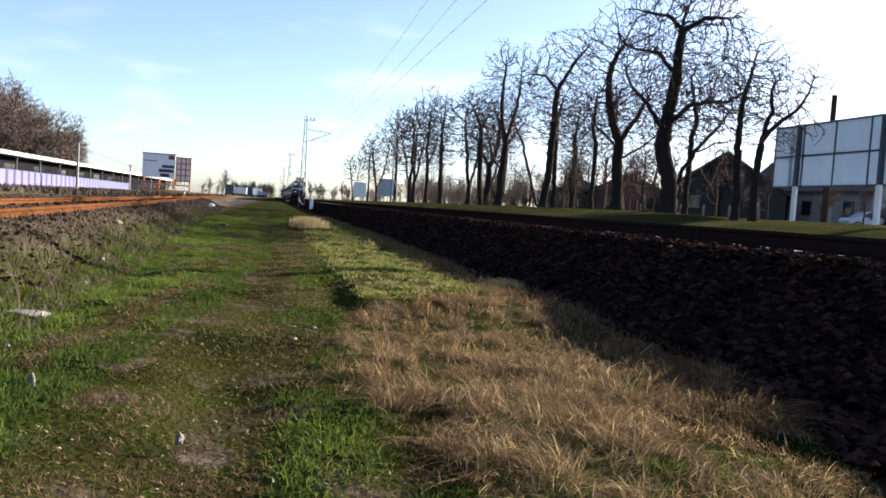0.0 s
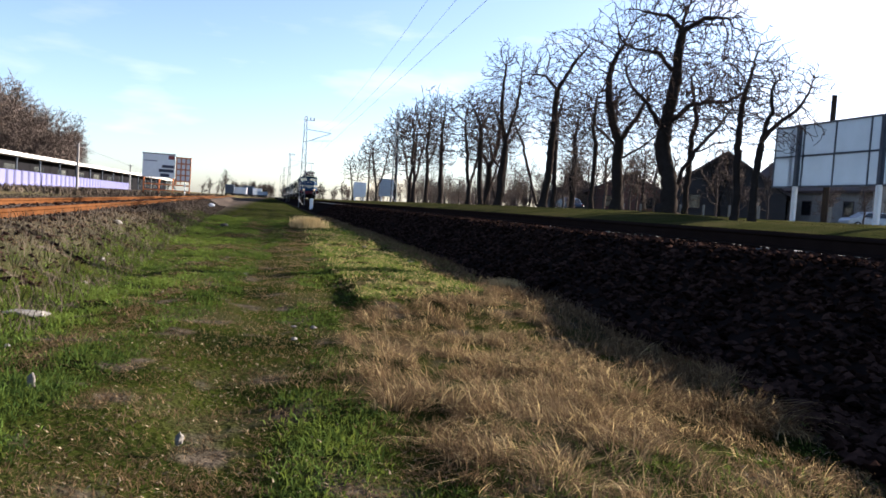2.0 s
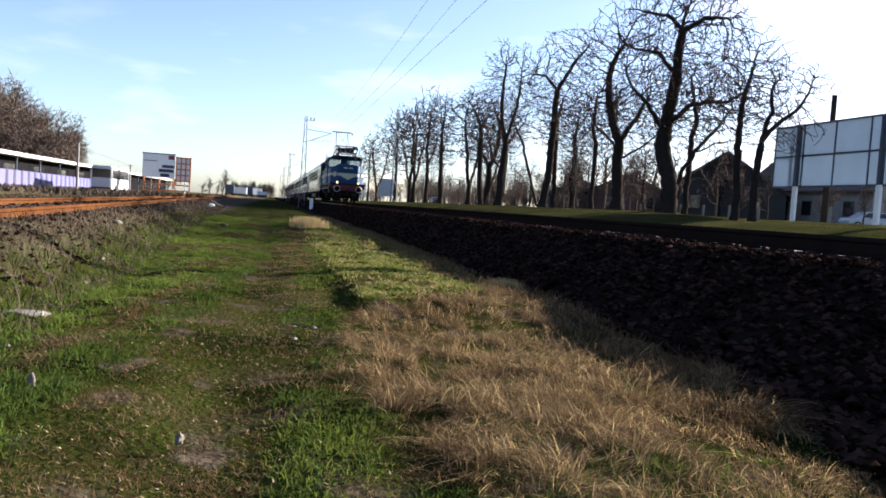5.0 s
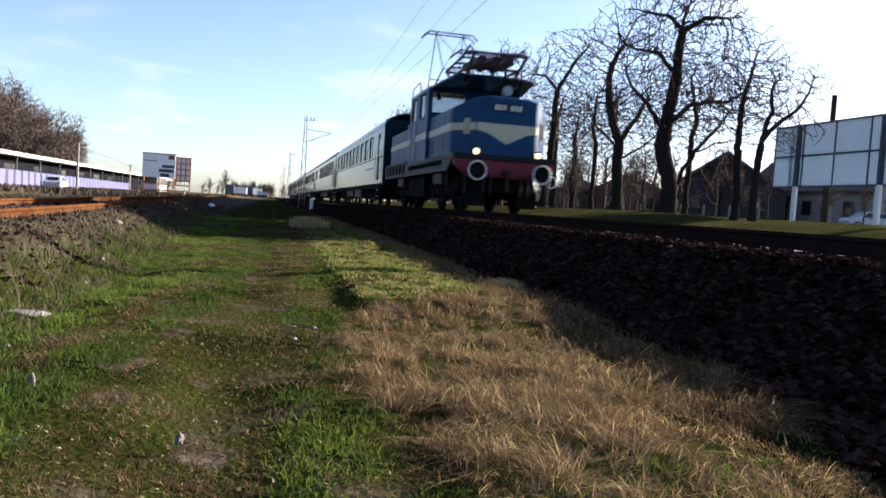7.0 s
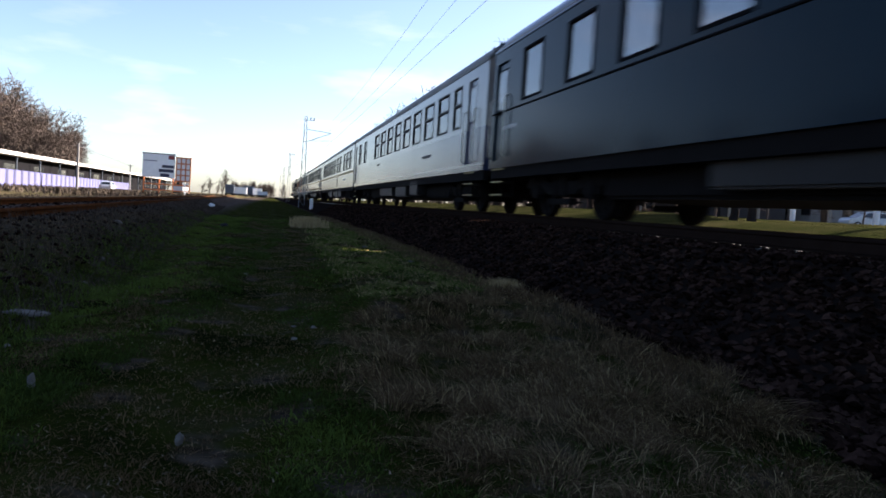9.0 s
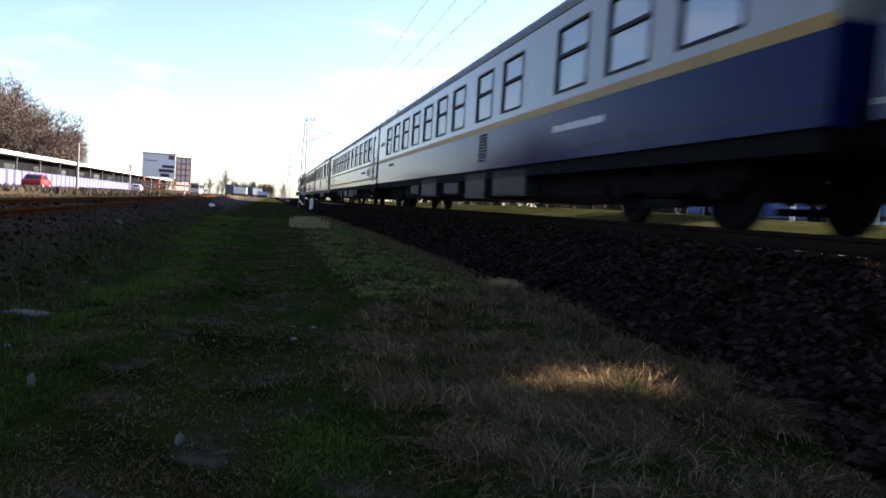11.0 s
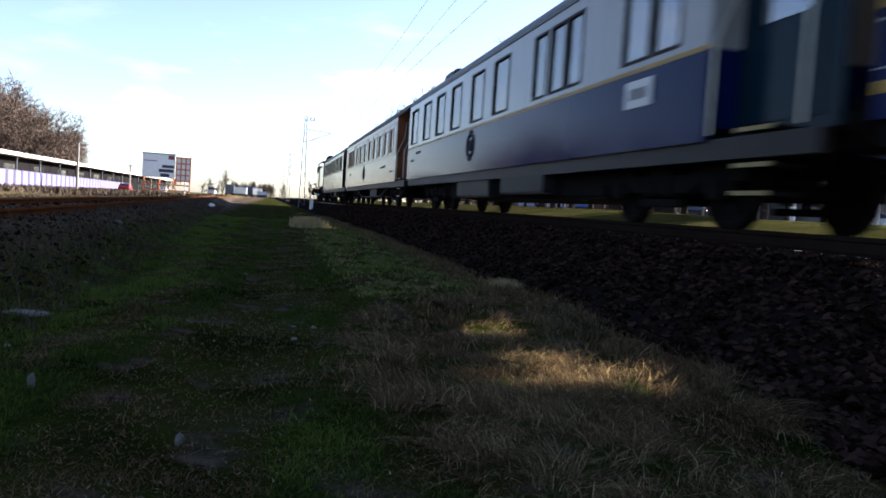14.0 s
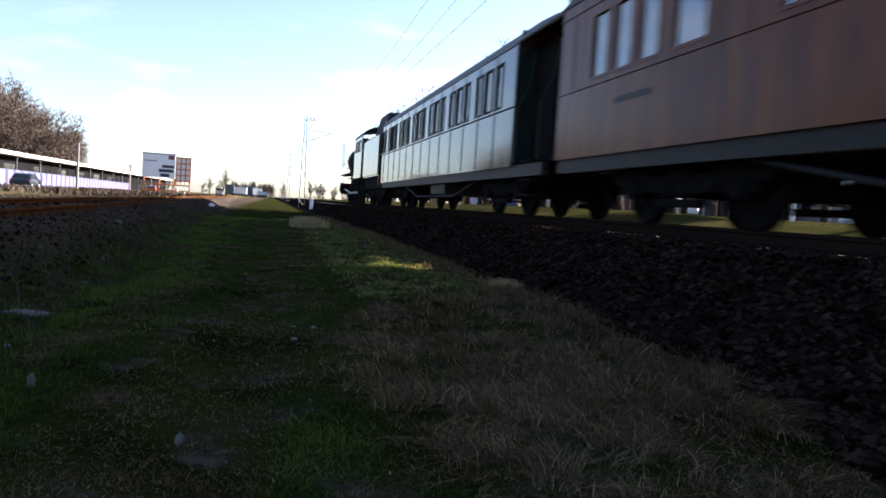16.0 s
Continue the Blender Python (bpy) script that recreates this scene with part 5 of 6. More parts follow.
    c = coach("coach", "vintage blue and ivory dining coach with porch and cast emblem", 123.4, 144.5, M["royal"], M["ivory"], 1.96, 2.08, 3.24,
              [(127.1, 0.78), (126.3, 0.72), (130.85, 0.7), (130.0, 0.72), (129.25, 0.68), 133.25, 135.15, 137.25, 139.15, 141.05, 143.1], 1.12,
              stripes=((1.94, 2.0, M["yellow"]),), porch=1.9, porch_mat=M["night"], solebar=M["sole"], gutter=3.44,
              boxes_under=((7.0, 9.6, 0.40, 0.05), (10.6, 13.6, 0.34, 0.1)), letters=((M["ink"], [(141.8, 142.6, 1.72, 0.1), (142.9, 143.5, 1.5, 0.08)]),), units=((140.6, 142.0, 0.28),), roof_mat=M["roof"])
    crest(c, 135.5 - 123.4, 1.55, 1.42, M["dark"])
    sign_plate(c, 126.9 - 123.4, 1.66, 1.42)
    out.append((c, 123.4))
    c = coach("coach", "vintage faded red-brown saloon coach with porch and truss rods", 144.8, 167.1, M["brown"], M["brown"], 1.98, 2.06, 3.06,
              [(148.1, 0.85), 149.6, 151.35, 153.15, 155.0, 156.9, 158.8, 160.5, (162.7, 0.8), (163.7, 0.6), (164.45, 0.6), (165.2, 0.6)], 1.12,
              ribs=(1.99, 3.2), porch=2.0, porch_mat=M["teak"], truss=True, roof_mat=M["roofdark"], solebar=M["sole"], frame_mat=M["brown"],
              boxes_under=((8.4, 10.8, 0.40, 0.2),), letters=((M["ink"], [(149.5, 151.0, 1.55, 0.10), (147.4, 148.2, 1.3, 0.08), (163.5, 164.6, 1.62, 0.1)]),))
    crest(c, 157.1 - 144.8, 1.52, 1.42, M["dark"])
    taken = [148.1, 149.6, 151.35, 153.15, 155.0, 156.9, 158.8, 160.5, 162.7, 163.7, 164.45, 165.2]
    for k in range(34):                                     # seams of the upright boards between the windows
        y = 147.0 + 0.58 * k
        if min(abs(y - q) for q in taken) > 0.62:
            part("board_seam", boxes(((-1.430, y - 144.8, 2.03), (-1.416, y - 144.8 + 0.035, 3.18))), M["brown"], c)
    out.append((c, 144.8))
    wins = []
    y = 170.35
    while y < 186.9:
        wins += [(y, 0.62), (y + 0.78, 0.62), (y + 1.56, 0.62)]
        y += 2.75
    c = coach("coach", "vintage dark green compartment coach with narrow windows", 167.4, 187.9, M["green"], M["green"], 2.06, 2.16, 3.12,
              wins, 0.62, ribs=(2.1,), porch=1.7, porch_mat=M["gear"], rail_mat=M["dark"], truss=True, gutter=3.34, roof=3.9, solebar=M["sole"],
              boxes_under=((8.4, 10.4, 0.42, 0.2),), vents=(170.2, 174, 178, 182, 186), wheelbase=2.2)
    for k in range(14):
        for s in (-1, 1):
            x = s * 1.424
            part("body_rib", boxes(((x - 0.012, 1.75 + k * 1.37, 0.95), (x + 0.012, 1.79 + k * 1.37, 3.3))), M["green"], c)
    out.append((c, 167.4))
    out.append((steam_loco(), 188.1))
    return out


# ---------- grass ----------
M.update(
    blade=island(material("green grass", (0.037, 0.060, 0.015), 0.7, scale=1.5, color2=(0.010, 0.022, 0.006), spec=0.0), 0.35, 1.8),
    fresh=island(material("fresh grass", (0.082, 0.116, 0.026), 0.7, scale=1.5, color2=(0.032, 0.058, 0.012), spec=0.0), 0.4, 1.7),
    straw=island(material("dry grass", (0.138, 0.098, 0.056), 0.8, scale=1.2, color2=(0.048, 0.028, 0.013), spec=0.0), 0.2, 2.0),
    pale_straw=island(material("pale straw", (0.40, 0.32, 0.18), 0.8, scale=6, color2=(0.24, 0.18, 0.09), spec=0.0), 0.55, 1.4),
    weed=island(material("dead weeds", (0.085, 0.068, 0.052), 0.85, scale=1.5, color2=(0.042, 0.033, 0.025), spec=0.0), 0.5, 1.4),
    olive=island(material("olive verge grass", (0.060, 0.056, 0.019), 0.8, scale=1.5, color2=(0.030, 0.033, 0.011), spec=0.0), 0.6, 1.4),
    leaf=island(material("fallen leaves", (0.17, 0.135, 0.09), 0.8, scale=4, color2=(0.085, 0.062, 0.042), spec=0.0), 0.4, 1.6),
    stone=material("pale stone", (0.15, 0.135, 0.115), 0.9, scale=9, bump=0.5),
    scrap=material("weathered pale scrap", (0.13, 0.12, 0.105), 0.85, scale=12, color2=(0.06, 0.055, 0.048), bump=0.4),
    asphalt=material("asphalt", (0.035, 0.035, 0.037), 0.9, scale=3, bump=0.3, spec=0.0),
    tile=material("brown roof tiles", (0.050, 0.032, 0.027), 0.85, scale=2, bump=0.3),
    render=material("house render", (0.22, 0.20, 0.175), 0.9, scale=2),
    # wall colour lowered to hold the backlit shade of the far houses
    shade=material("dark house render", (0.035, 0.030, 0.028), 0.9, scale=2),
    brick=material("brick", (0.12, 0.055, 0.04), 0.9, scale=4),
    sheet=material("pale blue-grey billboard sheet", (0.50, 0.55, 0.60), 0.45, scale=1.2, vary=0.2, spec=0.3),
    steel=material("blue-grey steel frame", (0.06, 0.075, 0.10), 0.5, 0.3),
    panel=material("violet-blue fence panel", (0.066, 0.068, 0.18), 0.6, scale=0.6, color2=(0.10, 0.10, 0.21)),
    post=material("dark blue post", (0.02, 0.02, 0.07), 0.6),
    orange_paint=material("orange paint", (0.55, 0.15, 0.03), 0.5),
    carwhite=material("white car paint", (0.50, 0.51, 0.52), 0.2, spec=0.6),
    cardark=material("dark blue car paint", (0.02, 0.025, 0.04), 0.2, spec=0.6),
    carred=material("red car paint", (0.2, 0.015, 0.015), 0.25),
    busblue=material("bright blue bus paint", (0.03, 0.11, 0.36), 0.3),
    carglass=material("dark vehicle glass", (0.012, 0.014, 0.016), 0.08, spec=0.8),
    bushy=material("brown thicket", (0.13, 0.095, 0.075), 0.95, scale=2),
    # paler than bark and twigs: sunlight and distance haze mixed into the colour
    wood_hazy=material("far bare wood", (0.085, 0.068, 0.058), 0.95, scale=1, spec=0.0),
    roofwhite=material("white roof edge", (0.5, 0.49, 0.46), 0.6),
    wire=material("copper wire", (0.06, 0.055, 0.05), 0.6),
)



def let_light_through(m, color, share):
    """Thin sheeting: part of the light that falls on its other face comes through."""
    t = m.node_tree
    out, b = t.nodes["Material Output"], t.nodes["Principled BSDF"]
    tr = t.nodes.new("ShaderNodeBsdfTranslucent")
    tr.inputs[0].default_value = (*color, 1)
    mx = t.nodes.new("ShaderNodeMixShader")
    mx.inputs[0].default_value = share
    t.links.new(b.outputs[0], mx.inputs[1])
    t.links.new(tr.outputs[0], mx.inputs[2])
    t.links.new(mx.outputs[0], out.inputs["Surface"])


let_light_through(M["sheet"], (0.24, 0.30, 0.37), 0.48)
for key in ("blade", "straw"):
    let_light_through(M[key], (0.068, 0.095, 0.018) if key == "blade" else (0.11, 0.074, 0.04), 0.35)


let_light_through(M["fresh"], (0.105, 0.135, 0.022), 0.35)
let_light_through(M["pale_straw"], (0.40, 0.30, 0.14), 0.4)


def blades(name, spots, mat, label, seed=1, segs=2):
    """Bent tapering blades of grass: spots are x, y, z, height, width, lean."""
    rng = np.random.default_rng(seed)
    s = np.array(spots)
    n = len(s)
    a = rng.random(n) * 6.283
    b = a + rng.normal(0, 0.5, n)
    if s.shape[1] > 6:
        b = s[:, 6] + rng.normal(0, 0.45, n)
    face = np.stack([-np.sin(a), np.cos(a), np.zeros(n)], 1)
    out = np.stack([np.cos(b), np.sin(b), np.zeros(n)], 1)
    rows = []
    for k in range(segs + 1):
        u = k / segs
        p = s[:, :3] + out * (s[:, 3] * s[:, 5] * u ** 1.8)[:, None]
        p[:, 2] += s[:, 3] * (u - 0.35 * s[:, 5] * u * u)
        w = s[:, 4] * (1 - 0.75 * u)
        if k < segs:
            rows += [p - face * w[:, None], p + face * w[:, None]]
        else:
            rows.append(p)
    v = np.stack(rows, 1)
    m = v.shape[1]
    base = m * np.arange(n)[:, None]
    faces = []
    for k in range(segs - 1):
        faces += (base + np.array([[2 * k, 2 * k + 1, 2 * k + 3, 2 * k + 2]])).tolist()
    faces += (base + np.array([[m - 3, m - 2, m - 1]])).tolist()
    me = bpy.data.meshes.new(name)
    me.from_pydata(v.reshape(-1, 3).tolist(), [], faces)
    me.materials.append(mat)
    return tagged(new(name, me), label, "grass", kind="stuff")


def in_dry(x, y):
    """How much of the tall dry patch beside the bank covers this spot."""
    left = 0.30 + 0.20 * abs(y - 4.1) ** 1.1 * (1 if y < 4.1 else 0.9) + 0.14 * noise.noise((x * 2, y * 2, 3))
    far = 6.55 + 0.9 * max(0.0, x - 0.9) + 0.3 * noise.noise((x * 3, y, 8))
    right = toe(y) - 0.02 + 0.10 * noise.noise((y * 2.1, 4, 0))
    near = 2.45 + 0.30 * smooth01(0.8, 1.8, x) + 0.2 * noise.noise((x * 2.2, 1, 6))
    return smooth01(left - 0.10, left + 0.25, x) * smooth01(right + 0.06, right - 0.08, x) * smooth01(far + 0.25, far - 0.2, y) * (0.35 + 0.65 * smooth01(near - 0.2, near + 0.25, y))


def build_grass():
    rng = random.Random(9)
    green, dry, short_dry, weeds, bleached = [], [], [], [], []
    bright = []
    for _ in range(90000):
        y = 1.7 + 32 * rng.random() ** 2.2
        x = rng.uniform(-2.9, 3.1) * (1 if y > 6 else 0.55 + 0.075 * y) + (0.25 if y < 6 else 0)
        if x > toe(y):
            continue
        d = in_dry(x, y)
        patch = noise.noise((x * 1.3, y * 0.8, 0.5)) + 0.85 * noise.noise((x * 4.0, y * 3.0, 2.5))
        way = 0.055 * (y - 4)                                # the ruts swing a little to one side
        rut = math.exp(-((x + 0.22 - way + 0.08 * math.sin(1.4 * y)) / 0.24) ** 2) + 0.75 * math.exp(-((x + 0.56 - way) / 0.14) ** 2) * smooth01(5.2, 4.2, y)
        streak = math.exp(-((x + 1.12 - 0.11 * (y - 4.5) + 0.06 * math.sin(3 * y)) / 0.13) ** 2) * smooth01(3.6, 4.4, y) * smooth01(9.0, 7.5, y)
        ditch = math.exp(-((x - 0.66 - 0.012 * (y - 7)) / 0.13) ** 2) * smooth01(6.0, 6.6, y) * smooth01(11, 9, y)
        z = ground_z(x, y) - 0.006
        far = 1 + 0.10 * max(0, y - 5)
        if rng.random() < 0.6 * ditch:
            continue
        if rng.random() < d:
            clump = noise.noise((x * 5.5, y * 4.5, 7.7))
            if rng.random() < 0.36 - 1.5 * clump:
                continue
            rim = 1 - 0.35 * smooth01(0.55, 0.2, d)
            hh = rng.uniform(0.05, 0.14) * (0.8 + 0.45 * (patch + 0.5)) * (1 + 0.6 * clump) * rim
            turn = rng.gauss(2.6 + 5.0 * noise.noise((x * 2.2, y * 2.2, 1.1)), 1.0)
            for _k in range(8):
                a, q = rng.uniform(0, 6.283), rng.uniform(0, 0.035)
                spot = (x + q * math.cos(a), y + q * math.sin(a), z, max(0.04, hh * rng.uniform(0.45, 1.1)), rng.uniform(0.0010, 0.0027) * far, rng.uniform(0.3, 2.7), turn)
                (bleached if rng.random() < 0.15 else dry).append(spot)
            continue
        if rng.random() < 0.85 * streak:
            for _k in range(4):
                a, q = rng.uniform(0, 6.283), rng.uniform(0, 0.04)
                short_dry.append((x + q * math.cos(a), y + q * math.sin(a), z, rng.uniform(0.02, 0.075), rng.uniform(0.0018, 0.004) * far, rng.uniform(0.6, 2.4)))
            continue
        strip = smooth01(0.75, 0.95, x) * smooth01(6.4, 7.0, y)
        lush = smooth01(-0.5, -1.1, x) * smooth01(2.4, 3.6, y) + 1.0 * math.exp(-((x - 0.10) / 0.22) ** 2 - ((y - 3.1) / 0.45) ** 2) + 0.75 * strip
        if patch - 1.6 * rut + 0.30 * lush > rng.uniform(-0.45, 0.2) and x > siding_x(y) + 1.6 + 0.5 * patch:
            hh = rng.uniform(0.018, 0.060) * (1 + 0.6 * patch) * (1 + 0.15 * lush)
            light = noise.noise((x * 1.7, y * 1.1, 9.5)) + 0.9 * lush - 0.4 > rng.uniform(-0.2, 0.55)
            for _k in range(5):
                a, q = rng.uniform(0, 6.283), rng.uniform(0, 0.03) * far
                (bright if light else green).append((x + q * math.cos(a), y + q * math.sin(a), z, max(0.012, hh * rng.uniform(0.45, 1.1)), rng.uniform(0.0022, 0.0050) * far, rng.uniform(0.2, 1.6), a))
            if strip > 0.5 and rng.random() < 0.36:          # bleached stalks in the turf
                for _k in range(3):
                    a, q = rng.uniform(0, 6.283), rng.uniform(0, 0.05) * far
                    bleached.append((x + q * math.cos(a), y + q * math.sin(a), z, rng.uniform(0.03, 0.075), rng.uniform(0.0014, 0.0030) * far, rng.uniform(0.4, 1.8), a))
        elif rng.random() < 0.62 - 0.2 * min(1.0, rut):
            for _k in range(4):
                a, q = rng.uniform(0, 6.283), rng.uniform(0, 0.05) * far
                short_dry.append((x + q * math.cos(a), y + q * math.sin(a), z, rng.uniform(0.012, 0.05), rng.uniform(0.0013, 0.0032) * far, rng.uniform(0.6, 2.2)))
    for _ in range(9000):
        y = 4 + 40 * rng.random() ** 1.4
        x = toe(y) - 0.6 * rng.random() ** 1.5
        z = ground_z(x, y)
        short_dry.append((x, y, z, rng.uniform(0.04, 0.13), 0.003 * (1 + 0.08 * y), rng.uniform(0.3, 1.2)))
    for _ in range(9000):                                   # the same turf goes on behind the viewpoint
        x, y = rng.uniform(-2.4, 2.3), rng.uniform(-5, 1.8)
        z = ground_z(x, y) - 0.006
        for _k in range(3):
            spot = (x + rng.uniform(-0.04, 0.04), y + rng.uniform(-0.04, 0.04), z, rng.uniform(0.015, 0.055), rng.uniform(0.002, 0.0045), rng.uniform(0.3, 1.6), rng.uniform(0, 6.283))
            if noise.noise((x * 1.3, y * 0.8, 0.5)) > rng.uniform(-0.5, 0.3):
                green.append(spot)
            else:
                short_dry.append(spot[:6])
    tussock = []
    for _ in range(2600):                                   # the single tussock further along
        x, y = rng.gauss(1.22, 0.22), rng.gauss(25.6, 0.6)
        tussock.append((x, y, ground_z(x, y), rng.uniform(0.15, 0.42), 0.011, rng.uniform(0.1, 0.6), rng.uniform(0, 6.28)))
    for _ in range(700):                                    # pale tuft at the foot of the bank
        x, y = rng.gauss(2.74, 0.08), rng.gauss(8.65, 0.12)
        tussock.append((x, y, ground_z(x, y), rng.uniform(0.05, 0.17), 0.004, rng.uniform(0.2, 1.0), rng.uniform(0, 6.28)))
    for _ in range(14000):                                  # dead weeds beside the siding
        y = 5 + 50 * rng.random() ** 1.3
        sx = siding_x(y)
        x = sx + rng.uniform(0.95, 2.3) if rng.random() < 0.75 else sx - rng.uniform(1.2, 6)
        weeds.append((x, y, ground_z(x, y), rng.uniform(0.03, 0.20), 0.003 * (1 + 0.05 * y), rng.uniform(0.2, 1.2)))
    litter = []
    for _ in range(24000):                                  # leaf litter and chaff on the bare patches
        y = 1.7 + 22 * rng.random() ** 1.9
        x = rng.uniform(-2.6, 2.9)
        rut = math.exp(-((x + 0.15) / 0.45) ** 2) + math.exp(-((x + 1.45) / 0.40) ** 2)
        if noise.noise((x * 1.3, y * 0.8, 0.5)) - 0.5 * rut < rng.uniform(-0.5, 0.15):
            litter.append((x, y, ground_z(x, y) + rng.uniform(0.0, 0.02), rng.uniform(0.006, 0.020), rng.uniform(0.0014, 0.0038) * (1 + 0.10 * y), rng.uniform(0.8, 2.6)))
    blades("leaf_litter", litter, M["leaf"], "fallen leaves and chaff scattered on bare soil", 7)
    far_scrub = []
    for _ in range(9000):                                   # rough field towards the fence
        y = 45 + 110 * rng.random()
        x = -8 - rng.random() * (8 + 0.10 * y)
        far_scrub.append((x, y, ground_z(x, y), rng.uniform(0.15, 0.55), 0.04, rng.uniform(0.2, 1.2)))
    verge = []
    for _ in range(16000):
        y = 6 + 70 * rng.random()
        x = rng.uniform(9.5, 20)
        verge.append((x, y, ground_z(x, y) - 0.01, rng.uniform(0.03, 0.08), 0.006, rng.uniform(0.2, 1.0)))
    blades("grass", green, M["blade"], "short green winter grass in uneven patches", 1)
    blades("grass_tufts", bright, M["fresh"], "fresh yellow-green tufts of grass", 8)
    blades("bleached_grass", bleached, M["pale_straw"], "bleached stalks among the dry grass", 13, 3)
    blades("dry_grass", dry, M["straw"], "tall matted straw-coloured dead grass", 2, 3)
    blades("dead_grass", short_dry, M["straw"], "short flattened dead grass between the green", 3)
    blades("tussock", tussock, M["pale_straw"], "bright pale straw tussocks beside the bank", 12)
    blades("weeds", weeds, M["weed"], "grey-brown dead weeds beside the siding", 4)
    blades("scrub", far_scrub, M["weed"], "rough brown scrub in the field by the fence", 5)
    blades("verge_grass", verge, M["olive"], "green grass on the verge beyond the track", 6)


def lump(name, x, y, z, size, mat, label, category="stone", squash=(1, 1, 1), turn=0, seed=1):
    bm = bmesh.new()
    bmesh.ops.create_icosphere(bm, subdivisions=2, radius=1)
    for v in bm.verts:
        k = 1 + 0.35 * noise.noise(v.co * 1.3 + Vector((seed, 0, 0)))
        v.co = Vector((v.co.x * squash[0], v.co.y * squash[1], v.co.z * squash[2])) * k * size
    o = part(name, bm, mat)
    o.matrix_world = pose(x, y, z, 8, 5, turn)
    return tagged(o, label, category)


def build_litter():
    lump("stone", -0.28, 2.88, 0.02, 0.022, M["stone"], "small pale upright stone in the grass", squash=(0.7, 0.6, 1.2))
    lump("stone", -0.99, 3.66, 0.03, 0.04, M["stone"], "pale flat shard of stone in the grass", squash=(0.5, 0.3, 1.3), seed=3)
    lump("board", -1.58, 5.65, ground_z(-1.58, 5.65) + 0.03, 0.15, M["scrap"], "weathered grey board scrap lying in grass", "debris", squash=(1.0, 0.35, 0.14), turn=25, seed=5)
    lump("stone", -1.2, 22.0, 0.05, 0.11, M["dark"], "dark lump of debris on the grass", "debris", squash=(1, 0.7, 0.6), seed=7)
    lump("stone", -3.0, 42.0, 0.30, 0.16, M["white"], "white scrap of litter by the siding", "debris", squash=(1, 0.6, 0.6), seed=9)
    for i, (x, y) in enumerate(((-0.9, 7.2), (0.2, 5.2), (-1.7, 7.9), (-1.4, 4.7), (0.35, 5.6), (-0.25, 9.5), (-2.0, 10.5))):
        lump("stone", x, y, ground_z(x, y) + 0.008, 0.018 + 0.004 * (i % 3), M["stone"], "small pale pebble in the grass", squash=(1, 0.8, 0.6), seed=i)
    for i, (x, y, s) in enumerate(((0.21, 5.65, 0.022), (-2.5, 13.9, 0.09), (-1.92, 9.8, 0.06), (2.24, 12.1, 0.07), (1.9, 15.5, 0.05))):
        lump("scrap", x, y, ground_z(x, y) + 0.015 + 0.2 * s, s, M["scrap"], "small pale scrap of litter in the grass", "debris", squash=(1, 0.4, 0.35), turn=20 + 35 * i, seed=20 + i)
    o = tagged(part("marker_post", boxes(((-0.13, -0.09, -0.2), (0.13, 0.09, 0.90)), bevel=0.03), M["white"]), "short white concrete marker post beside the track", "marker post")
    o.location = (3.25, 63.7, 0.12)


# ---------- line-side equipment ----------
def mast(x, y, arm):
    z = ground_z(x, y)
    t = tagged(empty("catenary_mast", pose(x, y, z)), "grey steel lattice catenary mast with cantilever arm", "catenary mast", "catenary masts")
    H = 9.6
    bm = bmesh.new()
    for sx in (-1, 1):
        for sy in (-1, 1):
            rod(bm, (sx * 0.30, sy * 0.22, 0), (sx * 0.11, sy * 0.10, H), 0.035, n=4)
    part("leg_frame", bm, M["maststeel"], t)
    bm = bmesh.new()
    for k in range(11):
        u, v = k / 11, (k + 1) / 11
        w0, w1 = 0.30 - 0.19 * u, 0.30 - 0.19 * v
        s = 1 if k % 2 else -1
        for yy in (-0.18, 0.18):
            rod(bm, (-w0 * s, yy, u * H), (w1 * s, yy, v * H), 0.016, n=4)
            rod(bm, (-w1, yy, v * H), (w1, yy, v * H), 0.018, n=4)
    part("lattice", bm, M["maststeel"], t)
    bm = bmesh.new()
    rod(bm, (0, 0, 6.9), (arm, 0, 8.05), 0.03, n=6)
    rod(bm, (0, 0, 8.3), (arm, 0, 8.05), 0.025, n=6)
    rod(bm, (arm * 0.25, 0, 7.1), (arm * 1.05, 0, 7.25), 0.02, n=6)
    part("cantilever", bm, M["maststeel"], t)
    bm = bmesh.new()
    rod(bm, (-0.3, 0, H - 0.35), (0.9, 0, H - 0.35), 0.03, n=6)
    for xx in (0.5, 0.85):
        rod(bm, (xx, 0, H - 0.35), (xx, 0, H - 0.05), 0.06, n=8)
    part("insulator_arm", bm, M["maststeel"], t)


def build_catenary():
    for y in (83, 152, 222, 300):
        mast(3.2, y, 2.75)
    mast(12.6, 80.5, -2.5)
    cz = RAIL_Z + 6.31

    def line(name, pts, r, label):
        tagged(part(name, rods(pts, r, 5), M["wire"]), label, "overhead wire")

    ys = [-60, 14, 83, 152, 222, 300]
    line("contact_wire", [(RAIL_X, -60, cz), (RAIL_X, 300, cz)], 0.007, "thin contact wire over the main track")
    pts = []
    for a, b in zip(ys, ys[1:]):
        for k in range(8):
            u = k / 8
            pts.append((RAIL_X - 0.1, a + (b - a) * u, cz + 1.35 - 4 * 0.75 * u * (1 - u)))
    line("messenger_wire", pts + [(RAIL_X - 0.1, 300, cz + 1.35)], 0.006, "sagging messenger wire above the contact wire")
    pts = []
    for a, b in zip(ys, ys[1:]):
        for k in range(8):
            u = k / 8
            pts.append((4.9, a + (b - a) * u, 8.55 - 4 * 0.9 * u * (1 - u)))
    line("feeder_wire", pts, 0.006, "sagging feeder wire along the masts")


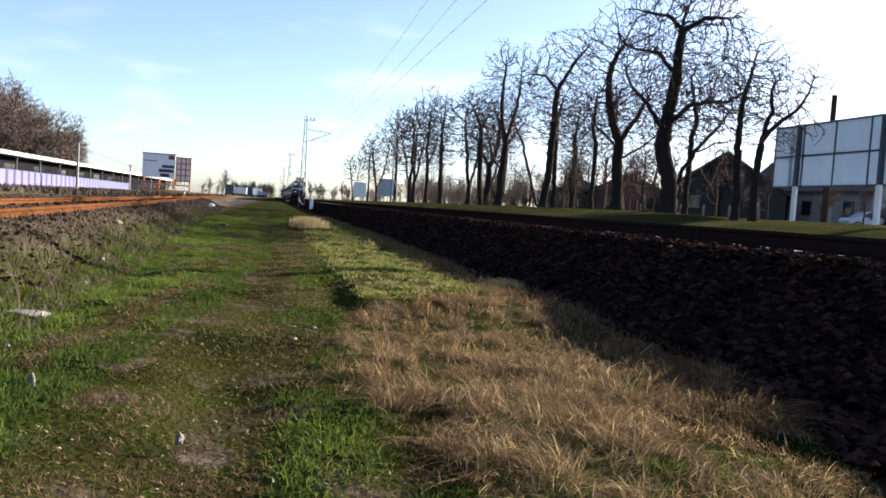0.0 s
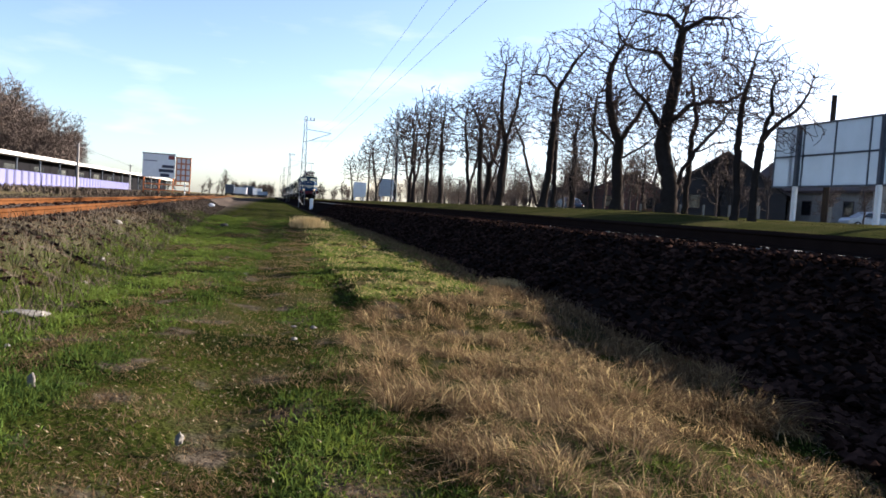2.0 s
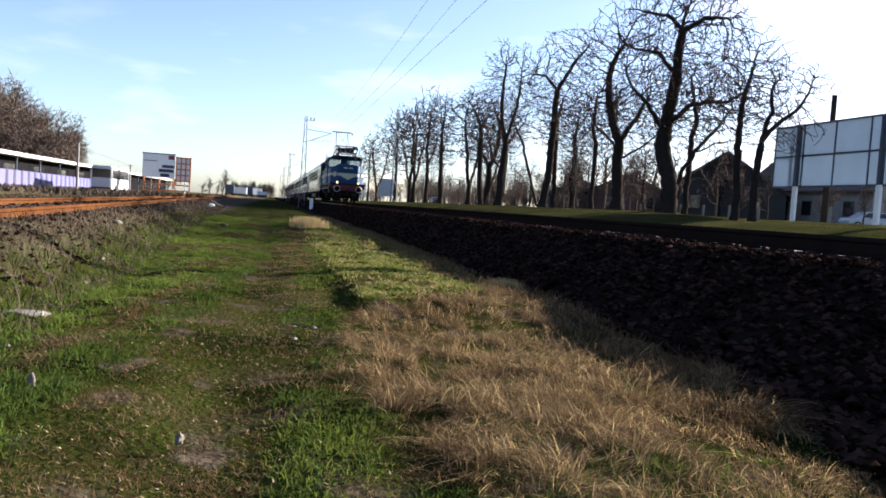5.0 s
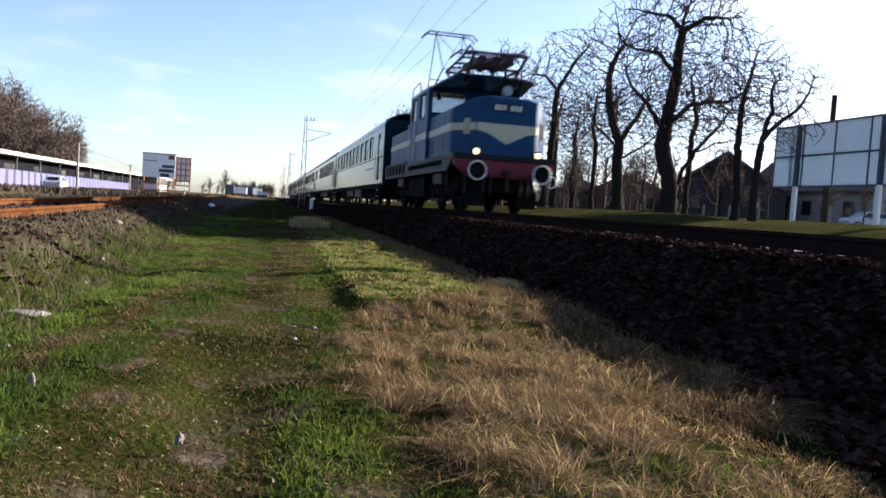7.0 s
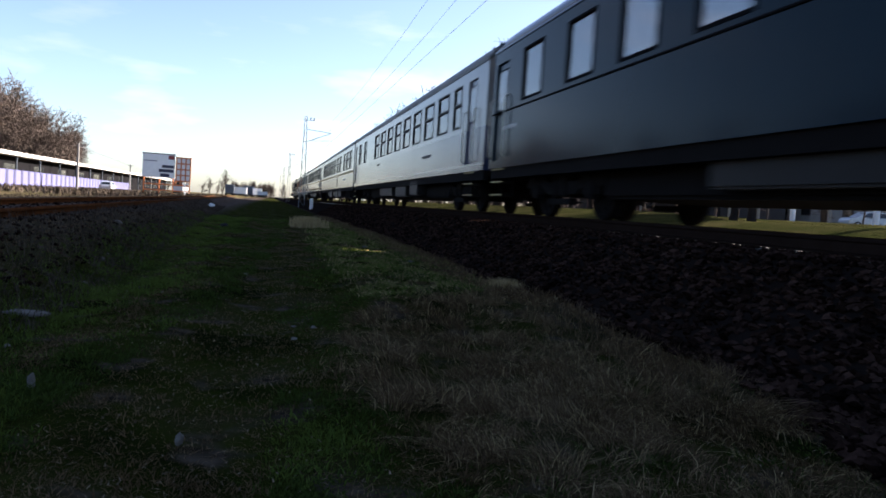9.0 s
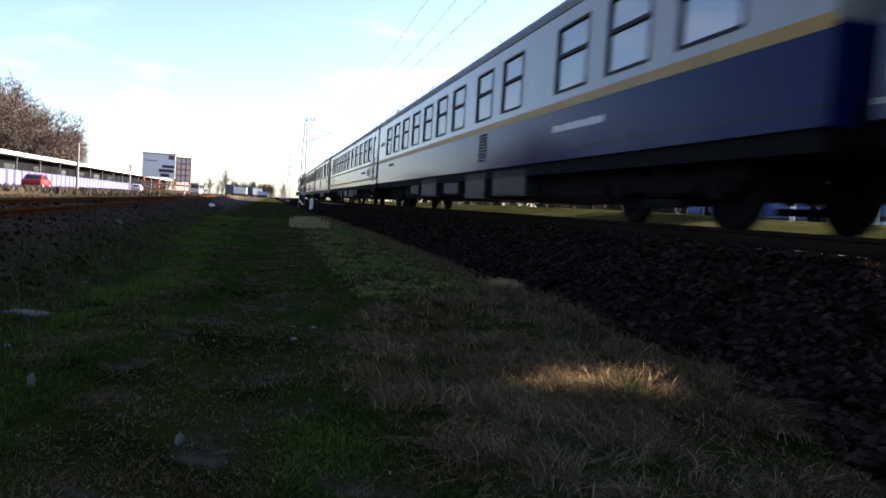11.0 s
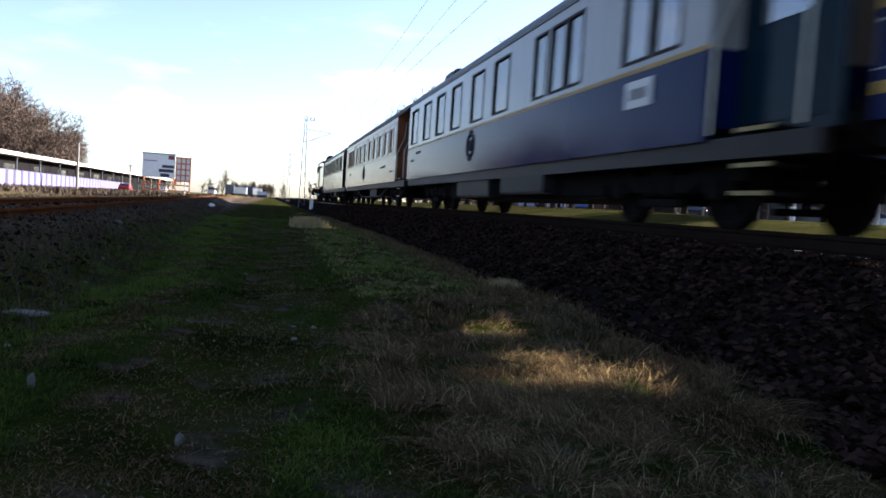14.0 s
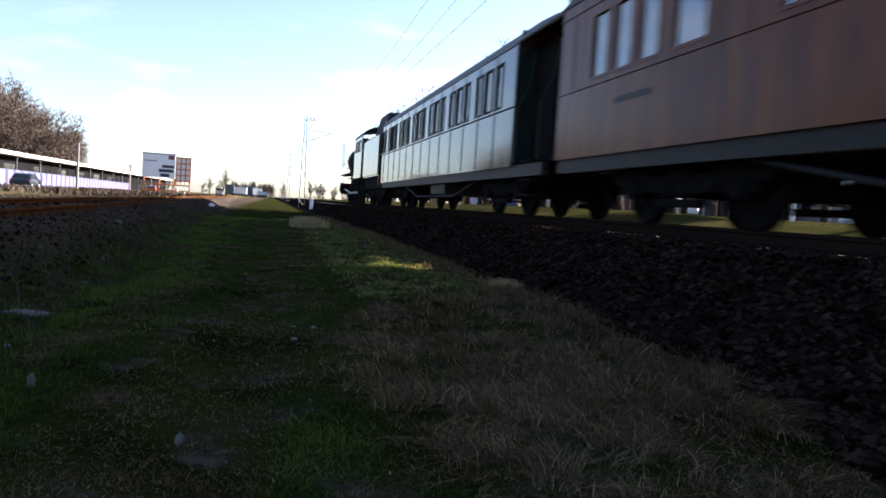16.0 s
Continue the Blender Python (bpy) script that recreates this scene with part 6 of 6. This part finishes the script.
# ---------- beyond the track ----------
def billboard(x, y0, y1, z0, z1, posts, name_label, lit=False):
    """A board seen from behind: sheets in a steel grid on white posts, in a plane along the track."""
    g = ground_z(x, y0)
    t = tagged(empty("billboard", pose(x, y0, g)), name_label, "billboard")
    w, n = y1 - y0, 4
    zs = [z0 - g, (z0 + z1) / 2 - g, z1 - g]
    for i in range(n):
        for k in range(2):
            part("sheet", boxes(((-0.02, w * i / n + 0.02, zs[k] + 0.02), (0.02, w * (i + 1) / n - 0.02, zs[k + 1] - 0.02))), M["sheet"], t)
    for i in range(n + 1):
        part("upright_bar", boxes(((-0.05, w * i / n - 0.025, zs[0]), (0.05, w * i / n + 0.025, zs[2]))), M["steel"], t)
    for z in zs:
        part("cross_bar", boxes(((-0.06, -0.03, z - 0.03), (0.06, w + 0.03, z + 0.03))), M["steel"], t)
    for p in posts:
        y = p - y0
        part("post", boxes(((-0.21, y - 0.10, -0.2), (-0.07, y + 0.10, zs[0])), bevel=0.02), M["white"], t, "white painted post")
        part("post_upper", boxes(((-0.21, y - 0.10, zs[0]), (-0.07, y + 0.10, zs[2])), bevel=0.02), M["steel"], t)
    return t


def house(x, y, turn, w, d, wall_h, roof_h, wall_mat, label, windows=True):
    g = ground_z(x, y)
    t = tagged(empty("house", pose(x, y, g, 0, 0, turn)), label, "house")
    bm = boxes(((-w / 2, -d / 2, -0.3), (w / 2, d / 2, wall_h)))
    part("wall", bm, wall_mat, t)
    bm = bmesh.new()
    e = 0.5
    for s in (-1, 1):
        loft(bm, [[(s * (w / 2 + e), yy, wall_h - e * roof_h / (w / 2)), (0, yy, wall_h + roof_h), (0, yy, wall_h + roof_h + 0.2), (s * (w / 2 + e), yy, wall_h - e * roof_h / (w / 2) + 0.2)] for yy in (-d / 2 - 0.4, d / 2 + 0.4)])
    bmesh.ops.recalc_face_normals(bm, faces=bm.faces)
    part("roof", bm, M["tile"], t, "brown tiled pitched roof")
    for yy in (-d / 2 - 0.002, d / 2 - 0.118):
        bm = bmesh.new()
        f = bm.faces.new([bm.verts.new(p) for p in ((-w / 2, yy, wall_h), (w / 2, yy, wall_h), (0, yy, wall_h + roof_h))])
        ex = bmesh.ops.extrude_face_region(bm, geom=[f])
        bmesh.ops.translate(bm, vec=(0, 0.12, 0), verts=[v for v in ex["geom"] if isinstance(v, bmesh.types.BMVert)])
        bmesh.ops.recalc_face_normals(bm, faces=bm.faces)
        part("gable", bm, wall_mat, t)
    part("chimney", boxes(((0.6, -0.3, wall_h + roof_h - 1.0), (1.1, 0.3, wall_h + roof_h + 0.9)), bevel=0.03), M["brick"], t)
    if windows:
        for sx in (-w / 4, w / 4):
            o = part("window", boxes(((sx - 0.55, -d / 2 - 0.05, 1.0), (sx + 0.55, -d / 2 + 0.02, 2.3)), bevel=0.01), M["tile"], t)
            part("pane", boxes(((sx - 0.47, -d / 2 - 0.06, 1.08), (sx + 0.47, -d / 2 - 0.045, 2.22))), M["carglass"], o)
        for sy in (-d / 4, d / 4):
            o = part("window", boxes(((-w / 2 - 0.05, sy - 0.55, 1.0), (-w / 2 + 0.02, sy + 0.55, 2.3)), bevel=0.01), M["tile"], t)
            part("pane", boxes(((-w / 2 - 0.06, sy - 0.47, 1.08), (-w / 2 - 0.045, sy + 0.47, 2.22))), M["carglass"], o)
    return t


def car(label, paint_mat, name="car"):
    """A hatchback along +y, wheels on z = 0."""
    t = tagged(empty(name), label, "car")
    prof = [(-1.95, 0.35), (-2.0, 0.62), (-1.9, 0.86), (-1.55, 0.93), (-1.0, 1.38), (-0.2, 1.47), (0.55, 1.40), (1.2, 0.98), (1.8, 0.86), (2.0, 0.66), (1.98, 0.35)]
    bm = bmesh.new()
    rings = []
    for x, k in ((-0.86, 0.90), (-0.80, 1.0), (0.80, 1.0), (0.86, 0.90)):
        rings.append([(x * (1 - 0.16 * max(0, z - 0.9) / 0.57), y * (0.985 if abs(x) > 0.84 else 1), 0.35 + (z - 0.35) * (0.97 if abs(x) > 0.84 else 1)) for y, z in prof])
    loft(bm, rings)
    bmesh.ops.recalc_face_normals(bm, faces=bm.faces)
    part("body", bm, paint_mat, t)
    for s in (-1, 1):
        for ys in ((-1.25, -0.95, -0.3, -0.3), (-0.22, -0.22, 0.45, 0.95)):
            pts = [(ys[0], 0.98), (ys[1], 1.34), (ys[2], 1.34), (ys[3], 0.98)]
            bm = bmesh.new()
            loft(bm, [[(s * (k - 0.14 * max(0, z - 0.9) / 0.57), y, z) for y, z in pts] for k in (0.868, 0.82)])
            bmesh.ops.recalc_face_normals(bm, faces=bm.faces)
            part("side_window", bm, M["carglass"], t)
    part("rear_window", loft(bmesh.new(), [[(-0.6, -1.50, 0.99), (0.6, -1.50, 0.99), (0.55, -1.06, 1.36), (-0.55, -1.06, 1.36)], [(-0.6, -1.45, 0.96), (0.6, -1.45, 0.96), (0.55, -1.0, 1.33), (-0.55, -1.0, 1.33)]]), M["carglass"], t)
    for s in (-1, 1):
        for y in (-1.25, 1.28):
            bm = bmesh.new()
            disc(bm, (0, 0, 0), (1, 0, 0), 0.31, 0.2, 20)
            o = part("wheel", bm, M["black"], t)
            o.location = (s * 0.78, y, 0.31)
            bm = bmesh.new()
            disc(bm, (s * 0.095, 0, 0), (1, 0, 0), 0.19, 0.03, 14)
            part("rim", bm, M["galv"], o)
        part("tail_light", boxes(((s * 0.72 - 0.1, -2.0, 0.68), (s * 0.72 + 0.1, -1.88, 0.86)), bevel=0.02), M["carred"], t)
    return t


def bus(label, paint_mat, L=12.0, H=3.2, low_glass=1.35):
    """A bus along +y with its tail at 0."""
    t = tagged(empty("bus"), label, "bus")
    part("body", boxes(((-1.25, 0, 0.32), (1.25, L, H)), bevel=0.14), paint_mat, t)
    n = int(L // 1.7)
    for s in (-1, 1):
        for i in range(n):
            x0, x1 = sorted((s * 1.262, s * 1.24))
            part("side_window", boxes(((x0, 0.35 + i * (L - 0.6) / n, low_glass), (x1, 0.30 + (i + 1) * (L - 0.6) / n - 0.06, H - 0.45))), M["carglass"], t)
        for y in (2.6, L - 2.7):
            bm = bmesh.new()
            disc(bm, (0, 0, 0), (1, 0, 0), 0.48, 0.3, 22)
            o = part("wheel", bm, M["black"], t)
            o.location = (s * 1.12, y, 0.48)
    part("rear_window", boxes(((-1.1, -0.012, H - 1.55), (1.1, 0.03, H - 0.4)), bevel=0.005), M["carglass"], t)
    part("bumper", boxes(((-1.2, -0.05, 0.35), (1.2, 0.05, 0.6)), bevel=0.02), M["dark"], t)
    return t


def build_right():
    strip = boxes(((26.5, -200, 1.0), (33.5, 700, 1.362)))
    tagged(part("road", strip, M["asphalt"]), "asphalt main road beyond the trees", "road", kind="structure")
    billboard(20.0, 21.0, 27.8, 2.65, 5.03, (22.0, 26.25), "blank-backed billboard on two white posts on the verge")
    p = bmesh.new()
    rod(p, (0, 0, -0.3), (0, 0, 5.2), 0.13, 0.10, 12)
    o = tagged(part("utility_pole", p, M["bark"]), "dark wooden utility pole behind the billboard", "utility pole")
    o.location = (22.2, 27.4, 1.35)
    p = bmesh.new()
    rod(p, (0, 0, -0.3), (0, 0, 7.2), 0.17, 0.14, 12)
    o = tagged(part("utility_pole", p, M["bark"]), "dark wooden utility pole whose shadow crosses the grass", "utility pole")
    o.location = (20.5, 15.5, ground_z(20.5, 15.5))
    bm = bmesh.new()
    rod(bm, (0, 0, -0.3), (0, 0, 7.0), 0.14, 0.09, 10)
    o = tagged(part("utility_pole", bm, M["concrete"]), "slim concrete utility pole among the trees", "utility pole")
    o.location = (21.5, 56.8, 1.35)
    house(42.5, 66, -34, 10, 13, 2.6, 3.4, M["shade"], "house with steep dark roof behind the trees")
    house(42, 86, -25, 9, 12, 2.6, 2.2, M["brick"], "brick house with brown tiled roof")
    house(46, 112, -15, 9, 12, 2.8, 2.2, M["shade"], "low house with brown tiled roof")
    house(52, 67, 8, 9, 9, 3.0, 3.4, M["shade"], "house beside the road, backlit shade in its wall colour")
    house(50.5, 57, 6, 9, 9, 3.2, 2.2, M["render"], "pale rendered house beside the road")
    for i in range(9):
        y = 30 + i * 2.6
        o = tagged(part("fence_post", boxes(((-0.06, -0.06, -0.2), (0.06, 0.06, 0.75)), bevel=0.015), M["concrete"]), "low pale roadside post in the grass", "post", "roadside posts")
        o.location = (24.6, y, ground_z(24.6, y))
    for x, y in ((45.6, 51.2), (49.4, 50.0)):
        o = car("white hatchback parked beyond the road", M["carwhite"])
        o.matrix_world = pose(x, y, ground_z(x, y), 0, 0, 75)
    # far billboards by the road
    for x, y, w in ((16.8, 150, 2.5), (19, 172, 2.4), (17.5, 118, 2.6)):
        t = tagged(empty("billboard", pose(x, y, ground_z(x, y))), "small white billboard on two posts by the road", "billboard", "distant billboards")
        part("board", boxes(((-w / 2, -0.06, 0.9), (w / 2, 0.06, 3.6)), bevel=0.02), M["white"] if y > 130 else M["sheet"], t)
        for s in (-0.35, 0.35):
            part("post", boxes(((s * w - 0.07, -0.07, -0.2), (s * w + 0.07, 0.07, 0.95))), M["white"], t)
    rng = random.Random(21)
    for i in range(90):
        y = 36 + 150 * (i / 90) ** 1.3 + rng.uniform(-1, 1)
        x = rng.uniform(17, 24) if i % 3 else rng.uniform(35, 40)
        tree("bush", x, y, ground_z(x, y), rng.uniform(0, 360), rng.uniform(0.55, 1.15), "leafless brown thicket under the trees", "undergrowth")
    for i in range(80):                                     # brown wood beyond the road
        y = rng.uniform(95, 250)
        x = rng.uniform(36, 40 + 0.10 * y)
        tree(("wood_fork", "wood_tall")[i % 2], x, y, ground_z(x, y), rng.uniform(0, 360), rng.uniform(0.30, 0.52), "leafless brown tree in the wood beyond the road", "wood beyond the road")
    for i in range(16):
        y = 60 + i * 11
        x = rng.uniform(36, 48)
        tree(("far_fork", "far_tall")[i % 2], x, y, ground_z(x, y), rng.uniform(0, 360), rng.uniform(0.7, 0.95), "bare tree beyond the road", "bare trees beyond the road")


def build_left():
    # panelled fence
    t = tagged(empty("fence"), "long fence of violet-blue panels between dark posts", "fence")
    a, b = Vector((-26.2, 70)), Vector((-37.2, 222))
    n = 44
    first = None
    d = b - a
    ang = math.atan2(d.y, d.x)
    step = d.length / n
    z0 = 0.22
    for i in range(n):
        p = a + d * (i + 0.5) / n
        if first is None:
            first = (part("panel", boxes(((-step / 2 + 0.5, -0.03, 0.05), (step / 2 - 0.5, 0.03, 1.85)), bevel=0.01), M["panel"], t),
                     part("post", boxes(((-step / 2 - 0.5, -0.06, -0.3), (-step / 2 + 0.5, 0.06, 1.9)), bevel=0.01), M["post"], t))
            obs = first
        else:
            obs = []
            for f in first:
                o = new(f.name.split(".")[0], f.data)
                o.parent = t
                obs.append(o)
        for o in obs:
            o.matrix_local = pose(p.x, p.y, z0, 0, 0, math.degrees(ang))
    # long flat-roofed shed
    s = tagged(empty("warehouse"), "long low warehouse with white roof edge and front blackened as shade", "warehouse")
    # front coloured black for the shade under the roof overhang
    part("wall", boxes(((-50, 122, 0), (-42, 330, 4.85))), M["black"], s)
    part("roof_edge", boxes(((-51, 120, 4.85), (-39.6, 332, 5.45)), bevel=0.05), M["roofwhite"], s)
    for i in range(16):
        y = 124 + i * 13
        part("column", boxes(((-40.6, y, 0), (-40.35, y + 0.25, 4.85))), M["steel"], s)
    for i in range(12):
        part("window", boxes(((-42.05, 136 + i * 16, 1.6), (-41.95, 142 + i * 16, 3.6))), M["carglass"], s)
    # V-shaped advertising tower
    t = tagged(empty("billboard", pose(-16.0, 112, -0.4)), "large pale billboard with orange lattice frame behind", "billboard")
    part("board", boxes(((-1.35, -0.1, 3.0), (2.9, 0.1, 6.2)), bevel=0.03), M["white"], t, "white printed board")
    part("top_edge", boxes(((-1.4, -0.14, 6.2), (2.95, 0.14, 6.32))), M["steel"], t)
    part("print", boxes(((-1.2, -0.106, 5.2), (0.5, -0.1, 5.3)), ((1.0, -0.106, 3.1), (2.2, -0.1, 3.6)), ((0.8, -0.106, 3.75), (2.75, -0.1, 4.2)), ((1.2, -0.106, 4.35), (2.8, -0.1, 4.75))), M["slate"], t, "dark printed shapes")
    part("badge", boxes(((2.0, -0.108, 5.55), (2.8, -0.1, 6.1))), M["carred"], t)
    part("second_board", boxes(((3.0, -0.05, 2.7), (4.95, 0.05, 5.9)), bevel=0.02), M["white"], t, "white side board in an orange grid")
    bm = bmesh.new()
    for i in range(4):
        box(bm, (3.0 + i * 0.62, -0.14, 2.3), (3.16 + i * 0.62, -0.052, 6.0))
    for z in (2.6, 3.4, 4.2, 5.0, 5.8):
        box(bm, (3.0, -0.13, z), (5.0, -0.06, z + 0.16))
    part("lattice", bm, M["orange_paint"], t, "orange steel lattice")
    for x in (-1.2, 0.8, 2.6, 4.8):
        part("leg", boxes(((x, 0.2, -0.2), (x + 0.14, 0.34, 3.0))), M["orange_paint"], t)
    bm = bmesh.new()
    for z in (0.4, 1.2, 2.0):
        box(bm, (-1.2, 0.25, z), (4.9, 0.32, z + 0.16))
    part("brace", bm, M["orange_paint"], t)
    # poles
    pts = []
    for i, (x, y, h) in enumerate(((-21.2, 93, 5.3), (-27.5, 163, 5.4), (-34, 236, 5.6))):
        bm = bmesh.new()
        rod(bm, (0, 0, -0.3), (0, 0, h), 0.16, 0.11, 10)
        rod(bm, (-0.5, 0, h - 0.3), (0.5, 0, h - 0.3), 0.04, n=6)
        o = tagged(part("utility_pole", bm, M["concrete"]), "grey concrete utility pole beside the fence", "utility pole", "utility poles")
        o.location = (x, y, 0.2)
        pts.append((x, y, h - 0.1))
    tagged(part("cable", rods(pts, 0.02, 4), M["wire"]), "sagging cable between the utility poles", "cable")
    bm = boxes(((-0.05, -0.05, -0.2), (0.05, 0.05, 1.7)))
    o = tagged(part("signal_post", bm, M["white"]), "thin pale sign post by the siding", "post")
    o.location = (-9.2, 88, 0.2)
    # distant lorries and signs at the end of the field
    for x, y, w, h, mt in ((-15.5, 245, 3.2, 4.2, "steel"), (-12.0, 250, 5.5, 3.4, "white"), (-9.0, 262, 4.6, 4.2, "steel"), (-5.4, 258, 3.6, 3.4, "white"), (-3.2, 240, 3.6, 2.2, "sheet")):
        t = tagged(empty("lorry", pose(x, y + 60, 0.5)), "distant lorry with box body at the end of the field", "lorry", "distant lorries")
        part("box_body", boxes(((-w / 2, -2, 0.9), (w / 2, 2, h)), bevel=0.05), M[mt], t)
        part("chassis", boxes(((-w / 2 + 0.2, -2.2, 0.4), (w / 2 - 0.2, 2.2, 0.9))), M["dark"], t)
        for s in (-1, 1):
            bm = bmesh.new()
            disc(bm, (s * (w / 2 - 0.4), -1.9, 0.45), (0, 1, 0), 0.42, 0.3, 14)
            part("wheel", bm, M["black"], t)
    # bare wood behind the shed
    rng = random.Random(8)
    for i in range(72):
        y = rng.uniform(185, 230)
        k = rng.random() ** 0.8
        x = min(-53.0, -(0.36 - 0.125 * k) * y)
        tree(("wood_fork", "wood_tall")[i % 2], x, y, 0.2, rng.uniform(0, 360), 1.48 * (1.22 - 0.62 * k) * rng.uniform(0.85, 1.1), "bare brown tree of the wood behind the fence and its unseen added row", "wood behind the fence")
    for i in range(34):                                     # unseen row added to darken coach reflections and sky fill
        y = -40 + 4.6 * i
        x = -44 - 14 * rng.random()
        tree(("wood_fork", "wood_tall")[i % 2], x, y, 0.2, rng.uniform(0, 360), rng.uniform(0.9, 1.15), "bare brown tree of the wood behind the fence and its unseen added row", "wood behind the fence")
    # a brown copse at the far end of the line
    for i in range(44):
        y = rng.uniform(420, 520)
        x = rng.uniform(-0.050, 0.004) * y
        tree("speck", x, y, 0.2, rng.uniform(0, 360), rng.uniform(0.50, 0.80), "distant brown copse tree at the end of the line", "copse at the end of the line")
    # hedges and trees along the horizon
    for i in range(40):
        y = rng.uniform(300, 520)
        x = rng.uniform(-0.42, 0.02) * y if i % 3 else rng.uniform(0.03, 0.14) * y
        tree("speck", x, y, 0.2, rng.uniform(0, 360), rng.uniform(0.5, 1.0), "distant leafless tree on the horizon", "trees on the horizon")


SPEED = [(-1, 21.5), (7.5, 21.5), (8.65, 19.7), (13.0, 18.9), (16.5, 18.15)]


def speed(t):
    for (a, va), (b, vb) in zip(SPEED, SPEED[1:]):
        if t <= b:
            return va + (vb - va) * (t - a) / (b - a)
    return SPEED[-1][1]


def train_y(t):
    """Where the front buffers are along the track."""
    y, s, n = 34.13, 6.3, 200
    h = (t - s) / n
    for i in range(n):
        y -= speed(s + (i + 0.5) * h) * h
    return y


build_ground()
build_railway()
build_trees()
build_grass()
build_litter()
build_catenary()
build_right()
build_left()
TRAIN = build_train()


DARK_CAR = car("dark blue car driving along the road", M["cardark"])
DARK_CAR_B = car("dark car driving along the road", M["cardark"])
WHITE_CAR = car("white hatchback driving along the road", M["carwhite"])
BLUE_BUS = bus("bright blue city bus driving along the road", M["busblue"], 16.0, 3.0)
COACH_BUS = bus("white touring bus driving along the fence", M["carwhite"], 12.0, 3.35, 1.75)
FAR_WHITE = car("white car driving along the fence", M["carwhite"])
FAR_RED = car("red car driving along the fence", M["carred"])
FAR_BLUE = car("dark blue car driving along the fence", M["cardark"])


def drive(vehicle, x, z, y, when, v, drift=0.0):
    """Steady driving: at the given moment it is at y; drift follows a road that bends off its line."""
    turn = math.degrees(math.atan2(-drift, 1))
    walk(vehicle, [(t, pose(x + drift * v * (t - when), y + v * (t - when), z, 0, 0, turn)) for t in (0.0, 4.0, 8.0, 12.0, 16.0)])


def motions():
    times = [i * 0.5 for i in range(33)]
    for vehicle, back in TRAIN:
        walk(vehicle, [(t, pose(RAIL_X, train_y(t) + back + (0.45 if back else 0.0), RAIL_Z)) for t in times])
    count = round(16.0 * FPS)
    ways = [34.13 - train_y(i / FPS) for i in range(count + 1)]
    for ob, y, r in WHEELSETS:
        walk(ob, [(i / FPS, pose(0, y, r, math.degrees(ways[i] / r) % 360.0)) for i in range(count + 1)])
    drive(DARK_CAR, 30.0, 1.364, 39.5, 0.4, 22.0)
    drive(BLUE_BUS, 30.0, 1.364, 37.5, 11.3, 12.6)
    drive(DARK_CAR_B, 30.0, 1.364, 43.0, 13.3, 13.0)
    drive(WHITE_CAR, 30.0, 1.364, 45.8, 15.4, 12.5)
    drive(COACH_BUS, -21.3, 0.2, 64.75, 3.0, 20.6, 0.0)
    drive(FAR_WHITE, -22.6, 0.2, 80.0, 6.3, 16.0, -0.03)
    drive(FAR_RED, -22.6, 0.2, 88.0, 11.3, 19.0, -0.03)
    drive(FAR_BLUE, -22.6, 0.2, 78.0, 15.9, 16.0, -0.03)


motions()
